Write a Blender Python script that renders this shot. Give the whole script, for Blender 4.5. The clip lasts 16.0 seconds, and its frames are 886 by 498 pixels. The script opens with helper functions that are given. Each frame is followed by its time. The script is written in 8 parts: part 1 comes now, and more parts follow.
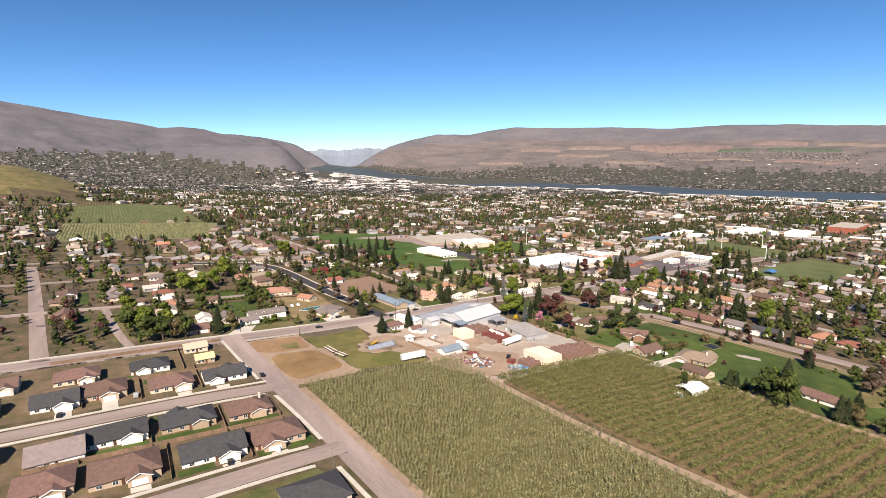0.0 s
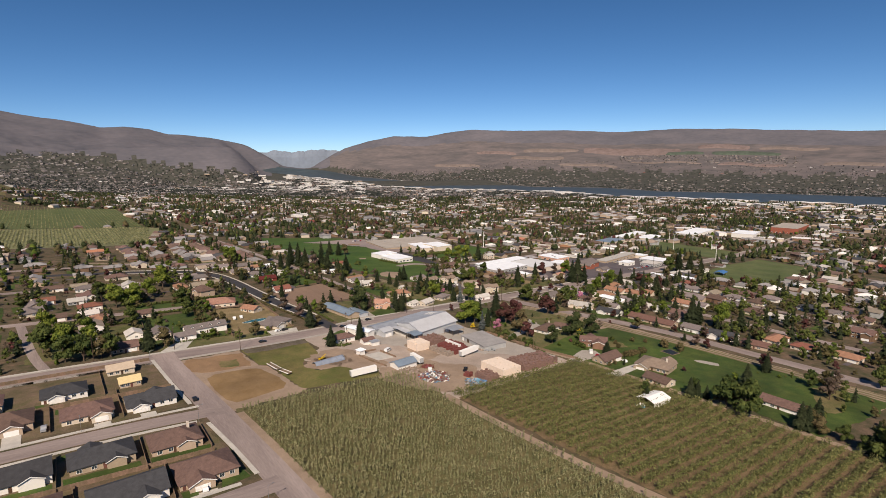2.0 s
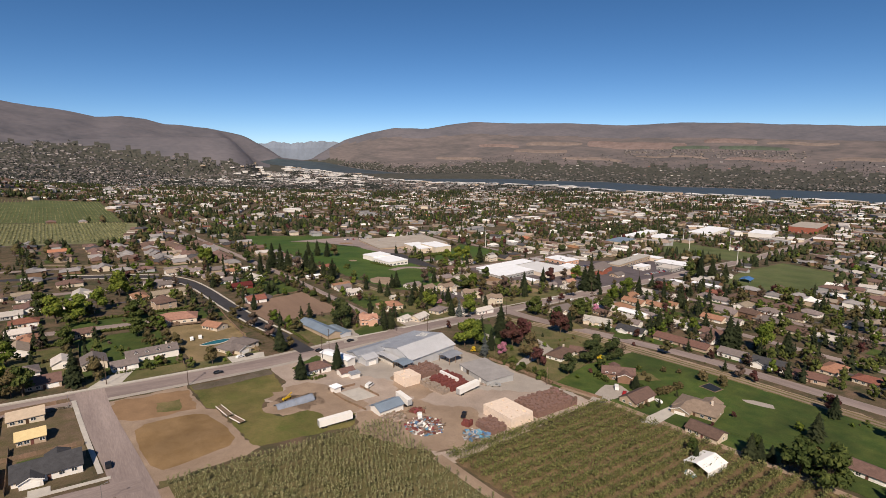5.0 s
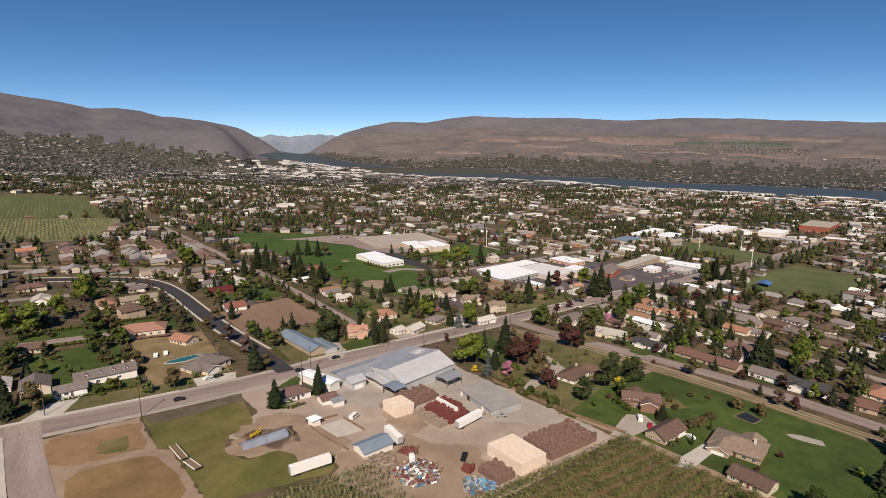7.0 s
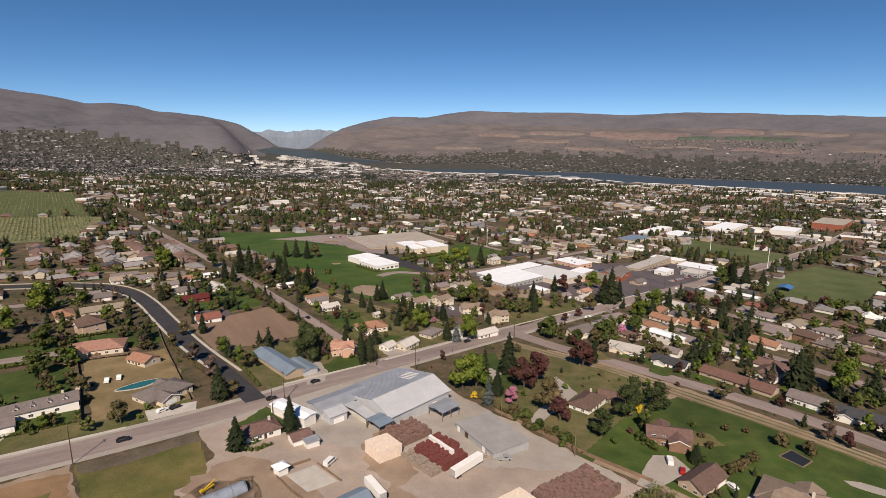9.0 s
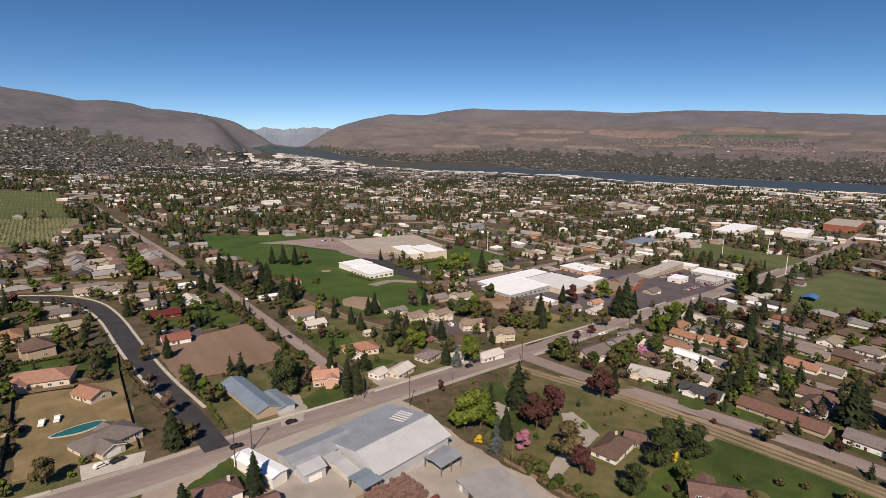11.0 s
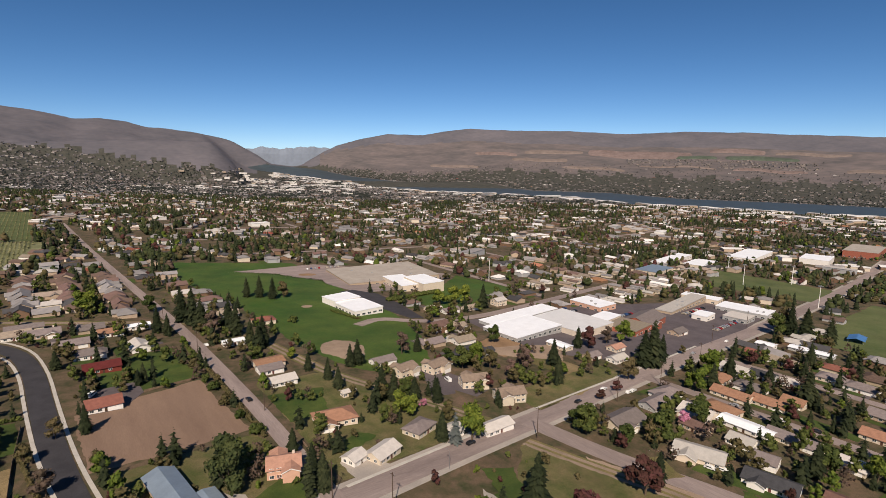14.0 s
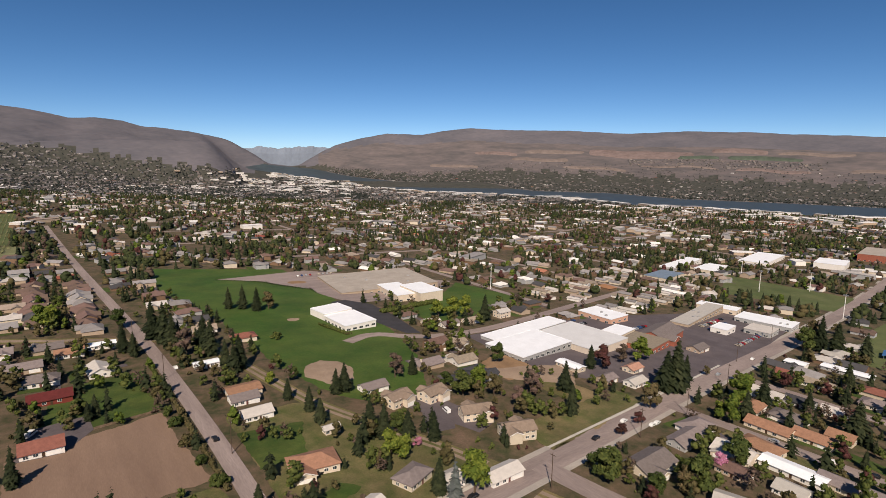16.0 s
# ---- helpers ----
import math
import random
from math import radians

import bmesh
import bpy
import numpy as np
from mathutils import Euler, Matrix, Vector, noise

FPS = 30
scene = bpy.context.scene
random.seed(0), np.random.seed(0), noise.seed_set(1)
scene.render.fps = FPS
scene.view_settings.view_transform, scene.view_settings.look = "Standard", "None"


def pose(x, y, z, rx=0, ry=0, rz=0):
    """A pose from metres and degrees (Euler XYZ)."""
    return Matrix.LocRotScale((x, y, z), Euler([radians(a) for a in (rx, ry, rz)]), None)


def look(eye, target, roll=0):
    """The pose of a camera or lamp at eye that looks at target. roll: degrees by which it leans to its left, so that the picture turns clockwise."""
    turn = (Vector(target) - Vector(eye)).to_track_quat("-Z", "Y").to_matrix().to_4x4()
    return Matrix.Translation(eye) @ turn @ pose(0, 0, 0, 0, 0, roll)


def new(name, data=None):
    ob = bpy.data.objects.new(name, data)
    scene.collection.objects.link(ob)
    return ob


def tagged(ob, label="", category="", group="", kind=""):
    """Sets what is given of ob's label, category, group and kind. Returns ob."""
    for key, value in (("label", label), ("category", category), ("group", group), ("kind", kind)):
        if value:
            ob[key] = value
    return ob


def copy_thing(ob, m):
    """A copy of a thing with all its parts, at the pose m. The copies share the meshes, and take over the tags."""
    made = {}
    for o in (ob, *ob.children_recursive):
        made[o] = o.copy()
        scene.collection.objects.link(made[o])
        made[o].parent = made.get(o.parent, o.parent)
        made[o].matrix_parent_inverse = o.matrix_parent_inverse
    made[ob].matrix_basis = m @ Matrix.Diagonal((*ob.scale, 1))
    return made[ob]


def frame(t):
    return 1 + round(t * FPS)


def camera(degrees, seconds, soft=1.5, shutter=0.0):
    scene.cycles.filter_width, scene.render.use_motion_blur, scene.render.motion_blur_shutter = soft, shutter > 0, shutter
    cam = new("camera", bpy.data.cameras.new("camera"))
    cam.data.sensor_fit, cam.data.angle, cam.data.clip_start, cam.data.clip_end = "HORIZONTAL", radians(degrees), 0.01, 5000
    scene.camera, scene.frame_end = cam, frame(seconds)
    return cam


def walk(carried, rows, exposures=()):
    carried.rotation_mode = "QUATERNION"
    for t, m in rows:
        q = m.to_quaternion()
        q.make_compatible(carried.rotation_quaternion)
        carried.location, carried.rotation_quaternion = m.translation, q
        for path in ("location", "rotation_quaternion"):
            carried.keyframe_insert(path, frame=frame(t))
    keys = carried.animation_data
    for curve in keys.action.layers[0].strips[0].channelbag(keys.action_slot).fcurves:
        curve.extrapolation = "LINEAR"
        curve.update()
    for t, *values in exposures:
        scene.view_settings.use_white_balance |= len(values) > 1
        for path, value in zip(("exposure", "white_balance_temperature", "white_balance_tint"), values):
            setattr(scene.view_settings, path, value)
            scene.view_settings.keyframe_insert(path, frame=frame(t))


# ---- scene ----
cam = camera(79.16, 16.0, soft=0.5)
PATH = [
    (0, pose(6.38, 0.00, 106.25, 80.108, 0.761, -31.999)),
    (0.5, pose(8.00, 0.08, 106.77, 79.576, 0.723, -34.874)),
    (1, pose(10.13, 2.40, 106.27, 79.420, 0.690, -35.669)),
    (1.5, pose(13.62, 7.39, 105.97, 80.012, 0.580, -36.268)),
    (2, pose(18.68, 13.43, 106.10, 80.269, 0.568, -36.525)),
    (2.5, pose(24.78, 21.57, 106.14, 80.181, 0.540, -36.623)),
    (3, pose(31.67, 30.01, 106.75, 80.032, 0.496, -36.599)),
    (3.5, pose(38.12, 38.19, 107.16, 79.911, 0.343, -36.527)),
    (4, pose(44.74, 45.76, 106.96, 79.737, 0.275, -36.404)),
    (6.5, pose(74.99, 83.80, 105.45, 79.092, -0.048, -36.374)),
    (7, pose(80.76, 91.74, 105.31, 78.917, -0.187, -36.425)),
    (7.5, pose(86.79, 99.20, 104.79, 78.806, -0.235, -36.427)),
    (8, pose(93.50, 106.69, 104.37, 78.672, -0.254, -36.358)),
    (8.5, pose(99.65, 114.34, 104.22, 78.552, -0.205, -36.378)),
    (9, pose(106.02, 121.38, 103.98, 78.431, -0.139, -36.395)),
    (11.5, pose(135.40, 162.02, 103.47, 78.241, -0.275, -36.693)),
    (12, pose(141.38, 169.79, 103.20, 80.286, -0.309, -36.734)),
    (12.5, pose(147.28, 177.72, 103.01, 80.310, -0.408, -36.732)),
    (13, pose(153.49, 185.53, 102.57, 80.343, -0.454, -36.792)),
    (13.5, pose(159.47, 193.14, 102.66, 80.345, -0.496, -36.799)),
    (14, pose(165.52, 200.85, 102.75, 80.310, -0.479, -36.807)),
    (14.5, pose(171.53, 208.17, 102.85, 80.270, -0.457, -36.800)),
    (15, pose(177.25, 215.95, 102.81, 80.259, -0.485, -36.844)),
    (15.5, pose(182.94, 223.59, 102.59, 80.281, -0.505, -36.890)),
    (16, pose(188.22, 229.82, 102.96, 80.281, -0.500, -36.845)),
]
walk(cam, PATH, exposures=[(0.0, 0.58), (0.25, 0.25), (0.5, -0.04), (0.8, -0.15), (1.2, -0.16), (9.2, -0.16), (11.3, -0.20), (16.0, -0.20)])

# ---- daylight: clear spring sky, sun behind the camera ----
SUN_AZ, SUN_EL = radians(220.0), radians(42.0)
world = bpy.data.worlds.new("clear_sky")
scene.world = world
world.use_nodes = True
wn = world.node_tree.nodes
sky = wn.new("ShaderNodeTexSky")
sky.sky_type = "NISHITA"
sky.sun_disc = False
sky.sun_elevation, sky.sun_rotation = SUN_EL, SUN_AZ
sky.altitude, sky.air_density, sky.dust_density, sky.ozone_density = 1500.0, 0.5, 0.35, 1.5
wn["Background"].inputs["Strength"].default_value = 0.114
deep = wn.new("ShaderNodeHueSaturation")
deep.inputs["Saturation"].default_value, deep.inputs["Hue"].default_value = 1.22, 0.498
world.node_tree.links.new(sky.outputs["Color"], deep.inputs["Color"])
world.node_tree.links.new(deep.outputs["Color"], wn["Background"].inputs["Color"])
sun_data = bpy.data.lights.new("sun", "SUN")
sun_data.energy, sun_data.angle, sun_data.color = 6.5, radians(0.6), (1.0, 0.85, 0.69)
sun = new("sun", sun_data)
sun.matrix_world = look((math.sin(SUN_AZ) * 900, math.cos(SUN_AZ) * 900, 900 * math.tan(SUN_EL)), (0, 0, 0))

# ---- materials ----
def mat(name, col, rough=0.85, vary=0.25, size=3.0, col2=None, bump=0.0, metal=0.0, rnd=0.0, island=0.0, fine=0.25, spec=0.3, stretch=(1, 1, 1), local=False, speck=0.0, blotch=0.0):
    """A procedural surface: two colours mixed by coarse and fine noise, with a bump and a chance shift per object or per piece."""
    m = bpy.data.materials.new(name)
    m.use_nodes = True
    nt = m.node_tree
    N, Lk = nt.nodes, nt.links
    b = N["Principled BSDF"]
    b.inputs["Roughness"].default_value = rough
    b.inputs["Metallic"].default_value = metal
    b.inputs["Specular IOR Level"].default_value = spec
    if local:
        src = N.new("ShaderNodeTexCoord").outputs["Object"]
    else:
        src = N.new("ShaderNodeNewGeometry").outputs["Position"]
    mp = N.new("ShaderNodeMapping")
    mp.inputs["Scale"].default_value = stretch
    Lk.new(src, mp.inputs["Vector"])
    a = N.new("ShaderNodeTexNoise")
    a.inputs["Scale"].default_value, a.inputs["Detail"].default_value, a.inputs["Roughness"].default_value = 1.0 / size, 4.0, 0.6
    f = N.new("ShaderNodeTexNoise")
    f.inputs["Scale"].default_value, f.inputs["Detail"].default_value = fine and 1.0 / fine or 1.0, 2.0
    Lk.new(mp.outputs["Vector"], a.inputs["Vector"])
    Lk.new(mp.outputs["Vector"], f.inputs["Vector"])
    add = N.new("ShaderNodeMath")
    add.operation = "MULTIPLY_ADD"
    Lk.new(f.outputs["Fac"], add.inputs[0])
    add.inputs[1].default_value = 0.45
    Lk.new(a.outputs["Fac"], add.inputs[2])
    ramp = N.new("ShaderNodeValToRGB")
    ramp.color_ramp.elements[0].position, ramp.color_ramp.elements[1].position = 0.48, 0.98
    c2 = col2 or tuple(min(1, c * (1 + vary)) for c in col)
    c1 = col if col2 else tuple(c * (1 - vary) for c in col)
    ramp.color_ramp.elements[0].color, ramp.color_ramp.elements[1].color = (*c1, 1), (*c2, 1)
    Lk.new(add.outputs[0], ramp.inputs["Fac"])
    out = ramp.outputs["Color"]
    for amount, node, socket in ((rnd, "ShaderNodeObjectInfo", "Random"), (island, "ShaderNodeNewGeometry", "Random Per Island")):
        if amount:
            r = N.new(node)
            mr = N.new("ShaderNodeMapRange")
            mr.inputs["To Min"].default_value, mr.inputs["To Max"].default_value = 1 - amount, 1 + amount
            Lk.new(r.outputs[socket], mr.inputs["Value"])
            hs = N.new("ShaderNodeHueSaturation")
            Lk.new(mr.outputs[0], hs.inputs["Value"])
            mh = N.new("ShaderNodeMapRange")
            mh.inputs["To Min"].default_value, mh.inputs["To Max"].default_value = 0.5 + amount * 0.06, 0.5 - amount * 0.06
            Lk.new(r.outputs[socket], mh.inputs["Value"])
            Lk.new(mh.outputs[0], hs.inputs["Hue"])
            Lk.new(out, hs.inputs["Color"])
            out = hs.outputs["Color"]
    for amount, scale in ((speck, 2.6), (blotch, 0.035)):
        if amount:
            sp = N.new("ShaderNodeTexNoise")
            sp.inputs["Scale"].default_value, sp.inputs["Detail"].default_value, sp.inputs["Roughness"].default_value = scale, 5.0, 0.7
            Lk.new(mp.outputs["Vector"], sp.inputs["Vector"])
            ms = N.new("ShaderNodeMapRange")
            ms.inputs["From Min"].default_value, ms.inputs["From Max"].default_value = 0.3, 0.7
            ms.inputs["To Min"].default_value, ms.inputs["To Max"].default_value = 1 - amount, 1 + amount
            Lk.new(sp.outputs["Fac"], ms.inputs["Value"])
            hv = N.new("ShaderNodeHueSaturation")
            Lk.new(ms.outputs[0], hv.inputs["Value"])
            Lk.new(out, hv.inputs["Color"])
            out = hv.outputs["Color"]
    Lk.new(out, b.inputs["Base Color"])
    if bump:
        bp = N.new("ShaderNodeBump")
        bp.inputs["Strength"].default_value, bp.inputs["Distance"].default_value = 0.6, bump
        Lk.new(add.outputs[0], bp.inputs["Height"])
        Lk.new(bp.outputs["Normal"], b.inputs["Normal"])
    return m


def leaf(name, col, col2, rnd=0.25, island=0.28):
    m = mat(name, col, 0.75, size=1.5, col2=col2, fine=0.4, rnd=rnd, island=island, spec=0.15)
    # thin leaves let some light through
    nt = m.node_tree
    b, out = nt.nodes["Principled BSDF"], nt.nodes["Material Output"]
    thin, mix = nt.nodes.new("ShaderNodeBsdfTranslucent"), nt.nodes.new("ShaderNodeMixShader")
    mix.inputs[0].default_value = 0.18
    nt.links.new(b.inputs["Base Color"].links[0].from_socket, thin.inputs["Color"])
    nt.links.new(b.outputs[0], mix.inputs[1])
    nt.links.new(thin.outputs[0], mix.inputs[2])
    nt.links.new(mix.outputs[0], out.inputs["Surface"])
    return m


asphalt = mat("asphalt", (0.205, 0.163, 0.153), 0.9, 0.2, 6, bump=0.02, fine=0.5, col2=(0.315, 0.256, 0.236), stretch=(0.12, 1, 1), speck=0.12, blotch=0.15)
asphalt_y = mat("worn_asphalt", (0.205, 0.163, 0.153), 0.9, 0.2, 6, bump=0.02, fine=0.5, col2=(0.315, 0.256, 0.236), stretch=(1, 0.12, 1), speck=0.12, blotch=0.15)
asphalt_new = mat("fresh_asphalt", (0.045, 0.043, 0.048), 0.85, 0.25, 8, bump=0.02, fine=0.5)
asphalt_lot = mat("parking_asphalt", (0.105, 0.088, 0.094), 0.9, 0.25, 14, fine=0.8)
concrete = mat("concrete", (0.46, 0.43, 0.39), 0.9, 0.15, 4, bump=0.01)
gravel = mat("yard_gravel", (0.285, 0.228, 0.19), 0.95, 0.2, 17, bump=0.03, col2=(0.42, 0.345, 0.295), fine=0.6, speck=0.12, blotch=0.16)
gravel_grey = mat("grey_gravel", (0.30, 0.27, 0.245), 0.95, 0.2, 12, bump=0.03, col2=(0.38, 0.34, 0.30), fine=0.6, speck=0.12, blotch=0.15)
dirt = mat("bare_dirt", (0.19, 0.118, 0.066), 0.95, 0.2, 11, bump=0.05, col2=(0.29, 0.185, 0.105), speck=0.18, blotch=0.15)
dirt_ochre = mat("ochre_dirt", (0.175, 0.108, 0.045), 0.95, 0.2, 11, bump=0.05, col2=(0.25, 0.165, 0.085), speck=0.15, blotch=0.25)
dead_weeds = mat("dead_weeds", (0.085, 0.075, 0.045), 0.95, 0.3, 5, bump=0.05, col2=(0.165, 0.13, 0.105), fine=0.4, speck=0.35, blotch=0.2)
bark_bed = mat("bark_beds", (0.075, 0.070, 0.028), 0.95, 0.3, 7, bump=0.04, col2=(0.165, 0.112, 0.080), fine=0.5, speck=0.25, blotch=0.3)
track_dirt = mat("track_dirt", (0.19, 0.145, 0.105), 0.95, 0.2, 9, bump=0.05, col2=(0.29, 0.22, 0.165), speck=0.2, blotch=0.2)
lot_grass = mat("lot_grass", (0.072, 0.090, 0.018), 0.95, 0.3, 16, bump=0.05, col2=(0.200, 0.150, 0.062), fine=0.5, speck=0.25, blotch=0.25)
dirt_tilled = mat("tilled_soil", (0.185, 0.122, 0.088), 0.95, 0.2, 9, bump=0.06, col2=(0.235, 0.160, 0.115), stretch=(1, 0.15, 1), speck=0.1, blotch=0.12)
dirt_pale = mat("pale_dirt", (0.235, 0.170, 0.122), 0.95, 0.2, 9, bump=0.05, col2=(0.325, 0.245, 0.182), speck=0.15, blotch=0.18)
lawn = mat("mown_lawn", (0.028, 0.058, 0.009), 0.9, 0.3, 9, bump=0.03, col2=(0.072, 0.092, 0.020), fine=0.5, speck=0.22, blotch=0.38)
lawn_dry = mat("rough_grass", (0.068, 0.082, 0.020), 0.9, 0.3, 17, bump=0.04, col2=(0.205, 0.150, 0.075), fine=0.6, speck=0.3, blotch=0.25)
straw = mat("straw_coloured_grass", (0.15, 0.118, 0.055), 0.95, 0.3, 9, bump=0.04, col2=(0.26, 0.19, 0.105), fine=0.5, speck=0.25, blotch=0.25)
lawn_mix = mat("patchy_grass", (0.052, 0.072, 0.016), 0.9, 0.3, 9, bump=0.04, col2=(0.165, 0.128, 0.065), fine=0.5, speck=0.3, blotch=0.25)
turf = mat("school_turf", (0.027, 0.072, 0.008), 0.9, 0.3, 38, bump=0.02, col2=(0.080, 0.108, 0.022), fine=1.2, speck=0.15, blotch=0.2)
orchard_floor = mat("orchard_grass", (0.070, 0.074, 0.024), 0.95, 0.2, 5, bump=0.05, col2=(0.165, 0.130, 0.065), fine=0.5, speck=0.25, blotch=0.2)
upper_grass = mat("upper_pasture", (0.062, 0.088, 0.026), 0.95, 0.3, 30, bump=0.05, col2=(0.115, 0.125, 0.050), fine=2.0, blotch=0.2)
orchard_soil = mat("orchard_lane_soil", (0.105, 0.078, 0.036), 0.95, 0.2, 4, bump=0.05, col2=(0.20, 0.135, 0.080), fine=0.5, speck=0.25, blotch=0.2)
pale_grass = mat("pale_orchard_grass", (0.115, 0.13, 0.055), 0.95, 0.3, 14, col2=(0.21, 0.205, 0.11), bump=0.05, fine=1.5, speck=0.2, blotch=0.2)
town_ground = mat("town_ground", (0.033, 0.043, 0.014), 0.95, 0.3, 11, col2=(0.150, 0.098, 0.068), bump=0.05, fine=3.0, speck=0.3, blotch=0.2)
# town ground beyond 1900 m, greyed to carry the haze in its colour
far_ground_hazed = mat("hazed_town_ground", (0.032, 0.037, 0.030), 0.95, 0.3, 22, col2=(0.080, 0.074, 0.063), bump=0.3, fine=6.0, blotch=0.2)
# sage hills and bench: blue-grey haze is mixed into both base colours
hill_sage_hazed = mat("hazed_sage_hillside", (0.082, 0.082, 0.097), 0.95, 0.3, 240, col2=(0.135, 0.124, 0.138), bump=2.5, fine=35, stretch=(1, 1, 3))
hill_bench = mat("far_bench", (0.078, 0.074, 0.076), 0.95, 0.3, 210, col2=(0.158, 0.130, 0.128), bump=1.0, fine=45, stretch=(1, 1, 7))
shingle = {
    "charcoal": mat("charcoal_shingle", (0.045, 0.045, 0.05), 0.85, 0.25, 1.5, bump=0.02, rnd=0.15),
    "brown": mat("brown_shingle", (0.130, 0.082, 0.068), 0.85, 0.25, 1.5, bump=0.02, rnd=0.2),
    "grey": mat("grey_shingle", (0.185, 0.155, 0.15), 0.85, 0.2, 1.5, bump=0.02, rnd=0.2),
    "tan": mat("tan_shingle", (0.28, 0.23, 0.18), 0.85, 0.2, 1.5, bump=0.02, rnd=0.15),
    "red": mat("red_roof", (0.21, 0.085, 0.062), 0.8, 0.2, 1.5, bump=0.02, rnd=0.12),
    "barn": mat("barn_red_roof", (0.10, 0.018, 0.017), 0.8, 0.2, 1.5, bump=0.02),
    "orange": mat("clay_roof", (0.28, 0.155, 0.098), 0.85, 0.2, 1.5, bump=0.02, rnd=0.12),
    "salmon": mat("faded_red_roof", (0.30, 0.165, 0.125), 0.85, 0.2, 1.5, bump=0.02),
    "red_brown": mat("red_brown_shingle", (0.15, 0.082, 0.066), 0.85, 0.2, 1.5, bump=0.02),
    "tan_brown": mat("tan_brown_shingle", (0.23, 0.175, 0.135), 0.85, 0.2, 1.5, bump=0.02),
    "pink": mat("salmon_roof", (0.40, 0.225, 0.165), 0.85, 0.2, 1.5, bump=0.02),
    "pale": mat("pale_roof", (0.46, 0.43, 0.40), 0.8, 0.12, 2.0, bump=0.02, rnd=0.15),
    "white": mat("white_membrane", (0.80, 0.82, 0.86), 0.6, 0.06, 8.0, fine=1.0),
    "pale_white": mat("off_white_membrane", (0.60, 0.60, 0.61), 0.7, 0.08, 8.0, fine=1.0),
    "metal": mat("galvanised_roof", (0.36, 0.38, 0.42), 0.5, 0.15, 6.0, metal=0.35, fine=0.7, stretch=(1, 1, 1)),
    "metal_pale": mat("pale_metal_roof", (0.55, 0.555, 0.575), 0.5, 0.1, 6.0, metal=0.3, fine=0.7),
    "bluemetal": mat("blue_grey_metal_roof", (0.24, 0.30, 0.37), 0.5, 0.12, 6.0, metal=0.3, fine=0.7),
    "yellow": mat("yellow_sheathing", (0.62, 0.49, 0.26), 0.8, 0.1, 2.0),
    "sheath": mat("pale_sheathing", (0.46, 0.37, 0.28), 0.8, 0.12, 2.0),
}
siding = {
    "white": mat("white_siding", (0.72, 0.69, 0.65), 0.8, 0.06, 2, bump=0.005, rnd=0.06),
    "cream": mat("cream_siding", (0.58, 0.50, 0.40), 0.8, 0.08, 2, bump=0.005, rnd=0.1),
    "tan": mat("tan_siding", (0.40, 0.31, 0.23), 0.8, 0.1, 2, bump=0.005, rnd=0.12),
    "grey": mat("grey_siding", (0.34, 0.34, 0.34), 0.8, 0.08, 2, bump=0.005, rnd=0.12),
    "brown": mat("brown_siding", (0.19, 0.115, 0.075), 0.8, 0.15, 2, bump=0.005, rnd=0.15),
    "red": mat("red_siding", (0.17, 0.035, 0.025), 0.8, 0.15, 2, bump=0.005),
    "pink": mat("salmon_stucco", (0.56, 0.34, 0.25), 0.85, 0.08, 2, bump=0.005),
    "metal": mat("metal_cladding", (0.50, 0.51, 0.53), 0.5, 0.1, 4, metal=0.2),
    "brick": mat("brick_wall", (0.30, 0.10, 0.065), 0.85, 0.15, 1.5, bump=0.01),
    # low-contrast grey for far walls, with distance haze painted into it
    "dusty": mat("hazed_house_walls", (0.18, 0.162, 0.152), 0.9, 0.2, 3, island=0.35),
    "block": mat("pale_block_wall", (0.58, 0.50, 0.42), 0.85, 0.08, 3, bump=0.01),
}
trim_white = mat("white_trim", (0.78, 0.76, 0.73), 0.6, 0.05, 2)
glass = mat("window_glass", (0.035, 0.045, 0.055), 0.08, 0.2, 2, spec=0.6)
door_paint = mat("door_paint", (0.10, 0.05, 0.035), 0.6, 0.2, 1, rnd=0.5)
timber = mat("weathered_timber", (0.19, 0.135, 0.095), 0.9, 0.3, 0.8, bump=0.02, rnd=0.2)
timber_dark = mat("creosoted_pole", (0.075, 0.05, 0.036), 0.9, 0.3, 0.8)
bark = mat("bark", (0.10, 0.072, 0.05), 0.95, 0.3, 0.6, bump=0.04)
rubber = mat("tyre_rubber", (0.02, 0.02, 0.02), 0.9, 0.1, 1)
steel = mat("dull_steel", (0.34, 0.34, 0.35), 0.45, 0.15, 1, metal=0.7)
water_mat = mat("river_water", (0.045, 0.062, 0.072), 0.45, 0.2, 60, bump=0.5, fine=5, spec=0.35)
pool_mat = mat("pool_cover", (0.025, 0.13, 0.13), 0.15, 0.15, 4, spec=0.5)
leaf_conifer = leaf("conifer_needles", (0.015, 0.022, 0.011), (0.042, 0.052, 0.022))
leaf_green = leaf("spring_leaves", (0.034, 0.050, 0.013), (0.090, 0.112, 0.030))
leaf_lime = leaf("fresh_lime_leaves", (0.080, 0.115, 0.015), (0.165, 0.195, 0.036))
leaf_olive = leaf("budding_leaves", (0.066, 0.058, 0.024), (0.135, 0.112, 0.052))
leaf_bare = leaf("bare_twigs", (0.075, 0.052, 0.040), (0.140, 0.100, 0.076))
leaf_plum = leaf("plum_leaves", (0.050, 0.023, 0.020), (0.100, 0.044, 0.036))
leaf_pink = leaf("pink_blossom", (0.36, 0.13, 0.22), (0.52, 0.24, 0.33))
leaf_spruce = leaf("blue_spruce_needles", (0.061, 0.076, 0.073), (0.121, 0.131, 0.127))
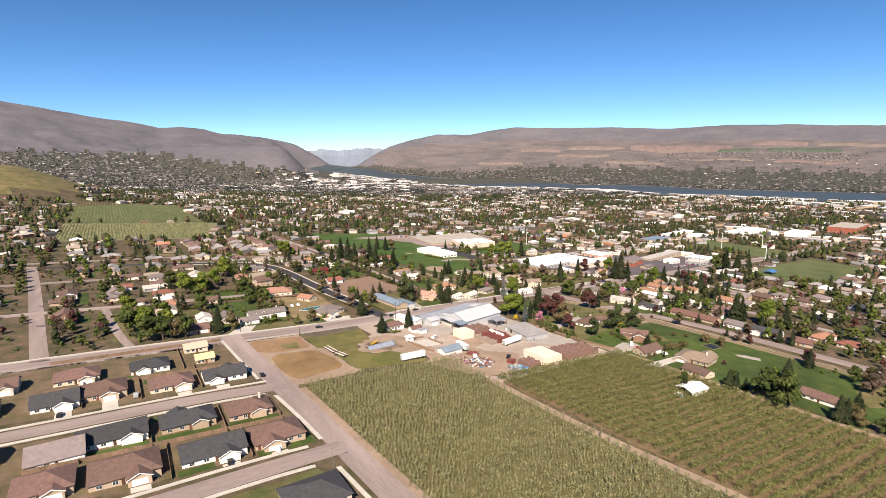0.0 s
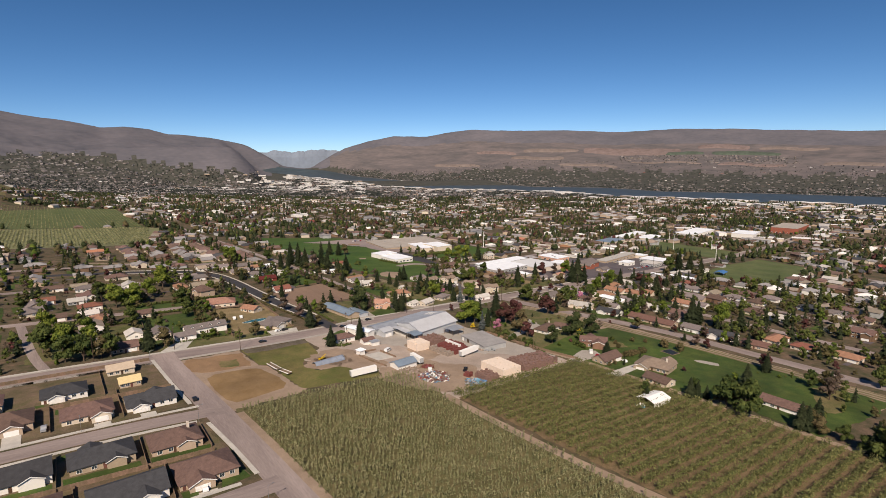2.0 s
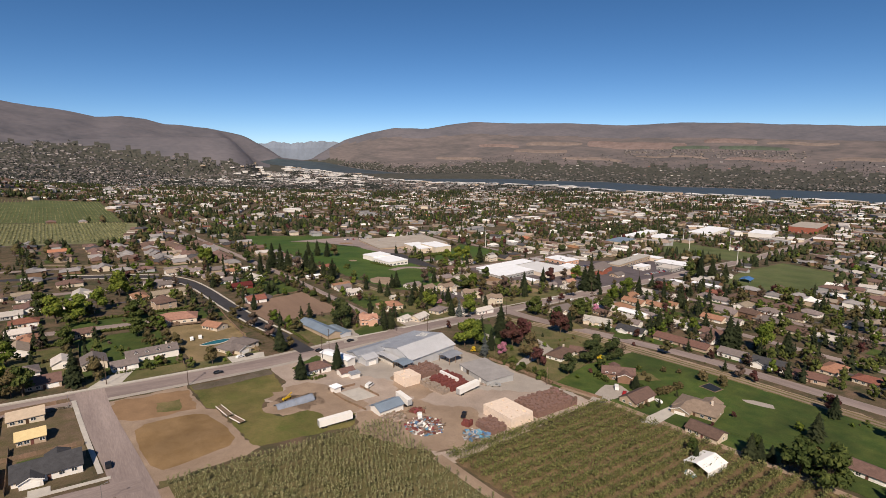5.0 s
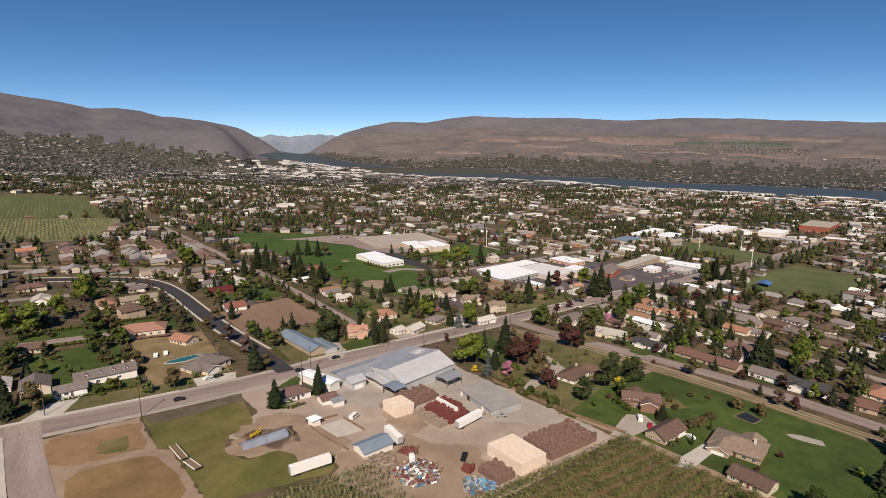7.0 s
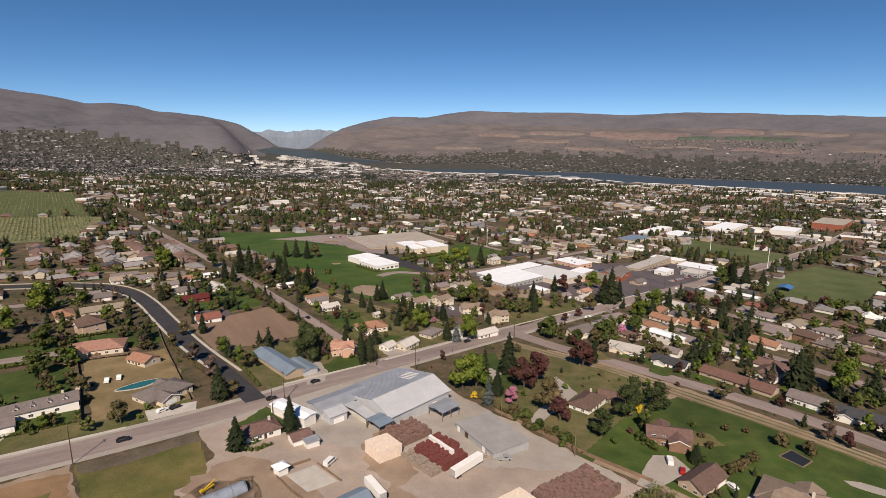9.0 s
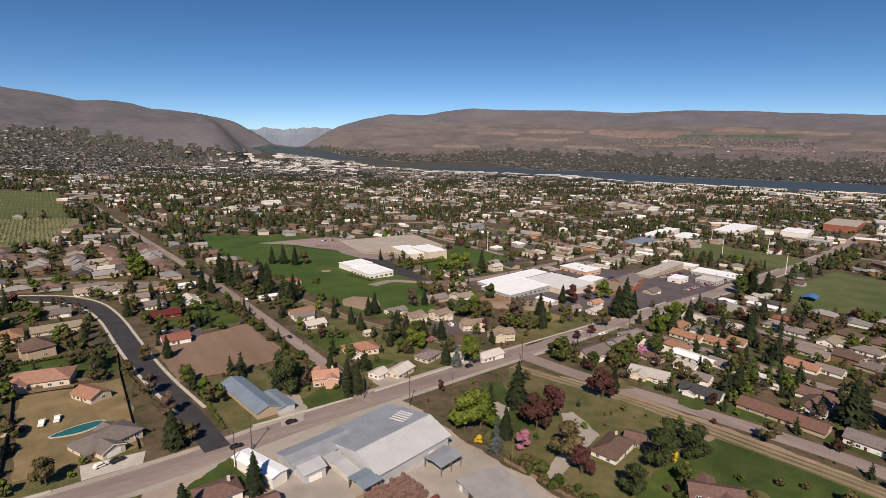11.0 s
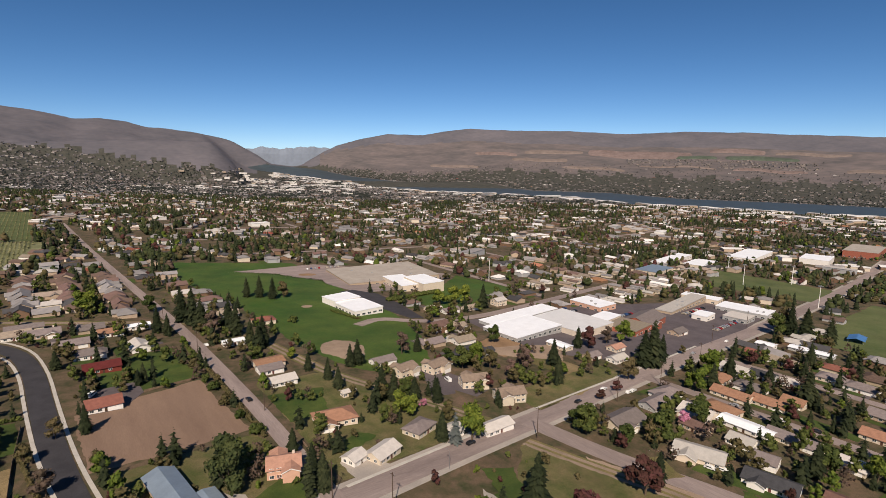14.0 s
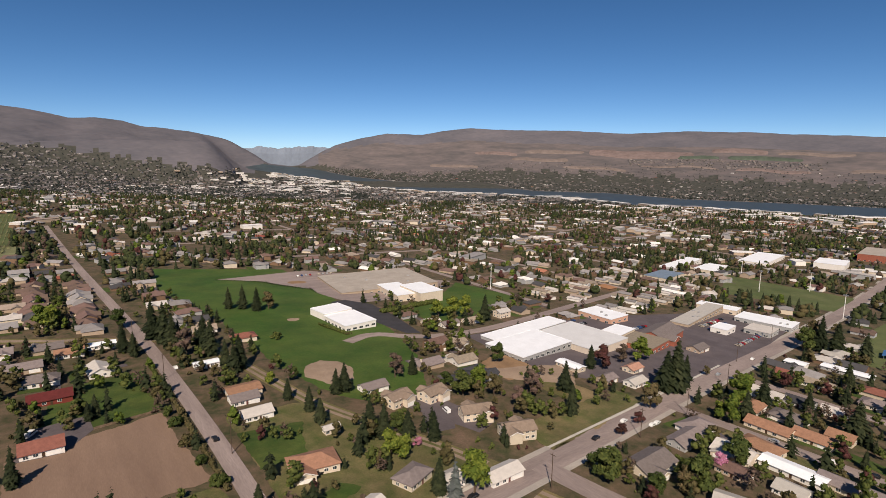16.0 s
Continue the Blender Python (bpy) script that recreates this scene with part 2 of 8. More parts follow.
leaf_yellow = leaf("forsythia_blossom", (0.45, 0.33, 0.02), (0.60, 0.46, 0.04))
# spring leaves darkened: the crowns' own shade is painted into the colour
leaf_canopy_shade = leaf("canopy_painted_shade", (0.020, 0.031, 0.012), (0.052, 0.066, 0.025))
leaf_evergreen = leaf("evergreen_leaves", (0.028, 0.040, 0.014), (0.066, 0.082, 0.030))
# foliage beyond two kilometres: the air's haze is greyed into the colour
leaf_hazed = leaf("distant_woods", (0.030, 0.038, 0.033), (0.062, 0.068, 0.060))
leaf_orchard = leaf("orchard_leaves", (0.105, 0.116, 0.034), (0.245, 0.235, 0.098), island=0.35)
leaf_dwarf = leaf("pale_orchard_leaves", (0.115, 0.125, 0.050), (0.285, 0.275, 0.150), island=0.35)

# ---- ground shape ----
EYE = (95.0, 110.0, 104.5)
RIVER = -70.0
RIDGE_AZ = [-60, -20, -8, -2, 1.7, 3.7, 5.4, 7.6, 9.1, 10.8, 12.7, 14.9, 16.2, 17.2, 18.5, 19.5, 22.3, 23.1, 24.6, 26, 28.3, 31.2, 34.8, 36.8, 39.5, 43.6, 49.3, 54.8, 60, 64.8, 69.2, 75.5, 90, 120]
RIDGE_EL = [2.0, 4.6, 5.0, 3.95, 3.45, 2.97, 3.12, 2.88, 2.43, 2.38, 2.17, 1.74, 1.39, 0.8, 0.04, -0.68, -1.1, -0.49, 0.38, 1.08, 1.74, 2.3, 2.22, 2.58, 2.89, 2.73, 2.68, 2.38, 2.55, 2.44, 2.18, 1.87, 1.8, 1.2]
FOLD_AZ, FOLD_EL = [-9, 1, 4.8, 7, 10.2, 12.6, 14.4, 15.1, 15.8, 16.5, 17.5], [0.4, 0.9, 1.1, 1.26, 1.33, 1.22, 1.09, 0.72, 0.02, -0.8, -2.5]
NEAR_AZ, NEAR_EL = [17, 19.3, 22.4, 26.3, 28.6, 35.5, 43.5, 49.0, 54.4, 63.9, 74.5, 97.0], [-1.14, -1.49, -1.97, -2.56, -3.0, -3.53, -3.72, -3.88, -4.27, -4.48, -4.57, -4.7]
FAR_AZ, FAR_EL = [17, 18.9, 23.9, 27.4, 32.0, 40.7, 46.3, 53.4, 59.5, 68.4, 74.8, 97.6], [-1.05, -0.95, -1.29, -2.0, -2.49, -2.78, -3.29, -3.34, -3.69, -3.7, -3.71, -3.75]
RIDGE_D = 4560.0


def squeeze(d):
    """Far distances drawn in, so that the valley's end lies within five kilometres."""
    return np.where(d < 2800, d, 2800 + 1750 * (1 - np.exp(-(np.maximum(d, 2800) - 2800) / 1750)))


def unsqueeze(d):
    k = np.clip((d - 2800) / 1750, 0, 0.995)
    return np.where(d < 2800, d, 2800 - 1750 * np.log(1 - k))


def polar(x, y):
    px, py = np.asarray(x, float) - EYE[0], np.asarray(y, float) - EYE[1]
    return np.hypot(px, py), np.degrees(np.arctan2(px, py))


def banks(az):
    """Distances of the river's near and far bank."""
    drop = EYE[2] - RIVER
    n = squeeze(drop / np.tan(np.radians(-np.interp(az, NEAR_AZ, NEAR_EL))))
    f = squeeze(drop / np.tan(np.radians(-np.interp(az, FAR_AZ, FAR_EL))))
    foot = np.interp(az, [-60, 5, 12, 17], [2300, 2500, 3300, 4280])
    left = az < 17
    return np.where(left, foot, n), np.where(left, foot, np.maximum(f, n + 5))


def wob(x, y, s):
    return np.sin(x / s + 1.3 * np.sin(y / s * 0.83 + 0.5)) * np.cos(y / s * 1.1 + 1.7 * np.sin(x / s * 0.61 + 2))


def knoll(x, y):
    return np.exp(-(((x + 235) / 190) ** 2 + ((y - 1850) / 330) ** 2))


def bare_slope(az, el):
    """Above this line the western hills are bare."""
    el = el + 0.22 * math.sin(az * 2.9 + 0.6) + 0.13 * math.sin(az * 7.7) + 0.08 * math.sin(az * 17.3 + el * 9)
    return el > (np.interp(az, [-9, 3, 8, 12, 17], [0.9, 0.5, -0.4, -1.0, -1.5]) if az < 19 else 9)


def heights(x, y):
    x, y = np.asarray(x, float), np.asarray(y, float)
    d, az = polar(x, y)
    z = 5 * np.logaddexp(-0.06 * np.clip(x, -900, 4000) / 5, -64.0 / 5)
    ratio = np.where(d > 2800, d / np.maximum(unsqueeze(d), 1.0), 1.0)
    z = EYE[2] + (z - EYE[2]) * ratio
    shore = EYE[2] + (RIVER - EYE[2]) * ratio
    n, f = banks(np.maximum(az, 17.001))
    t = np.clip((d - (n - 120)) / 120, 0, 1) * np.clip((az - 14) / 3, 0, 1)
    flat = z + (shore - z) * t * t * (3 - 2 * t)
    flat = np.where((d > n) & (d < f) & (az > 17), shore - 4, flat)
    foot = np.interp(az, [-60, 5, 12, 19], [2300, 2500, 3150, 3900])
    el_ridge = np.interp(az, RIDGE_AZ, RIDGE_EL)
    el_flat = np.degrees(np.arctan2(z - EYE[2], np.maximum(d, 1)))
    rough = wob(x, y, 210) * 0.26 + wob(x, y, 83) * 0.17 + wob(x + y, y - x, 37) * 0.10
    rough = rough * np.interp(az, [17, 26, 36], [1.0, 0.7, 0.3])
    crest = wob(x, y, 61) * 0.03 + wob(x, y, 23) * 0.015

    def slope(start, el0, bend):
        s = np.clip((d - start) / (RIDGE_D - start), 0, 1)
        el = el0 + (el_ridge - el0) * s ** bend + rough * np.sin(np.pi * s) * np.clip(s * 4, 0, 1) + crest * s
        return np.where(d > start, EYE[2] + d * np.tan(np.radians(el)), flat)

    right = slope(f, np.interp(az, FAR_AZ, FAR_EL), 1.5)
    left = slope(foot, el_flat, 1.25)
    k = np.clip((az - 13.5) / 4.5, 0, 1)
    k = k * k * (3 - 2 * k)
    z = left + (right - left) * k
    # a lower spur before the western hills
    spur = EYE[2] + 3450 * np.tan(np.radians(np.interp(az, FOLD_AZ, FOLD_EL) + 0.35 * rough))
    bell = np.exp(-((d - 3450) / np.where(d < 3450, 330, 220)) ** 2)
    z = np.maximum(z, -90 + (spur + 90) * bell)
    over = np.clip((d - RIDGE_D) / 160, 0, 1)
    z = z - over * over * 320
    # a grassy knoll west of the upper orchards
    return z + 85 * knoll(x, y)


def gz(x, y):
    if math.hypot(x - EYE[0], y - EYE[1]) < 1900:
        a, b = -0.012 * min(max(x, -900), 4000), -12.8
        k = 5 * (max(a, b) + math.log1p(math.exp(-abs(a - b))))
        return k + 85 * math.exp(-(((x + 235) / 190) ** 2 + ((y - 1850) / 330) ** 2))
    return float(heights(x, y))


# ---- mesh helpers ----
class Shape:
    """Collects corners and faces of one mesh."""

    def __init__(self):
        self.v, self.f = [], []

    def add(self, vs, fs):
        k = len(self.v)
        self.v += [tuple(p) for p in vs]
        self.f += [tuple(i + k for i in q) for q in fs]
        return self

    def box(self, x0, y0, z0, x1, y1, z1, m=None):
        vs = [Vector(p) for p in ((x0, y0, z0), (x1, y0, z0), (x1, y1, z0), (x0, y1, z0), (x0, y0, z1), (x1, y0, z1), (x1, y1, z1), (x0, y1, z1))]
        if m is not None:
            vs = [m @ p for p in vs]
        return self.add(vs, [(3, 2, 1, 0), (4, 5, 6, 7), (0, 1, 5, 4), (1, 2, 6, 5), (2, 3, 7, 6), (3, 0, 4, 7)])

    def prism(self, outline, y0, y1, swap=False):
        """An outline in x and z drawn out along y (or, swapped, an outline in y and z along x)."""
        n = len(outline)
        vs = [(a, y0, b) for a, b in outline] + [(a, y1, b) for a, b in outline]
        fs = [tuple(range(n)), tuple(range(2 * n - 1, n - 1, -1))] + [(i, i + n, (i + 1) % n + n, (i + 1) % n) for i in range(n)]
        if swap:
            vs = [(b, a, c) for a, b, c in vs]
            fs = [q[::-1] for q in fs]
        return self.add(vs, fs)

    def tube(self, p, q, r0, r1, n=6):
        p, q = Vector(p), Vector(q)
        m = (q - p).to_track_quat("Z", "Y").to_matrix()
        ring = [m @ Vector((math.cos(6.2832 * i / n), math.sin(6.2832 * i / n), 0)) for i in range(n)]
        vs = [p + c * r0 for c in ring] + [q + c * r1 for c in ring]
        fs = [(i, (i + 1) % n, (i + 1) % n + n, i + n) for i in range(n)] + [tuple(range(n))[::-1], tuple(range(n, 2 * n))]
        return self.add(vs, fs)

    def mesh(self, name, material):
        me = bpy.data.meshes.new(name)
        me.from_pydata(self.v, [], self.f)
        me.materials.append(material)
        me.validate()
        return me


def part(name, shape, material, parent, label=""):
    ob = new(name, shape.mesh(name, material) if isinstance(shape, Shape) else shape)
    ob.parent = parent
    return tagged(ob, label)


def thing(name, m, label, category, group="", kind=""):
    ob = new(name)
    ob.matrix_world = m
    ob.empty_display_size = 0.5
    return tagged(ob, label, category, group, kind)


def solid(name, shape, material, label, category, kind="", group=""):
    return tagged(new(name, shape.mesh(name, material)), label, category, group, kind)


def at(x, y, turn=0.0, up=0.0):
    return pose(x, y, gz(x, y) + up, 0, 0, turn)


taken = []
closed = []
no_house = [[(55, 355), (240, 355), (240, 560), (55, 480)], [(240, 360), (345, 370), (300, 520), (240, 520)], [(256, 130), (356, 130), (340, 350), (256, 350)], [(345, 365), (470, 380), (470, 435), (345, 435)]]
closed.append([(262, 140), (356, 150), (350, 245), (268, 235)])
closed.append([(110, 362), (147, 364), (147, 432), (110, 432)])


bounds = {}


def inside(x, y, poly):
    if id(poly) not in bounds:
        bounds[id(poly)] = (min(p[0] for p in poly), min(p[1] for p in poly), max(p[0] for p in poly), max(p[1] for p in poly), poly)
    x0, y0, x1, y1, _ = bounds[id(poly)]
    if not (x0 <= x <= x1 and y0 <= y <= y1):
        return False
    hit = False
    for (ax, ay), (bx, by) in zip(poly, poly[1:] + poly[:1]):
        if (ay > y) != (by > y) and x < ax + (y - ay) / (by - ay) * (bx - ax):
            hit = not hit
    return hit


cells = {}


def claim(x, y, r):
    taken.append((x, y, r))
    cells.setdefault((int(x // 40), int(y // 40)), []).append((x, y, r))


def is_free(x, y, r, fields=True):
    i, j = int(x // 40), int(y // 40)
    for a in (-1, 0, 1):
        for b in (-1, 0, 1):
            for tx, ty, tr in cells.get((i + a, j + b), ()):
                if (tx - x) ** 2 + (ty - y) ** 2 < (tr + r) ** 2:
                    return False
    return not (fields and any(inside(x, y, p) for p in closed))


def ragged(poly, amount):
    """An outline cut into short steps with uneven, natural edges."""
    out = []
    for (ax, ay), (bx, by) in zip(poly, poly[1:] + poly[:1]):
        L = math.hypot(bx - ax, by - ay)
        n = max(1, int(L / 2.2))
        for i in range(n):
            x, y = ax + (bx - ax) * i / n, ay + (by - ay) * i / n
            k = amount * (0.7 * noise.noise((x * 0.09, y * 0.09, 3.1)) + 0.5 * noise.noise((x * 0.33, y * 0.33, 7.7)))
            out.append((x - (by - ay) / L * k, y + (bx - ax) / L * k))
    return out


def sheet(name, poly, material, label, category="ground", up=0.06, keep=False, rag=None):
    """A thin layer of ground cover on the slope, cut to an outline and laid on the ground's shape."""
    if rag is None:
        rag = 0.0 if material in (concrete, asphalt, asphalt_new, asphalt_lot) else 2.4
    if rag:
        poly = ragged(list(poly), rag)
    bm = bmesh.new()
    bm.faces.new([bm.verts.new((x, y, 0)) for x, y in poly])
    xs, ys = [p[0] for p in poly], [p[1] for p in poly]
    if max(xs) > 600:
        for k in range(int(min(xs) // 40) + 1, int(max(xs) // 40) + 1):
            bmesh.ops.bisect_plane(bm, geom=bm.verts[:] + bm.edges[:] + bm.faces[:], plane_co=(k * 40, 0, 0), plane_no=(1, 0, 0))
    bmesh.ops.triangulate(bm, faces=bm.faces[:])
    hs = heights([v.co.x for v in bm.verts], [v.co.y for v in bm.verts])
    for v, h in zip(bm.verts, hs):
        v.co.z = h + up
    bmesh.ops.recalc_face_normals(bm, faces=bm.faces[:])
    if sum(q.normal.z for q in bm.faces) < 0:
        bmesh.ops.reverse_faces(bm, faces=bm.faces[:])
    rim = [e for e in bm.edges if e.is_boundary]
    low = bmesh.ops.extrude_edge_only(bm, edges=rim)["geom"]
    for v in low:
        if isinstance(v, bmesh.types.BMVert):
            v.co.z -= up + 0.3
    me = bpy.data.meshes.new(name)
    bm.to_mesh(me)
    bm.free()
    me.materials.append(material)
    ob = tagged(new(name, me), label, category, "", "structure")
    if keep:
        closed.append(list(poly))
    return ob


def strip(points, width, dense=12.0):
    """The two sides of a road along a line of points, rounded at its bends."""
    pts = [Vector(p) for p in points]
    for _ in range(2):
        if len(pts) > 2:
            nxt = [pts[0]]
            for a, b in zip(pts, pts[1:]):
                nxt += [a * 0.75 + b * 0.25, a * 0.25 + b * 0.75]
            pts = nxt + [pts[-1]]
    line = [pts[0]]
    for a, b in zip(pts, pts[1:]):
        n = max(1, int((b - a).length / dense))
        line += [a.lerp(b, i / n) for i in range(1, n + 1)]
    left, right = [], []
    for i, p in enumerate(line):
        d = (line[min(i + 1, len(line) - 1)] - line[max(i - 1, 0)]).normalized()
        s = Vector((-d.y, d.x)) * width / 2
        left.append(p + s)
        right.append(p - s)
    return line, left, right


road_count = []


def road(name, points, width, material, label, up=0.10, guard=True, kind="road"):
    if name == "road":
        road_count.append(name)
        up += 0.006 * (len(road_count) % 9)
    line, left, right = strip(points, width)
    sh = Shape()
    zl, zr = heights([p.x for p in left], [p.y for p in left]) + up, heights([p.x for p in right], [p.y for p in right]) + up
    n = len(line)
    vs = [(p.x, p.y, z) for p, z in zip(left, zl)] + [(p.x, p.y, z) for p, z in zip(right, zr)]
    vs += [(p.x, p.y, z - up - 0.3) for p, z in zip(left, zl)] + [(p.x, p.y, z - up - 0.3) for p, z in zip(right, zr)]
    fs = []
    for i in range(n - 1):
        fs += [(i, n + i, n + i + 1, i + 1), (i, i + 1, 2 * n + i + 1, 2 * n + i), (n + i, 3 * n + i, 3 * n + i + 1, n + i + 1)]
    sh.add(vs, fs)
    if guard:
        for p, q in zip(line, line[1:] + line[-1:]):
            for k in range(max(1, int((q - p).length / 4.5))):
                c = p.lerp(q, k / max(1, int((q - p).length / 4.5)))
                claim(c.x, c.y, width / 2 + 1.6)
    return solid(name, sh, material, label, kind, "structure")


# ---- the ground, one sheet to the hills ----
def build_ground():
    az = np.concatenate([np.arange(-180, -24, 6.0), np.arange(-24, 90, 0.4), np.arange(90, 180, 6.0)])
    rad = np.concatenate([[30, 80, 160, 260, 380, 520, 680], np.arange(760, 2000, 60), np.arange(2000, 4640, 22), [4680, 4730]])
    A, R_ = np.meshgrid(np.radians(az), rad)
    X, Y = EYE[0] + R_ * np.sin(A), EYE[1] + R_ * np.cos(A)
    Z = heights(X, Y)
    na, nr = len(az), len(rad)
    vs = [(EYE[0], EYE[1], gz(EYE[0], EYE[1]))] + list(zip(X.ravel(), Y.ravel(), Z.ravel()))
    fs, kinds = [], []
    _, F = banks(np.degrees(A))
    KN = knoll(X, Y)
    EL = np.degrees(np.arctan2(Z - EYE[2], R_))
    for j in range(na):
        fs.append((0, 1 + (j + 1) % na, 1 + j))
        kinds.append(0)
    for i in range(nr - 1):
        for j in range(na):
            k = (j + 1) % na
            fs.append((1 + i * na + j, 1 + i * na + k, 1 + (i + 1) * na + k, 1 + (i + 1) * na + j))
            s = (R_[i, j] - F[i, j]) / (RIDGE_D - F[i, j])
            # material 4: the far town ground with painted haze
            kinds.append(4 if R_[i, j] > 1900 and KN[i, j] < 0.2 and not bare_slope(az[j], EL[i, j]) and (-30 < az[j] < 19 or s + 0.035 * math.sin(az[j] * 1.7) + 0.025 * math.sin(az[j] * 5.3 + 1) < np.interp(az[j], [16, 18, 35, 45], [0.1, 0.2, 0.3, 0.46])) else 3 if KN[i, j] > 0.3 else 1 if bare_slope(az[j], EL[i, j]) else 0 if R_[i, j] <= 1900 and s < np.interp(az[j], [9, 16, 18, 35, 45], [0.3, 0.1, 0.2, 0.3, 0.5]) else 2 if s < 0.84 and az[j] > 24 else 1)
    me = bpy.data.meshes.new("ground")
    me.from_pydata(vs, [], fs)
    for m in (town_ground, hill_sage_hazed, hill_bench, lawn_dry, far_ground_hazed):
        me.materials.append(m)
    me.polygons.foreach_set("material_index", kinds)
    me.polygons.foreach_set("use_smooth", [True] * len(fs))
    me.flip_normals() if me.polygons[0].normal.z < 0 else None
    tagged(new("ground", me), "valley floor of dry grass rising to bare haze-tinted brown sage hills", "ground", "", "structure")


build_ground()


def build_river():
    az = np.arange(17.2, 99, 0.5)
    n, f = banks(az)
    sh = Shape()
    vs = []
    for a, d0, d1 in zip(az, n, f):
        for k in range(6):
            d = d0 - 25 + (d1 - d0 + 40) * k / 5
            ratio = d / float(unsqueeze(np.array(d)))
            vs.append((EYE[0] + d * math.sin(radians(a)), EYE[1] + d * math.cos(radians(a)), EYE[2] + (RIVER - EYE[2]) * ratio + 0.2))
    fs = [(i * 6 + k, i * 6 + k + 1, (i + 1) * 6 + k + 1, (i + 1) * 6 + k) for i in range(len(az) - 1) for k in range(5)]
    sh.add(vs, [q[::-1] for q in fs])
    solid("water", sh, water_mat, "wide calm blue-grey river across the valley", "river", "structure")


build_river()

# ---- roads ----
road("road_shoulder", [(-420, 322), (-120, 333), (0, 338), (60, 339.5), (125, 340.8), (165, 344.5), (200, 351), (291, 361), (363, 367), (490, 379), (707, 394), (945, 419), (1300, 462)], 18.5, gravel_grey, "grey gravel shoulder along the road", up=0.05, kind="shoulder")
road("road", [(-420, 322), (-120, 333), (0, 338), (60, 339.5), (125, 340.8), (165, 344.5), (200, 351), (291, 361), (363, 367), (490, 379), (707, 394), (945, 419), (1300, 462)], 12.5, asphalt, "worn grey two-lane road crossing the town")
road("road", [(63, 346), (63.5, 322), (66, 294), (70, 250), (73.5, 205), (75.3, 180), (80, 110), (84, 20)], 11.5, asphalt_y, "grey residential road beside the orchard")
road("dirt_verge", [(77.5, 246), (80.8, 200), (82.4, 170), (87, 110), (90.5, 20)], 3.4, dirt_pale, "bare dirt verge between road and orchard", up=0.17, kind="verge")
road("road", [(72, 253), (34, 255), (-24, 251), (-160, 244)], 9.5, asphalt, "grey side street between new houses")
road("road", [(74, 184), (49, 182), (-30, 174), (-160, 166)], 9.5, asphalt, "grey side street between new houses")
road("road", [(170, 348), (167, 384), (161, 430), (157, 485), (154, 540), (146, 580), (124, 608), (60, 628), (-60, 640)], 9.5, asphalt_new, "freshly paved black residential road curving away")
road("road", [(237, 352), (238, 430), (236, 520), (233, 600), (226, 700), (216, 835), (205, 1010), (190, 1300)], 7.5, asphalt_y, "straight grey side street lined with shrubs")
road("road", [(341, 366), (347, 325), (358, 290), (365, 261), (373, 230), (377, 200), (379, 150), (385, 40)], 11.0, asphalt_y, "grey road beside the canal bank")
road("road", [(447, 372), (450, 340), (453, 300), (454, 250), (456, 60)], 8.5, asphalt_y, "grey residential street between small houses")
road("road", [(345, 545), (370, 556), (392, 533), (434, 525), (478, 529), (560, 545), (700, 572)], 9.0, asphalt, "grey street past the school")
for line in ([(40, 700), (150, 643), (228, 610), (262, 590), (272, 541), (281, 492), (287, 464), (298, 437), (313, 404), (322, 378)], [(325, 352), (333, 325), (345, 290), (350, 255), (354, 225), (358, 200), (360, 165), (365, 40)]):
    road("canal_bank", line, 9.0, lawn_dry, "dry grass bank over the buried canal", up=0.07, kind="bank")
    for side in (-1.9, 1.9):
        road("dirt_track", [(x + side, y + side * 0.2) for x, y in line], 2.1, track_dirt, "pale rutted dirt track along the buried canal", up=0.11, kind="track")
road("farm_track", [(167, 214), (169, 170), (173, 130), (180, 90), (188, 20)], 4.6, dirt_pale, "bare dirt track between two orchard blocks", kind="track")
road("farm_track", [(262, 235), (269, 210), (273, 160), (279, 90), (284, 20)], 4.0, dirt_pale, "bare dirt lane along the orchard's edge", kind="track")

road("road", [(-33, 340), (-37, 380), (-43, 444), (-54, 556), (-64, 650)], 8.5, asphalt_y, "grey residential street leading north")
road("road", [(9, 346), (3, 375), (-4, 450)], 5.0, asphalt_y, "narrow grey drive between gardens")

# ---- open ground ----
sheet("orchard_ground", [(77, 250), (167, 249), (166, 206), (178, 100), (186, 10), (90, 10), (83, 167)], orchard_floor, "grass floor under dwarf orchard rows", keep=True)
sheet("orchard_ground", [(171, 207), (268, 207), (272, 160), (280, 80), (284, 10), (190, 10), (181, 100)], orchard_soil, "grass floor under trellised orchard rows", keep=True)
sheet("dirt_verge", [(74, 250), (70, 285), (68, 329), (101, 331), (103, 300), (108, 297), (110, 262), (113, 255), (79, 249)], dirt_pale, "pale bare dirt verge", up=0.03, keep=True)
sheet("dirt_mound", [(71, 328), (101, 325), (99.5, 303), (86, 303.5), (75, 305), (70, 308), (69, 320)], dirt, "churned brown earth beside the junction", up=0.08, rag=3.5)
sheet("weed_patch", [(86, 318), (95.6, 316), (93.6, 305), (86, 307)], lawn_dry, "dark weeds on churned earth", up=0.13, rag=3.0)
sheet("dirt_lot", [(74, 284), (75, 294), (79, 298), (92, 298.6), (98, 297.6), (102.5, 294), (105.5, 284), (107, 268), (103.6, 263), (90, 259.5), (79, 257.5), (76, 263)], dirt_ochre, "rounded lot of bare ochre earth with thin grass", keep=True, rag=1.2)
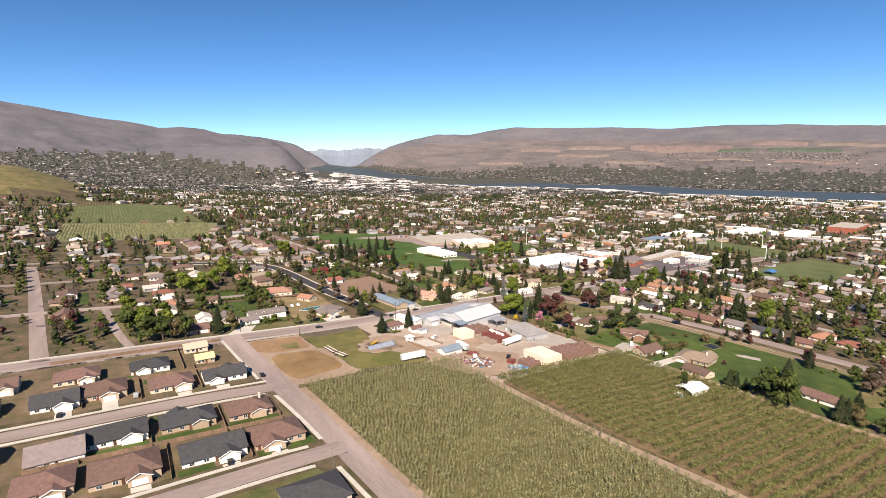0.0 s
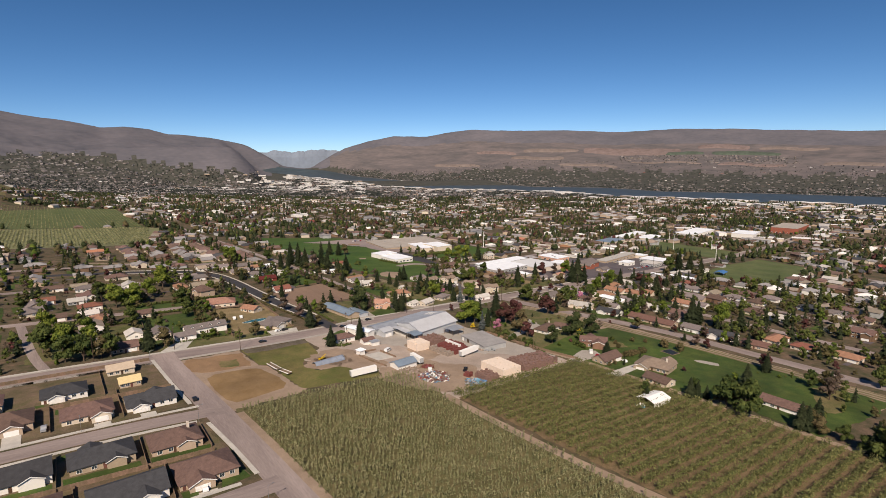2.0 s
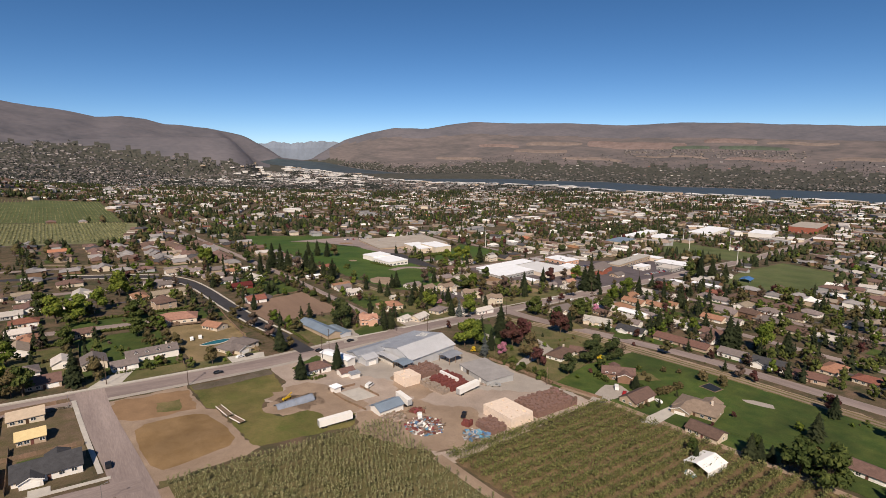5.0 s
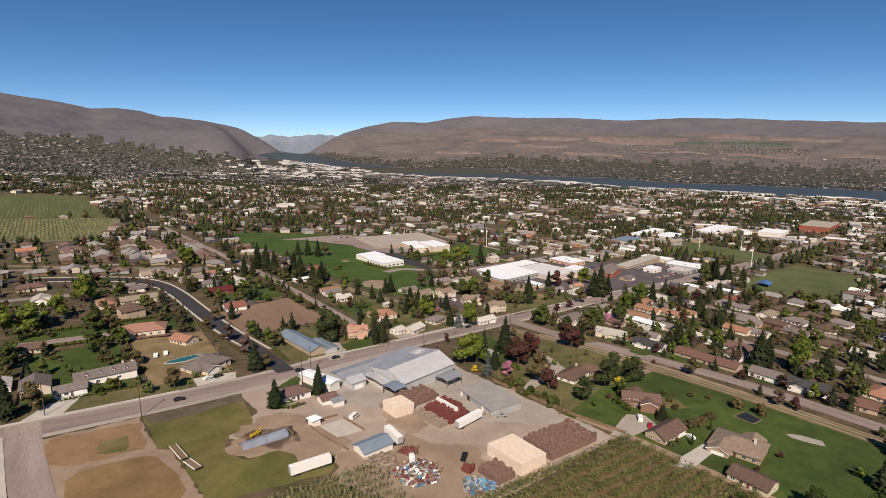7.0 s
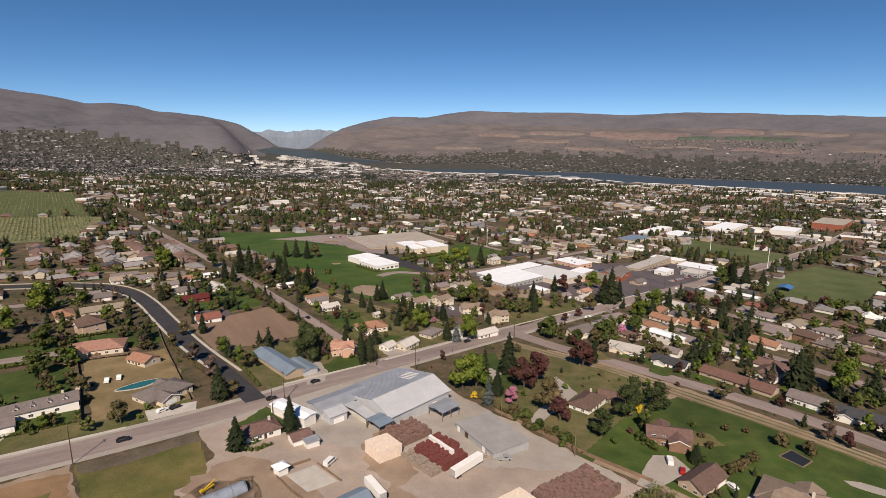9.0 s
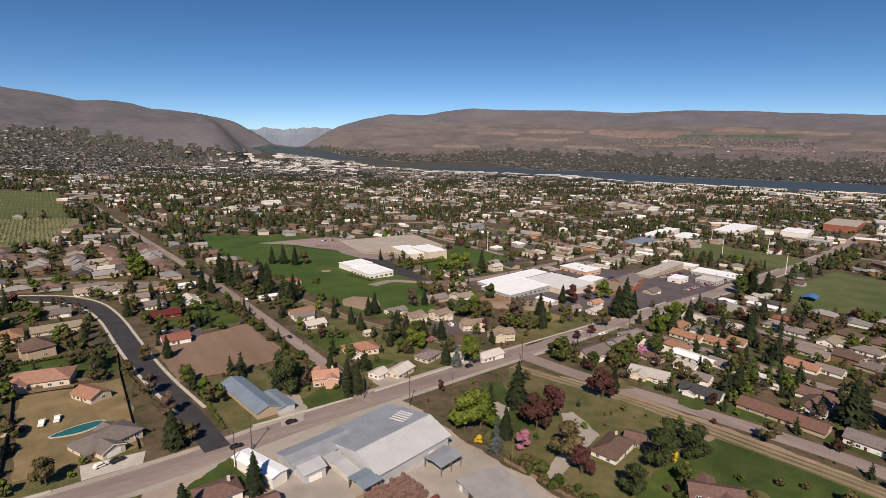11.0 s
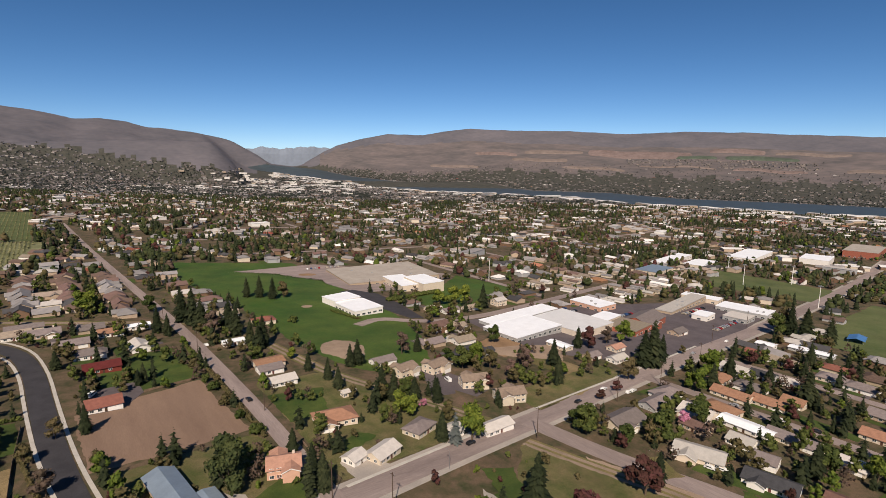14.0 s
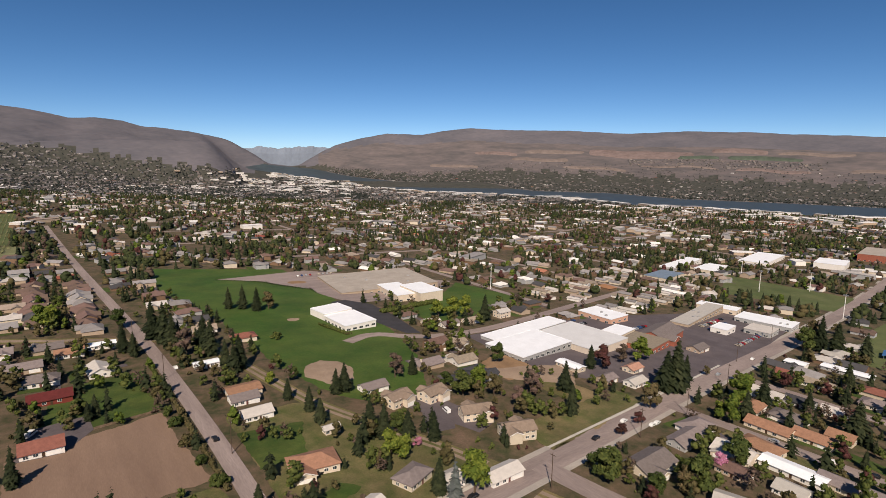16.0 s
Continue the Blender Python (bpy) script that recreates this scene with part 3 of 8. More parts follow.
sheet("grass_lot", [(102.5, 329), (120, 329), (141.5, 333), (141, 312), (137, 299), (128, 297), (123, 286), (129, 276), (141, 276), (150, 271), (158, 262), (150, 253.5), (113, 256), (110.5, 264), (109, 281), (107.5, 297), (103.5, 301)], lot_grass, "rough green and brown grass lot", keep=True)
sheet("gravel_yard", [(143, 337), (160, 342), (197, 344), (251, 348), (253, 300), (257, 262), (262, 214), (168, 207), (167, 250), (147, 262), (126, 297), (143, 310)], gravel, "pale gravel yard of the packing plant", up=0.04, keep=True)
sheet("lawn", [(259, 240), (300, 250), (345, 250), (352, 225), (357, 150), (300, 130), (275, 140), (268, 205)], lawn, "large mown green lawn", keep=False)
sheet("tilled_field", [(168, 472), (199, 483), (223, 490), (229, 422), (170, 417)], dirt_tilled, "bare brown tilled field", keep=True)
sheet("lawn", [(186, 541), (224, 550), (224, 494), (176, 484)], lawn, "square bright green lawn", keep=False)
sheet("lawn", [(62, 349.5), (146, 350.5), (147, 364), (62, 363)], lawn_mix, "front gardens along the road", up=0.045)
sheet("lawn", [(176, 412), (230, 417), (232, 360), (178, 357)], lawn_mix, "patchy grass round a long metal shed", up=0.05, keep=False)
sheet("school_field", [(272, 860), (400, 815), (392, 700), (388, 563), (372, 500), (345, 452), (322, 440), (300, 470), (290, 520), (285, 640), (262, 760)], turf, "wide green school playing field", keep=True)
sheet("parking_lot", [(297, 777), (420, 800), (545, 690), (480, 640), (400, 640), (385, 690)], asphalt, "pale school parking lot", keep=True)
sheet("parking_lot", [(548, 520), (712, 465), (690, 405), (590, 388), (470, 384), (420, 440), (428, 520)], asphalt_lot, "dark shopping centre parking lot", keep=True)
sheet("sports_field", [(640, 292), (707, 262), (860, 292), (880, 372), (760, 366), (640, 345)], upper_grass, "green sports field", keep=True)
sheet("stadium_field", [(805, 516), (943, 580), (935, 425), (827, 405)], upper_grass, "green stadium field", keep=True)
sheet("upper_orchard", [(-60, 845), (128, 835), (172, 1040), (160, 1060), (-60, 1080)], pale_grass, "pale green orchard block", keep=True)
sheet("upper_field", [(-60, 1085), (150, 1070), (150, 1500), (-60, 1520)], upper_grass, "green field beyond the orchard", keep=True)

# ---- trees ----
def leaf_quads(sh, rng, centre, radius, count, size, flat=1.0, hang=0.0):
    """Small bent leaf sprays strewn over one clump, facing outwards with some disorder."""
    cx, cy, cz = centre
    for _ in range(count):
        d = Vector((rng.gauss(0, 1), rng.gauss(0, 1), rng.gauss(0, 1))).normalized()
        r = radius * (0.55 + 0.5 * rng.random())
        p = Vector((cx + d.x * r, cy + d.y * r, cz + d.z * r * flat))
        n = (d + Vector((rng.gauss(0, 0.5), rng.gauss(0, 0.5), rng.gauss(0.25, 0.5)))).normalized()
        u = n.orthogonal().normalized()
        u.rotate(Matrix.Rotation(rng.random() * 6.28, 3, n))
        v = n.cross(u)
        s = size * (0.6 + 0.8 * rng.random())
        b = n * s * 0.25
        sh.add([p - u * s, p - v * s * 0.7 - b, p + u * s - Vector((0, 0, hang * s)), p + v * s * 0.7 - b], [(0, 1, 2), (0, 2, 3)])


lump_mesh = bmesh.new()
bmesh.ops.create_icosphere(lump_mesh, subdivisions=1, radius=1.0)
LUMP_V, LUMP_F = [p.co.copy() for p in lump_mesh.verts], [tuple(v.index for v in q.verts) for q in lump_mesh.faces]
lump_mesh.free()


def heart(sh, rng, c, r, flat):
    """The close inner foliage of one clump."""
    sh.add([Vector((p.x * r, p.y * r, p.z * r * flat)) * rng.uniform(0.75, 1.2) + Vector(c) for p in LUMP_V], LUMP_F)


def broadleaf(seed, height, spread, clumps, count, size, base=0.17, hang=0.0, dense=0.74):
    rng = random.Random(seed)
    crown, trunk = Shape(), Shape()
    lean = Vector((rng.gauss(0, 0.15), rng.gauss(0, 0.15), 0))
    fork = Vector((lean.x, lean.y, height * base))
    trunk.tube((0, 0, -0.8), fork, height * 0.028, height * 0.02, 7)
    for i in range(clumps):
        a = 6.28 * (i + rng.random() * 0.7) / clumps * 1.6
        k = (i + 0.5) / clumps
        out = spread * (0.25 + 0.45 * rng.random()) * (1.15 - 0.75 * k)
        c = Vector((math.cos(a) * out, math.sin(a) * out, height * (base + 0.12 + (0.78 - base) * k)))
        trunk.tube(fork, c, height * 0.012, height * 0.004, 5)
        r = spread * (0.34 + 0.16 * rng.random())
        leaf_quads(crown, rng, c, r, count // clumps, size, 0.85, hang)
        if dense:
            heart(crown, rng, c, r * dense, 0.85)
    return crown, trunk


def conifer(seed, height, spread, layers, per, droop=0.3):
    rng = random.Random(seed)
    crown, trunk = Shape(), Shape()
    trunk.tube((0, 0, -0.8), (0, 0, height * 0.92), height * 0.02, height * 0.003, 6)
    ring = [(math.cos(0.785 * j) * spread * 0.5 * rng.uniform(0.8, 1.15), math.sin(0.785 * j) * spread * 0.5 * rng.uniform(0.8, 1.15), height * rng.uniform(0.08, 0.16)) for j in range(8)]
    crown.add(ring + [(0, 0, height * 0.9)], [(j, (j + 1) % 8, 8) for j in range(8)])
    for i in range(layers):
        k = i / (layers - 1)
        z = height * (0.06 + 0.9 * k)
        r = spread * min(1, 0.62 + 1.7 * k) * (1 - k) ** 0.68 * (0.8 + 0.4 * rng.random()) + 0.15
        n = max(4, int(per * (1 - 0.6 * k)))
        for j in range(n):
            a = 6.28 * (j + rng.random()) / n
            rr = r * (0.45 + 0.75 * rng.random())
            up = height / layers * rng.uniform(-0.9, 0.9)
            c, s = math.cos(a), math.sin(a)
            w = 0.2 + rr * 0.24
            dz = -rr * droop * (0.6 + rng.random() * 0.8)
            tip = (c * rr, s * rr, z + dz + up)
            mid = 0.55 * rr
            crown.add([(0, 0, z + 0.25 * rr + up), (c * mid - s * w, s * mid + c * w, z + dz * 0.35 + up), tip, (c * mid + s * w, s * mid - c * w, z + dz * 0.2 + up)], [(0, 1, 2), (0, 2, 3)])
    return crown, trunk


TREE_KINDS = {
    "conifer": (leaf_conifer, [conifer(1, 14, 3.6, 34, 23), conifer(2, 11, 3.2, 28, 22), conifer(3, 17, 4.0, 40, 23)], "tall dark green conifer tree", "conifer_tree"),
    "cypress": (leaf_conifer, [conifer(4, 11, 1.7, 22, 11, 0.1)], "narrow dark green cypress tree", "conifer_tree"),
    "yew": (leaf_evergreen, [broadleaf(21, 13, 5.6, 13, 1500, 0.42, 0.05, 0.3), broadleaf(22, 12, 5.0, 12, 1400, 0.42, 0.05, 0.3)], "broad dense dark evergreen tree", "evergreen_tree"),
    "spruce": (leaf_spruce, [conifer(5, 12, 2.7, 20, 13)], "silvery blue garden spruce", "spruce_tree"),
    "green": (leaf_green, [broadleaf(11, 10, 4.4, 9, 961, 0.51), broadleaf(12, 8, 3.8, 8, 806, 0.49)], "broad green tree in full spring leaf", "broadleaf_tree"),
    "lime": (leaf_lime, [broadleaf(13, 9, 4.0, 9, 961, 0.49), broadleaf(14, 7, 3.4, 7, 744, 0.45)], "bright lime-green tree in fresh leaf", "broadleaf_tree"),
    "willow": (leaf_lime, [broadleaf(15, 12, 5.0, 11, 1395, 0.49, 0.22, 0.9)], "large yellow-green tree with hanging sprays", "willow_tree"),
    "olive": (leaf_olive, [broadleaf(16, 9, 4.0, 9, 666, 0.41), broadleaf(17, 11, 4.6, 10, 744, 0.41)], "olive-brown tree just coming into leaf", "budding_tree"),
    "bare": (leaf_bare, [broadleaf(18, 10, 4.0, 11, 465, 0.34), broadleaf(19, 8, 3.4, 9, 403, 0.33)], "grey-brown tree still almost bare", "bare_tree"),
    "plum": (leaf_plum, [broadleaf(20, 9, 4.0, 9, 868, 0.48), broadleaf(21, 6, 2.8, 7, 620, 0.41)], "dark red-leaved ornamental plum tree", "plum_tree"),
    "pink": (leaf_pink, [broadleaf(22, 6, 3.0, 8, 713, 0.34)], "pink blossoming ornamental tree", "blossom_tree"),
    "shrub": (leaf_green, [broadleaf(23, 2.4, 1.7, 5, 263, 0.30, 0.1), broadleaf(24, 2.0, 1.9, 5, 248, 0.30, 0.1)], "rounded green garden shrub", "shrub"),
    "shrub_olive": (leaf_olive, [broadleaf(25, 2.6, 1.9, 5, 263, 0.30, 0.1)], "loose olive-green garden shrub", "shrub"),
    "forsythia": (leaf_yellow, [broadleaf(26, 2.2, 1.5, 5, 263, 0.25, 0.1)], "bright yellow flowering shrub", "shrub"),
}
tree_rng = random.Random(77)
tree_first = {}


def tree(kind, x, y, size, guard=True):
    """size: the height in metres."""
    material, forms, label, name = TREE_KINDS[kind]
    k = tree_rng.randrange(len(forms))
    tall = max(p[2] for p in forms[k][0].v)
    s = size / tall
    m = at(x, y, tree_rng.random() * 360) @ Matrix.Diagonal((s, s, s * (0.93 + 0.14 * tree_rng.random()), 1))
    if guard:
        claim(x, y, 1.6)
    if (kind, k) in tree_first:
        q = tree_first[kind, k].scale
        return copy_thing(tree_first[kind, k], m @ Matrix.Diagonal((1 / q.x, 1 / q.y, 1 / q.z, 1)))
    t = thing(name, m, label, "shrub" if "shrub" in name else "tree", name.replace("_", " ") + "s of the town")
    part("trunk", forms[k][1], bark, t)
    part("crown", forms[k][0], material, t)
    tree_first[kind, k] = t
    return t


# ---- houses ----
def roof_gable(sh, x0, x1, half, eave, rise, over, thick=0.22, cx=0.0, cy=0.0, along_y=False):
    """A gable roof; cx, cy: the middle across the ridge."""
    drop = rise / half * over
    a = half + over
    outline = [(-a, eave - drop), (-a, eave - drop + thick), (0, eave + rise + thick), (a, eave - drop + thick), (a, eave - drop), (0, eave + rise)]
    if along_y:
        sh.prism([(p + cx, q) for p, q in outline], x0, x1)
    else:
        sh.prism([(p + cy, q) for p, q in outline], x0, x1, swap=True)


def roof_hip(sh, L, W, eave, rise, over, thick=0.22):
    a, b = L / 2 + over, W / 2 + over
    r = max(0.3, (L - W) / 2)
    sh.box(-a, -b, eave - thick, a, b, eave)
    sh.add([(-a, -b, eave + 0.002), (a, -b, eave + 0.002), (a, b, eave + 0.002), (-a, b, eave + 0.002), (-r, 0, eave + rise), (r, 0, eave + rise)], [(0, 1, 5, 4), (1, 2, 5), (2, 3, 4, 5), (3, 0, 4)])


def window(parent, x, y, z, w, h, side):
    """A window: a white frame proud of the wall with a dark pane in it. side: the wall it sits in."""
    turn = {"s": 0, "e": 90, "n": 180, "w": -90}[side]
    m = pose(x, y, z, 0, 0, turn)
    f = Shape()
    for a, b, c, d in ((-w / 2 - 0.1, -h / 2 - 0.1, w / 2 + 0.1, -h / 2), (-w / 2 - 0.1, h / 2, w / 2 + 0.1, h / 2 + 0.1), (-w / 2 - 0.1, -h / 2, -w / 2, h / 2), (w / 2, -h / 2, w / 2 + 0.1, h / 2), (-0.04, -h / 2, 0.04, h / 2)):
        f.box(a, -0.07, b, c, 0.03, d, m)
    o = part("window", f, trim_white, parent)
    part("pane", Shape().box(-w / 2, -0.03, -h / 2, w / 2, 0.02, h / 2, m), glass, o)


ROOF_WORDS = {"charcoal": "charcoal shingle", "brown": "brown shingle", "grey": "grey shingle", "tan": "tan shingle", "red": "red-brown", "barn": "dark red", "orange": "clay-orange", "pink": "salmon tile", "salmon": "faded red tile", "red_brown": "red-brown shingle", "tan_brown": "tan-brown shingle", "pale": "pale grey", "white": "white", "metal": "galvanised metal", "metal_pale": "pale metal", "bluemetal": "blue-grey metal", "yellow": "yellow unfinished", "sheath": "bare sheathing"}


def house(x, y, turn, L, W, roof="brown", wall="cream", h=2.7, form="gable", rise=None, wing=None, garage=True, chimney=False, name="house", extra="", side_windows=True, back=None):
    """wing: (offset along the front, width, how far it stands out) of a front gable, which holds the garage door."""
    rise = rise if rise is not None else W * 0.22
    storeys = "two-storey" if h > 4 else "single-storey"
    t = thing(name, at(x, y, turn), f"{storeys} {wall} {name} with a {ROOF_WORDS[roof]} {form if form != 'flat' else 'flat'} roof{extra}", name, "houses of the town" if name == "house" else "")
    claim(x, y, min(L, W) / 2 + 2)
    if L > W * 1.25:
        ca, sa = math.cos(radians(turn)), math.sin(radians(turn))
        for q in (-1, 1):
            claim(x + q * (L - W) / 2 * ca, y + q * (L - W) / 2 * sa, W / 2 + 1.5)
    w, r = Shape(), Shape()
    w.box(-L / 2, -W / 2, -1.4, L / 2, W / 2, h)
    if form == "gable":
        for s in (-1, 1):
            w.add([(s * (L / 2 - 0.02), -W / 2, h), (s * (L / 2 - 0.02), W / 2, h), (s * (L / 2 - 0.02), 0, h + rise)], [(0, 1, 2) if s > 0 else (2, 1, 0)])
        roof_gable(r, -L / 2 - 0.5, L / 2 + 0.5, W / 2, h + 0.02, rise, 0.55)
    elif form == "hip":
        roof_hip(r, L, W, h + 0.02 + 0.22, rise, 0.6)
    else:
        r.box(-L / 2 - 0.3, -W / 2 - 0.3, h + 0.01, L / 2 + 0.3, W / 2 + 0.3, h + 0.28)
        for a, b, c, d in ((-L / 2 - 0.3, -W / 2 - 0.3, L / 2 + 0.3, -W / 2), (-L / 2 - 0.3, W / 2, L / 2 + 0.3, W / 2 + 0.3), (-L / 2 - 0.3, -W / 2, -L / 2, W / 2), (L / 2, -W / 2, L / 2 + 0.3, W / 2)):
            r.box(a, b, h + 0.28, c, d, h + 0.55)
    front = -W / 2
    if wing:
        ox, ww, out = wing
        w.box(ox - ww / 2, -W / 2 - out, -1.4, ox + ww / 2, -W / 2 + 0.5, h - 0.01)
        wr = ww * 0.22
        w.add([(ox - ww / 2, -W / 2 - out + 0.02, h), (ox + ww / 2, -W / 2 - out + 0.02, h), (ox, -W / 2 - out + 0.02, h + wr)], [(0, 1, 2)])
        roof_gable(r, -W / 2 - out - 0.5, -W / 2 + ww * 0.5, ww / 2, h + 0.05, wr, 0.5, cx=ox, along_y=True)
        front = -W / 2 - out
    if back:
        ox, ww, out = back
        w.box(ox - ww / 2, W / 2 - 0.5, -1.4, ox + ww / 2, W / 2 + out, h - 0.01)
        w.add([(ox + ww / 2, W / 2 + out - 0.02, h), (ox - ww / 2, W / 2 + out - 0.02, h), (ox, W / 2 + out - 0.02, h + ww * 0.22)], [(0, 1, 2)])
        roof_gable(r, W / 2 - ww * 0.5, W / 2 + out + 0.5, ww / 2, h + 0.05, ww * 0.22, 0.5, cx=ox, along_y=True)
    part("wall", w, siding[wall], t)
    part("roof", r, shingle[roof], t)
    if wing:
        # pale boards along the front gable
        ox, ww, out = wing
        y, a, k = -W / 2 - out - 0.53, ww / 2 + 0.5, 0.44
        e = h + 0.05
        for q in (-1, 1):
            x0, z0, x1, z1 = ox + q * a, e - 0.22, ox, e + ww * 0.22
            vs = [(x0, y, z0 - 0.12), (x1, y, z1 - 0.12), (x1, y, z1 + 0.2), (x0, y, z0 + 0.2)]
            vs += [(p[0], p[1] + 0.06, p[2]) for p in vs]
            part("bargeboard", Shape().add(vs, [(0, 1, 2, 3), (7, 6, 5, 4), (0, 4, 5, 1), (1, 5, 6, 2), (2, 6, 7, 3), (3, 7, 4, 0)]), trim_white, t)
    gx = wing[0] if wing else (L / 2 - 3.4 if L > 9 else 0)
    if garage:
        g = Shape().box(gx - 2.4, front - 0.06, 0, gx + 2.4, front + 0.02, 2.2)
        for k in range(1, 4):
            g.box(gx - 2.4, front - 0.085, k * 0.55 - 0.02, gx + 2.4, front - 0.06, k * 0.55 + 0.02)
        part("garage_door", g, trim_white, t, "white sectional garage door")
    if name in ("house", "apartment_house"):
        dx = 0.4 if not (wing and abs(wing[0] - 0.4) < wing[1] / 2 + 0.6) else wing[0] - wing[1] / 2 - 1.2
        part("door", Shape().box(dx - 0.5, -W / 2 - 0.06, -0.1, dx + 0.5, -W / 2 + 0.02, 2.05), door_paint, t)
    spots = [k for k in (-L * 0.36, -L * 0.14, L * 0.2, L * 0.38) if not (wing and abs(k - wing[0]) < wing[1] / 2 + 1) and not (garage and not wing and abs(k - gx) < 3.4) and abs(k - 0.4) > 1.4]
    levels = (1.5,) if h < 4 else (1.5, 4.2)
    if name in ("house", "apartment_house", "school_hall"):
        for z in levels:
            for k in spots[:3]:
                window(t, k, -W / 2, z, 1.5, 1.15, "s")
            if side_windows:
                for k in (-W * 0.2, W * 0.22):
                    window(t, -L / 2, k, z, 1.3, 1.1, "w")
                window(t, L / 2, W * 0.1, z, 1.3, 1.1, "e")
    if chimney:
        part("chimney", Shape().box(L * 0.3 - 0.45, 0.6, h, L * 0.3 + 0.45, 1.4, h + rise + 1.0), siding["block"], t)
    return t


# ---- cars ----
CAR_PAINT = {"white": mat("white_car_paint", (0.72, 0.72, 0.71), 0.25, 0.03, 2), "black": mat("black_car_paint", (0.018, 0.018, 0.02), 0.25, 0.1, 2), "silver": mat("silver_car_paint", (0.42, 0.43, 0.44), 0.3, 0.05, 2, metal=0.4), "red": mat("red_car_paint", (0.28, 0.02, 0.02), 0.25, 0.05, 2), "blue": mat("blue_car_paint", (0.03, 0.06, 0.15), 0.25, 0.05, 2), "tan": mat("beige_car_paint", (0.40, 0.35, 0.28), 0.3, 0.05, 2)}
car_first = {}


def car(x, y, turn, paint="white", form="car"):
    m = at(x, y, turn, 0.12)
    claim(x, y, 2.2)
    if (paint, form) in car_first:
        return copy_thing(car_first[paint, form], m)
    t = thing("parked_car" if form == "car" else form, m, f"{paint} {'passenger car' if form == 'car' else form.replace('_', ' ')} standing on its wheels", "car" if form == "car" else "vehicle", "cars and vans")
    L, W = (4.6, 1.8) if form == "car" else (5.6, 2.0)
    if form == "van":
        prof = [(-L / 2, 0.4), (L / 2, 0.4), (L / 2, 1.0), (L / 2 - 0.9, 1.25), (L / 2 - 1.5, 2.1), (-L / 2, 2.1)]
        top = [(L / 2 - 1.45, 1.3), (L / 2 - 0.95, 1.3), (L / 2 - 1.5, 2.0), (-L / 2 + 0.4, 2.0), (-L / 2 + 0.4, 1.35)]
    elif form == "pickup":
        prof = [(-L / 2, 0.45), (L / 2, 0.45), (L / 2, 1.05), (L / 2 - 1.4, 1.15), (L / 2 - 2.0, 1.8), (-0.3, 1.8), (-0.4, 1.1), (-L / 2, 1.1)]
        top = [(L / 2 - 1.55, 1.18), (L / 2 - 2.05, 1.72), (-0.22, 1.72), (-0.3, 1.18)]
    else:
        prof = [(-L / 2, 0.35), (L / 2, 0.35), (L / 2, 0.8), (L / 2 - 1.1, 0.95), (L / 2 - 1.8, 1.45), (-L / 2 + 0.8, 1.45), (-L / 2 + 0.15, 0.98), (-L / 2, 0.9)]
        top = [(L / 2 - 1.25, 0.98), (L / 2 - 1.85, 1.38), (-L / 2 + 0.85, 1.38), (-L / 2 + 0.4, 0.98)]
    part("body", Shape().prism(prof, -W / 2, W / 2), CAR_PAINT[paint], t)
    part("window", Shape().prism(top, -W / 2 - 0.02, -W / 2 - 0.003), glass, t)
    part("window", Shape().prism(top, W / 2 + 0.003, W / 2 + 0.02), glass, t)
    for sx in (-1, 1):
        for sy in (-1, 1):
            part("wheel", Shape().tube((sx * L * 0.31, sy * (W / 2 - 0.16), 0.33), (sx * L * 0.31, sy * (W / 2 + 0.03), 0.33), 0.33, 0.33, 12), rubber, t)
    car_first[paint, form] = t
    return t


# ---- joined far cover ----
def joined(name, chunks, material, label, category, smooth=False):
    """One mesh out of many small pieces: chunks of (corners, triangles)."""
    vs, fs, k = [], [], 0
    for v, f in chunks:
        vs.append(v)
        fs.append(f + k)
        k += len(v)
    if not vs:
        return
    V, F = np.concatenate(vs).astype(np.float32), np.concatenate(fs).astype(np.int32)
    me = bpy.data.meshes.new(name)
    me.vertices.add(len(V))
    me.vertices.foreach_set("co", V.ravel())
    me.loops.add(F.size)
    me.loops.foreach_set("vertex_index", F.ravel())
    me.polygons.add(len(F))
    me.polygons.foreach_set("loop_start", np.arange(0, F.size, 3, dtype=np.int32))
    me.polygons.foreach_set("use_smooth", np.full(len(F), smooth))
    me.update(calc_edges=True)
    me.materials.append(material)
    tagged(new(name, me), label, category, "", "stuff")


def ico(seed, rough):
    bm = bmesh.new()
    bmesh.ops.create_icosphere(bm, subdivisions=1, radius=1.0)
    rng = random.Random(seed)
    v = np.array([list(p.co * (1 + rng.uniform(-rough, rough))) for p in bm.verts])
    f = np.array([[p.index for p in q.verts] for q in bm.faces])
    bm.free()
    return v, f


BLOBS = [ico(i, 0.32) for i in range(6)]


def far_broad(rng, x, y, z, h, r, clumps):
    out = []
    for i in range(clumps):
        v, f = BLOBS[rng.randrange(6)]
        a, k = rng.random() * 6.28, (i + 0.5) / clumps
        o = r * 0.5 * rng.random() * (1.2 - k)
        s = r * (0.5 + 0.3 * rng.random()) * (1.1 - 0.45 * k)
        c, n = math.cos(a), math.sin(a)
        v = v @ np.array([[c, n, 0], [-n, c, 0], [0, 0, 1]])
        out.append((v * (s, s, s * 0.85) + (x + c * o, y + n * o, z + h * (0.28 + 0.62 * k)), f))
    return out


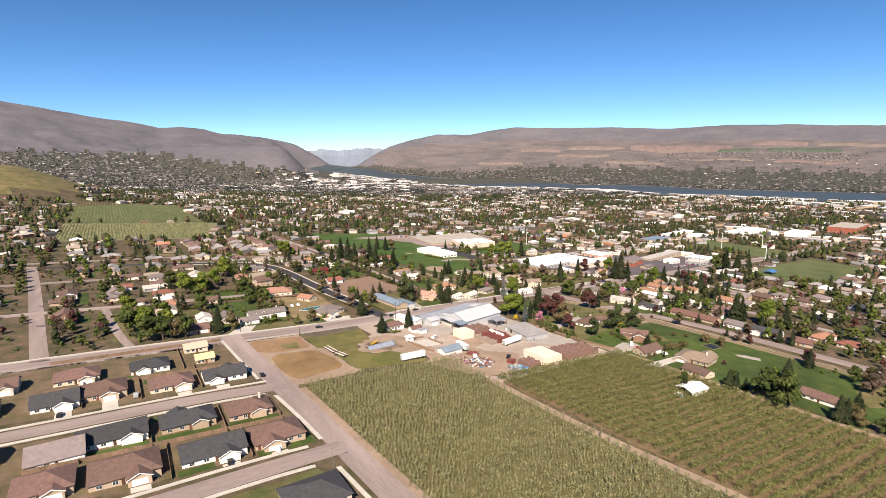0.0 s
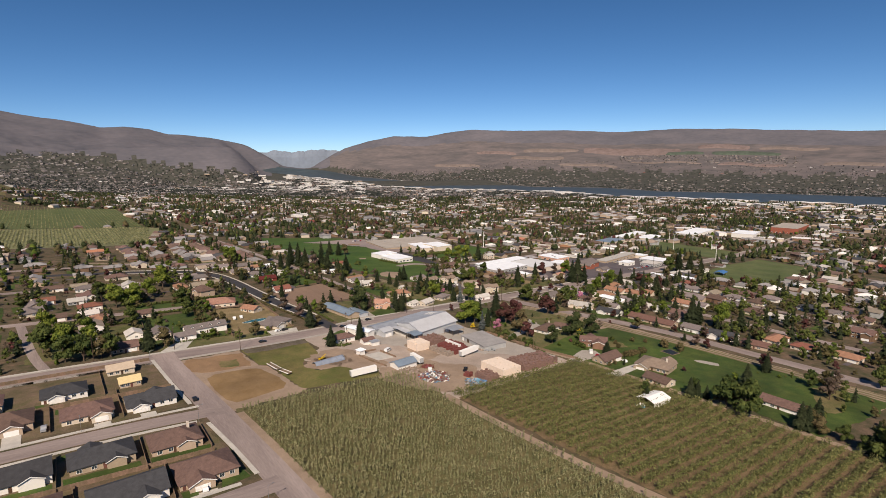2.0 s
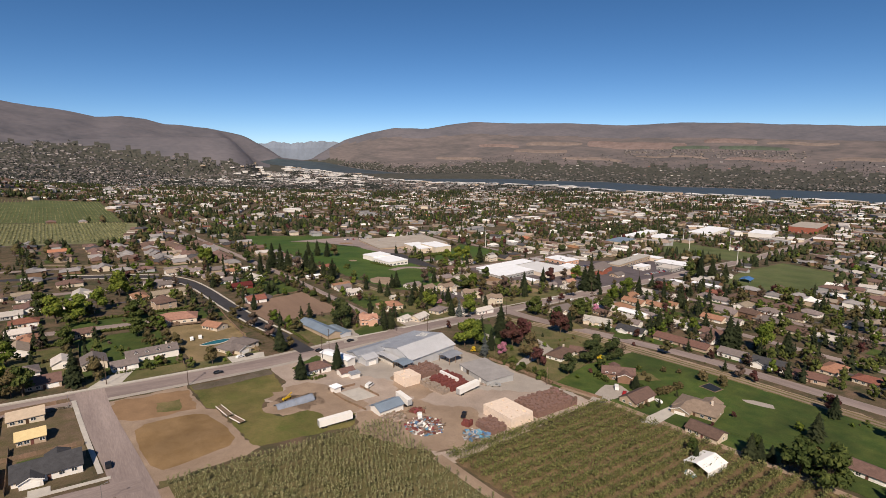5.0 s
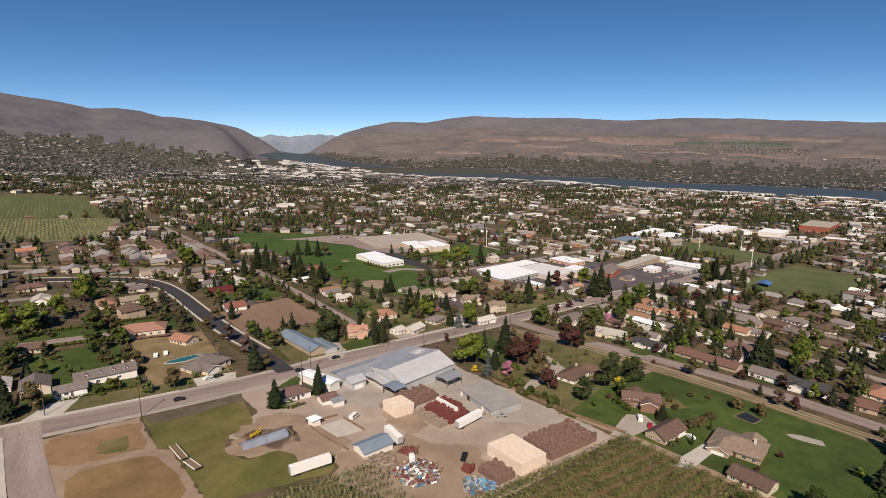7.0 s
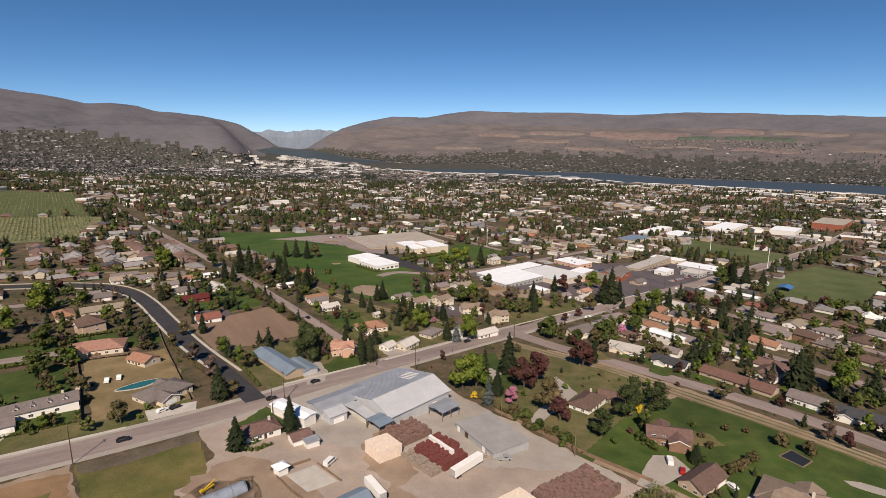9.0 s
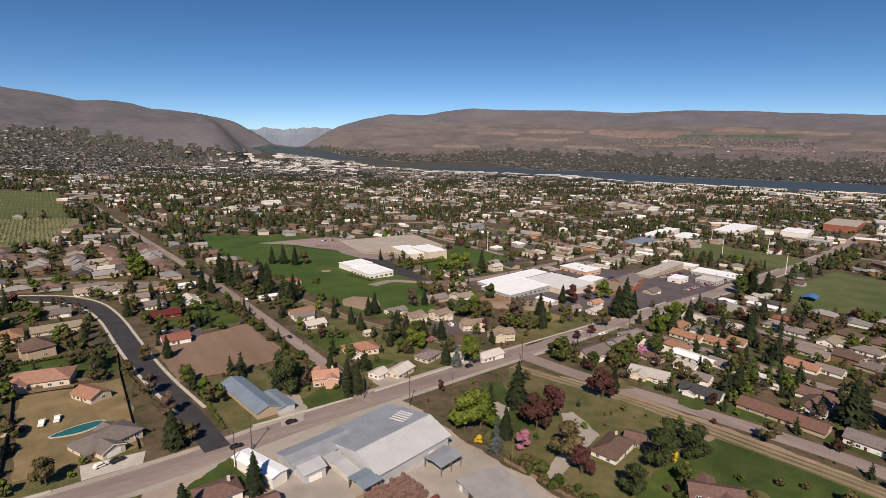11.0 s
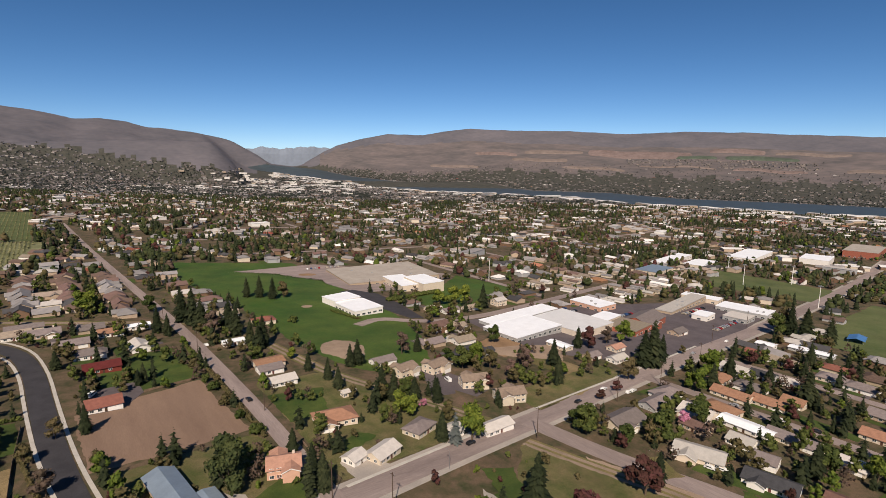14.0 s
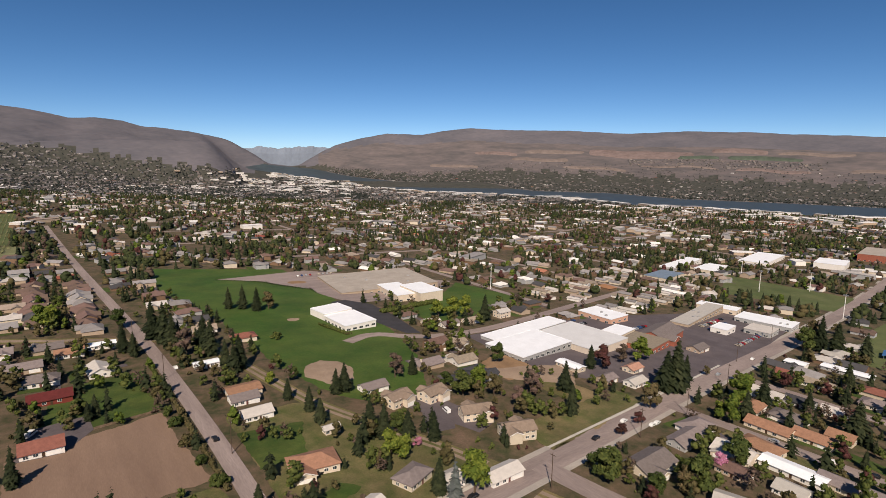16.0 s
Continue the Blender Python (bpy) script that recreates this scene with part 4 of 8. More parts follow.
def far_conifer(rng, x, y, z, h, r, tiers):
    out = []
    for i in range(tiers):
        z0, z1 = z + h * (0.08 + 0.8 * i / tiers), z + h * (0.08 + 0.8 * (i + 1) / tiers) + h * 0.16
        rr = r * (1 - 0.75 * i / tiers)
        n = 6
        ring = [(x + math.cos(6.28 * (j + rng.random() * 0.5) / n) * rr * rng.uniform(0.75, 1.15), y + math.sin(6.28 * (j + rng.random() * 0.5) / n) * rr * rng.uniform(0.75, 1.15), z0 + rng.uniform(-0.3, 0.3)) for j in range(n)]
        out.append((np.array(ring + [(x, y, z1)]), np.array([(j, (j + 1) % n, n) for j in range(n)])))
    return out


def far_house(x, y, z, turn, L, W, h, rise, hip=False, wing=0.0):
    """Walls and a gabled or hipped roof, with or without a front gable, for houses too far off to pick apart."""
    c, s = math.cos(turn), math.sin(turn)
    m = np.array([[c, s, 0], [-s, c, 0], [0, 0, 1]])
    a, b = L / 2, W / 2
    wall = [(-a, -b, -2), (a, -b, -2), (a, b, -2), (-a, b, -2), (-a, -b, h), (a, -b, h), (a, b, h), (-a, b, h)]
    wf = [(0, 1, 5), (0, 5, 4), (1, 2, 6), (1, 6, 5), (2, 3, 7), (2, 7, 6), (3, 0, 4), (3, 4, 7)]
    o, e = 0.55, 0.55 * rise / b if rise else 0.0
    k = max(a - b, 0.4) if hip else a + o
    if not hip:
        wall += [(-a, 0, h + rise), (a, 0, h + rise)]
        wf += [(4, 8, 7), (5, 6, 9)]
    roof = [(-a - o, -b - o, h - e), (a + o, -b - o, h - e), (a + o, b + o, h - e), (-a - o, b + o, h - e), (-k, 0, h + rise), (k, 0, h + rise)]
    rf = [(0, 1, 5), (0, 5, 4), (2, 3, 4), (2, 4, 5)]
    if hip:
        rf += [(1, 2, 5), (3, 0, 4)]
    if wing:
        u, v, g = wing, W * 0.29, rise * 0.72
        n, q = len(wall), len(roof)
        wall += [(u - v, -b - 3, -2), (u + v, -b - 3, -2), (u + v, -b + 1, -2), (u - v, -b + 1, -2), (u - v, -b - 3, h), (u + v, -b - 3, h), (u + v, -b + 1, h), (u - v, -b + 1, h), (u, -b - 3, h + g)]
        wf += [(n, n + 1, n + 5), (n, n + 5, n + 4), (n + 1, n + 2, n + 6), (n + 1, n + 6, n + 5), (n + 3, n, n + 4), (n + 3, n + 4, n + 7), (n + 4, n + 5, n + 8)]
        roof += [(u - v - o, -b - 3 - o, h - e + 0.05), (u, -b - 3 - o, h + g + 0.05), (u + v + o, -b - 3 - o, h - e + 0.05), (u - v - o, -0.3, h - e + 0.05), (u, -0.3, h + g + 0.05), (u + v + o, -0.3, h - e + 0.05)]
        rf += [(q, q + 1, q + 4), (q, q + 4, q + 3), (q + 1, q + 2, q + 5), (q + 1, q + 5, q + 4)]
    return (np.array(wall) @ m + (x, y, z), np.array(wf)), (np.array(roof) @ m + (x, y, z + 0.15), np.array(rf))


# ---- the two orchard blocks ----
def orchard(name, x_left, x_right, y0, y1, row_gap, gap, height, spread, material, label, seed, quads, leaf_size):
    """Trellised rows of small trees along x; x_left and x_right: the block's sides at a given y."""
    r = random.Random(seed)
    forms = []
    for k in range(6):
        sh = Shape()
        for i in range(quads):
            z = height * (0.22 + 0.78 * i / quads)
            leaf_quads(sh, r, (r.gauss(0, spread * 0.3), r.gauss(0, spread * 0.22), z), spread * 0.45 * (1.2 - 0.6 * z / height), 1, leaf_size * (0.75 + 0.5 * r.random()), 0.7)
        sh.tube((0, 0, -0.3), (0, 0, height * 0.8), 0.06, 0.03, 3)
        v = np.array(sh.v)
        f = [q for q in sh.f if len(q) == 3] + [t for q in sh.f if len(q) == 4 for t in ((q[0], q[1], q[2]), (q[0], q[2], q[3]))]
        forms.append((v, np.array(f)))
    chunks = []
    y = y0
    while y < y1:
        x = x_left(y) + r.random()
        while x < x_right(y):
            if r.random() < 0.95:
                v, f = forms[r.randrange(6)]
                a, s = r.random() * 6.28, r.uniform(0.75, 1.2)
                c, n = math.cos(a), math.sin(a)
                px, py = x + r.gauss(0, 0.12), y + r.gauss(0, 0.12)
                chunks.append((v @ np.array([[c, n, 0], [-n, c, 0], [0, 0, 1]]) * (s, s * 0.8, s) + (px, py, -0.06 * px), f))
            x += gap * r.uniform(0.85, 1.15)
        y += row_gap
    joined(name, chunks, material, label, "orchard trees")


orchard("orchard_trees", lambda y: 84.5 - (y - 100) * 0.045 + 1.5, lambda y: 177 - (y - 100) * 0.10 - 2.5 if y < 206 else 165, 62, 250, 4.1, 1.6, 3.7, 0.95, leaf_dwarf, "pale green dwarf fruit trees in close trellised rows", 31, 30, 0.29)
orchard("orchard_trees", lambda y: 177 - (y - 100) * 0.10 + 5, lambda y: 279 - (y - 80) * 0.075 - 4.0, 48, 212, 5.4, 0.95, 3.4, 3.1, leaf_orchard, "green fruit trees in wide trellised rows", 32, 36, 0.35)

# ---- houses, street by street ----
house(-15.3, 304.3, 0, 18.4, 13, "brown", "cream", form="hip", rise=3, wing=(4, 6.5, 2.5))
house(15.8, 305.0, 0, 17.2, 12.5, "charcoal", "white", form="hip", rise=3, wing=(-3, 6, 1.5))
house(40.1, 326.3, 0, 12, 9, "sheath", "cream", garage=False)
house(42.0, 305.4, 0, 9, 8, "yellow", "tan", garage=False)
house(46.9, 277.0, 0, 19.5, 12.5, "charcoal", "white", rise=3, wing=(-4.5, 6.5, 2.5), back=(3, 7, 1.5))
house(23.0, 276.3, 0, 18.4, 13, "brown", "cream", form="hip", rise=3.2, wing=(4.5, 7, 3))
house(-5.1, 280.4, 0, 19.5, 15, "brown", "tan", form="hip", rise=3.4, wing=(3, 7, 3))
house(-21.9, 276.3, 0, 17.2, 14.4, "charcoal", "white", wing=(3, 6.5, 2.5))
house(-1.3, 231.5, 0, 23.0, 14, "charcoal", "white", garage=False, rise=3.2, wing=(6, 7, 1.5))
house(24.9, 231.9, 0, 20, 13, "charcoal", "tan", garage=False, form="hip", rise=3.2, wing=(4, 6, 1.5), back=(-3, 7, 2))
house(48.8, 231.6, 0, 17.5, 14, "brown", "tan", chimney=True, form="hip", rise=3.4, wing=(3, 6, 1.2), garage=False)
house(29.8, 202.4, 0, 22.0, 14, "charcoal", "white", rise=3.3, wing=(4.5, 7, 3))
house(53.5, 203.5, 0, 19, 15, "brown", "tan", form="hip", rise=3.6, wing=(-3, 8, 3))
house(1.8, 202.0, 0, 21, 15.5, "brown", "tan", form="hip", rise=3.6, wing=(4, 7, 3))
house(-18.7, 224.9, 0, 17.2, 15.6, "grey", "white")
house(-20.8, 203.0, 0, 16.5, 14, "brown", "tan", form="hip", rise=3.2, wing=(3, 6, 2))
house(53.5, 156.6, 0, 19.5, 15, "charcoal", "cream", form="hip", rise=3.4, wing=(-4, 7, 2.5))
house(93.8, 380.9, 0, 25, 10, "grey", "white", garage=False, h=3.6, chimney=True)
house(79.5, 370.4, 0, 12, 8, "grey", "white")
house(118.0, 446.0, -14, 25, 14, "salmon", "cream", garage=False, form="hip", rise=3.2, h=3.2, wing=(-7, 8, 3.5))
house(135.5, 418.5, -60, 13, 9, "orange", "cream", garage=False)
house(137.0, 373.0, 24, 20, 13, "grey", "cream", form="hip", rise=3, wing=(-3, 8, 4), back=(4, 7, 2))
house(117.0, 488.0, -75, 15, 12, "brown", "tan", h=5, form="hip", garage=False, rise=4, wing=(3, 6, 2))
house(126.0, 524.0, 0, 24, 10, "tan", "cream", garage=False)
house(121.2, 565.3, 0, 14, 9, "grey", "white")
house(65.0, 439.0, 0, 13, 9, "brown", "cream", garage=False)
house(67.0, 380.3, -90, 13, 11, "grey", "cream", h=3.6, garage=False)
house(53.7, 388.7, -90, 11, 9, "pale", "white")
house(45.8, 363.7, 0, 14, 11, "brown", "tan")
house(29.3, 500.4, 0, 12, 9, "pale", "grey")
house(34.0, 454.1, 0, 12, 9, "pale", "white")
house(15.6, 556.4, 0, 14, 9, "brown", "cream")
house(33.3, 558.8, 0, 12, 8, "tan", "cream")
house(9.6, 510.5, 0, 13, 9, "red", "brown")
house(14.9, 452.9, 0, 13, 9, "brown", "tan")
house(183.1, 527.0, 0, 17, 10, "barn", "red", garage=False)
house(179.6, 475.8, 0, 14, 11, "red", "white")
house(171.7, 575.7, 0, 18, 10, "grey", "tan")
house(193.2, 593.1, 0, 14, 9, "orange", "white")
house(208.7, 601.2, 0, 16, 7, "white", "white", garage=False, rise=0.8)
house(126.5, 557.2, 0, 15, 10, "grey", "tan")
house(149.2, 623.5, 0, 20, 8, "grey", "cream", garage=False)
house(228.8, 383.0, -20, 12, 10, "pink", "pink", h=4.4, garage=False, wing=(2.5, 6, 3), back=(-2, 6, 3), chimney=True)
house(254.6, 376.3, 20, 7.5, 7, "pale", "white", h=2.5)
house(266.0, 374.0, 20, 13, 8.5, "pale", "cream", garage=False)
house(262.8, 411.3, -10, 18, 12, "orange", "cream", wing=(-5, 8, 4), h=3, form="hip", rise=2.8)
house(261.1, 494.3, 0, 16, 11, "orange", "cream", garage=False, rise=1.4)
house(258.4, 484.1, 0, 13, 9, "grey", "white")
house(258.6, 465.2, 0, 13, 9, "pale", "white")
house(254.5, 540.3, 0, 13, 6, "white", "white", garage=False, rise=0.6)
house(281.1, 434.1, 0, 7, 4, "pale", "cream", garage=False)
house(322.0, 445.0, 12, 13, 9, "tan_brown", "cream", h=4.6, wing=(3, 6, 2.5), back=(-2, 6, 2))
house(341.0, 441.0, 12, 13, 9, "tan_brown", "cream", h=4.8, wing=(3, 6, 2.5), back=(-2, 6, 2))
house(346.5, 413.0, -20, 15, 9, "tan_brown", "cream", h=4.8, wing=(3.5, 6, 2.5), back=(-2, 6, 2), garage=False)
house(350.5, 389.0, -20, 15, 9.5, "tan_brown", "cream", h=4.8, wing=(-3.5, 6, 2.5), back=(2, 6, 2), garage=False)
house(321.1, 367.5, 0, 16, 8, "pale", "white")
house(290.5, 383.8, 20, 13, 9, "grey", "cream", h=2.8, garage=False, form="hip")
house(301.6, 374.8, 0, 8, 8, "pale", "white", garage=False)
house(423.2, 557.8, 0, 13, 9, "pale", "cream")
house(432.7, 546.2, 0, 15, 8, "grey", "white")
house(454.7, 546.7, 0, 13, 8, "tan", "cream")
house(491.0, 549.3, 0, 12, 9, "pale", "cream", h=5, garage=False)
house(320.1, 466.1, 0, 14, 9, "grey", "white")
house(444.2, 436.3, -90, 17, 8, "white", "cream", garage=False, rise=0.8)
house(446.2, 410.4, 0, 10, 8, "grey", "tan")
house(476.4, 413.4, 0, 11, 8, "pink", "cream")
house(456.8, 398.5, 0, 13, 8, "pale", "white", garage=False)
house(559.2, 415.1, 0, 14, 10, "grey", "tan")
house(414.0, 344.2, 0, 19, 10, "grey", "grey", garage=False)
house(379.2, 340.6, 0, 20, 13, "grey", "cream", wing=(-4, 7, 3))
house(463.4, 328.3, -90, 20, 10, "orange", "cream", garage=False)
house(469.8, 311.2, -90, 17, 10, "orange", "cream")
house(483.5, 304.5, -90, 11, 10, "orange", "cream")
house(421.4, 325.5, -90, 16, 12, "pale", "cream", wing=(-3, 7, 3))
house(405.3, 318.2, -90, 13, 8, "brown", "tan", garage=False)
house(427.5, 304.7, -90, 24, 9, "white", "white", garage=False, rise=1)
house(409.4, 298.7, -90, 11, 9, "pale", "white")
house(432.5, 286.2, -90, 22, 9, "grey", "cream")
house(590.5, 362.4, -90, 12, 8, "white", "white", rise=0.6, garage=False)
house(603.7, 337.1, -90, 28, 8, "white", "grey", rise=0.6, garage=False)
house(559.1, 356.6, -90, 12, 9, "red", "tan")
house(557.1, 338.4, -90, 16, 9, "tan", "white")
house(514.4, 333.1, -90, 14, 9, "charcoal", "grey")
house(515.8, 316.5, -90, 13, 9, "pale", "white")
house(380.5, 303.5, -72, 20, 12, "pale", "cream", garage=False, wing=(-4, 8, 3), rise=2.2)
house(399.0, 285.0, -80, 10, 9, "grey", "white", h=3.4)
house(383.0, 276.0, -80, 19, 10, "charcoal", "white", garage=False, wing=(-4, 6, 2.5))
house(429.4, 264.6, -90, 15, 10, "pale", "cream")
house(473.9, 263.1, -90, 17, 10, "orange", "cream")
house(480.4, 251.5, -90, 14, 9, "grey", "white")
house(391.0, 242.0, -86, 36, 11, "red_brown", "tan", garage=False, rise=2.2)
house(396.0, 211.0, -86, 15, 11, "grey", "white", h=3.4, garage=True, rise=2.0)
house(397.5, 190.0, -80, 18, 11, "charcoal", "white", h=3.2, garage=False, wing=(-5, 7, 3))
house(396.5, 168.0, -80, 16, 10, "red_brown", "tan", garage=False, form="hip")
house(297.5, 267.0, 12, 17, 10, "brown", "white", garage=False, form="hip", rise=2.6, chimney=True)
house(312.8, 264.0, -65, 13, 8.5, "brown", "tan", garage=False)
house(300.3, 228.0, -52, 17, 10, "brown", "brown", h=4.0, garage=False, wing=(3, 7, 3.5), back=(-2, 6, 3))
house(282.4, 203.8, 0, 16.5, 9, "brown", "tan", rise=2.6)
house(298.2, 181.0, -78, 19, 15, "tan_brown", "tan", chimney=True, form="hip", rise=2.8, wing=(-5, 8, 4), garage=True, back=(4, 8, 3))
house(276.9, 166.0, -90, 14, 9, "brown", "cream", garage=False)
house(300.5, 114.2, -90, 17, 9, "brown", "white")

# ---- trees that stand out ----
tree("green", 92.5, 423.8, 13.5)
tree("lime", 94.3, 363.6, 6.2)
tree("olive", 118.9, 354.0, 10.7)
tree("olive", 140.6, 435.9, 6.8)
tree("conifer", 157.0, 357.0, 16.1)
tree("bare", 157.4, 407.9, 11.9)
tree("bare", 159.8, 383.2, 12.0)
tree("olive", 163.0, 358.0, 9.0)
tree("olive", 151.6, 435.0, 8.6)
tree("conifer", 151.5, 311.2, 14.0)
tree("conifer", 173.2, 314.6, 14.5)
tree("yew", 208.0, 381.0, 20.0)
tree("cypress", 230.3, 362.7, 19.0)
tree("conifer", 236.1, 364.1, 16.2)
tree("conifer", 171.4, 451.8, 13.1)
tree("conifer", 198.8, 499.4, 10.8)
tree("lime", 94.4, 546.6, 18.0)
tree("lime", 257.8, 310.1, 18.4)
tree("lime", 263.9, 308.0, 18.4)
tree("cypress", 271.4, 309.9, 19.6)
tree("plum", 283.4, 295.2, 17.2)
tree("plum", 294.7, 296.5, 17.2)
tree("conifer", 291.0, 313.5, 23.4)
tree("spruce", 257.3, 290.8, 15.2)
tree("conifer", 268.0, 296.9, 13.7)
tree("pink", 268.8, 288.0, 8.6)
tree("olive", 276.2, 271.8, 18.1)
tree("plum", 274.5, 263.7, 11.3)
tree("yew", 279.7, 245.2, 13.5)
for x, y, kind, h in ((299, 201.6, "shrub_olive", 4.2), (303, 201.3, "shrub_olive", 4.6), (308, 201.2, "shrub_olive", 4.0), (313, 201.0, "shrub_olive", 4.4), (317, 200.9, "shrub_olive", 3.8), (291.6, 235.6, "shrub", 3.4), (290.6, 232.6, "shrub", 3.6), (289.8, 229.6, "shrub", 3.3), (289.0, 226.8, "shrub", 3.4), (293.5, 213.0, "conifer", 8.5), (296.5, 211.0, "shrub", 3.0), (310.5, 215.5, "shrub_olive", 3.2), (316, 222, "shrub_olive", 3.0), (322, 229, "shrub", 2.6), (331, 219, "shrub_olive", 3.4), (337, 213, "shrub_olive", 3.0), (306, 168, "plum", 3.0), (287, 168.5, "plum", 2.6), (281, 197.2, "shrub_olive", 2.4), (276, 197.6, "shrub_olive", 2.6), (284.5, 193.2, "cypress", 6.0), (305, 196, "conifer", 4.0), (265, 257, "shrub", 3.4), (262.5, 253, "shrub_olive", 3.2), (263, 247, "shrub", 3.6), (260.5, 258, "shrub_olive", 3.5), (259.5, 263, "shrub", 3.8), (258.7, 268, "shrub_olive", 3.6), (258, 274, "shrub", 3.2)):
    tree(kind, x, y, h)
tree("yew", 302.9, 249.7, 15)
tree("yew", 313.5, 254.7, 15)
tree("yew", 321.5, 247.3, 15)
tree("plum", 334.1, 299.9, 17.2)
tree("conifer", 345.5, 301.1, 13.8)
tree("shrub", 261.5, 271.4, 5.1)
tree("shrub", 261.3, 262.9, 5.1)
tree("shrub", 261.7, 249.4, 5.1)
tree("shrub_olive", 260.9, 277.8, 5.8)
tree("forsythia", 256.6, 300.0, 4.1)
tree("forsythia", 312.9, 250.1, 4.0)
tree("conifer", 295.2, 213.0, 8.0)
tree("lime", 485.1, 352.2, 18.4)
tree("green", 413.1, 321.3, 14.3)
tree("conifer", 406.7, 269.0, 16.3)
tree("green", 414.0, 267.0, 13.7)
tree("lime", 425.6, 253.4, 11.2)
tree("conifer", 411.3, 221.2, 23.6)
tree("conifer", 415.5, 218.7, 21.2)
tree("willow", 425.1, 205.3, 20.2)
tree("conifer", 431.6, 193.9, 19.0)
tree("bare", 362.0, 191.0, 9.8)
tree("plum", 362.8, 184.1, 7.2)
tree("plum", 378.6, 216.5, 6.1)
tree("shrub_olive", 338.0, 200.3, 5.9)
tree("shrub_olive", 340.9, 191.0, 5.8)
tree("plum", 375.8, 267.1, 6.4)
tree("conifer", 272.5, 145.8, 11.8)
tree("conifer", 274.2, 142.8, 10.4)
tree("green", 275.2, 128.8, 17.4)
tree("green", 274.1, 119.4, 18.7)
tree("olive", 277.3, 125.8, 14.8)
tree("conifer", 281.0, 98.7, 14.5)
tree("conifer", 282.5, 96.4, 13.5)
tree("green", 345.6, 117.9, 10.5)
tree("bare", 333.8, 104.5, 12.5)
tree("conifer", 250.5, 156.2, 7.4)
tree("olive", 278.7, 133.8, 8.9)
tree("olive", 282.3, 91.8, 10.0)
tree("conifer", 349.1, 141.2, 12.2)
tree("lime", 52.4, 472.6, 18.4)
tree("lime", 64.2, 474.8, 18.4)
tree("green", 45.6, 505.8, 16.9)
tree("green", 17.4, 356.0, 16.2)
tree("green", 25.9, 353.5, 15.9)
tree("olive", 34.0, 354.0, 13.1)
tree("conifer", 57.7, 355.0, 18.3)
tree("lime", 10.5, 417.0, 16.2)
tree("lime", 30.9, 400.0, 12.9)
tree("green", 19.8, 390.7, 13.8)
tree("green", 56.2, 415.3, 14.1)
tree("lime", 93.0, 533.7, 18.4)
tree("lime", 77.2, 499.2, 17.4)
tree("green", 94.5, 462.4, 14.6)
tree("conifer", 101.4, 580.0, 15.6)
tree("willow", 17.3, 378.4, 16.8)
tree("green", 7.9, 379.0, 17.4)
tree("lime", 29.1, 361.7, 16.5)
tree("green", 38.5, 353.3, 14.3)
tree("olive", 66.0, 358.0, 12.5)
tree("shrub_olive", 95.8, 365.8, 6.0)
tree("shrub", 89.1, 363.7, 5.1)
tree("conifer", 306.5, 472.0, 16.3)
tree("conifer", 301.1, 470.9, 14.5)
tree("conifer", 293.9, 422.3, 18.1)
tree("conifer", 297.9, 417.0, 16.2)
tree("conifer", 308.2, 413.9, 13.7)
tree("green", 304.0, 417.6, 11.4)
tree("lime", 291.9, 401.5, 12.5)
tree("lime", 296.8, 399.5, 11.2)
tree("willow", 305.7, 365.4, 17.7)
tree("spruce", 297.3, 366.5, 15.3)
tree("conifer", 294.5, 372.3, 14.0)
tree("conifer", 316.3, 405.5, 14.1)
tree("bare", 340.0, 475.5, 14.0)
tree("conifer", 351.3, 475.2, 13.3)
tree("green", 357.0, 435.3, 15.7)
tree("lime", 368.6, 437.4, 16.2)
tree("green", 357.5, 450.8, 10.1)
tree("olive", 371.6, 427.1, 14.4)
tree("bare", 372.2, 410.7, 12.8)
tree("bare", 390.3, 418.3, 15.5)
tree("conifer", 412.0, 413.2, 17.3)
tree("conifer", 391.9, 391.8, 15.6)
tree("conifer", 269.9, 529.3, 20.9)
tree("conifer", 264.1, 536.5, 15.8)
tree("conifer", 281.6, 458.9, 12.3)
tree("conifer", 277.6, 476.1, 12.0)
tree("conifer", 281.0, 444.9, 12.6)
tree("conifer", 300.4, 663.2, 17.9)
tree("conifer", 310.1, 658.9, 20.3)
tree("conifer", 318.3, 649.3, 19.3)
tree("olive", 327.9, 650.9, 14.9)
tree("conifer", 469.8, 546.6, 21.1)
tree("lime", 450.3, 565.3, 18.4)
tree("lime", 439.6, 570.3, 16.0)
tree("lime", 462.2, 563.7, 18.2)
tree("plum", 462.3, 426.1, 16.0)
tree("conifer", 455.6, 429.7, 17.0)
tree("lime", 499.4, 424.2, 17.3)
tree("bare", 483.6, 426.5, 13.9)
tree("conifer", 469.7, 381.0, 30.3)
tree("conifer", 464.5, 383.9, 26.3)
tree("conifer", 481.8, 381.9, 18.9)
tree("olive", 434.5, 375.1, 14.2)
tree("lime", 455.4, 344.0, 13.6)
tree("lime", 456.2, 348.7, 10.3)
tree("conifer", 467.0, 341.0, 15.9)
tree("conifer", 491.0, 342.7, 19.3)
tree("conifer", 488.7, 361.2, 7.2)
tree("green", 355.1, 343.6, 15.0)
tree("green", 355.2, 348.2, 11.9)
tree("green", 362.6, 327.6, 10.8)
tree("green", 378.5, 320.3, 15.8)
tree("olive", 374.9, 323.3, 11.0)
tree("pink", 403.9, 323.4, 7.6)
tree("conifer", 647.6, 367.3, 27.7)
tree("conifer", 660.8, 360.5, 24.8)
tree("green", 634.5, 374.1, 20.7)
tree("olive", 653.3, 374.8, 22.1)
tree("conifer", 647.8, 339.4, 22.1)
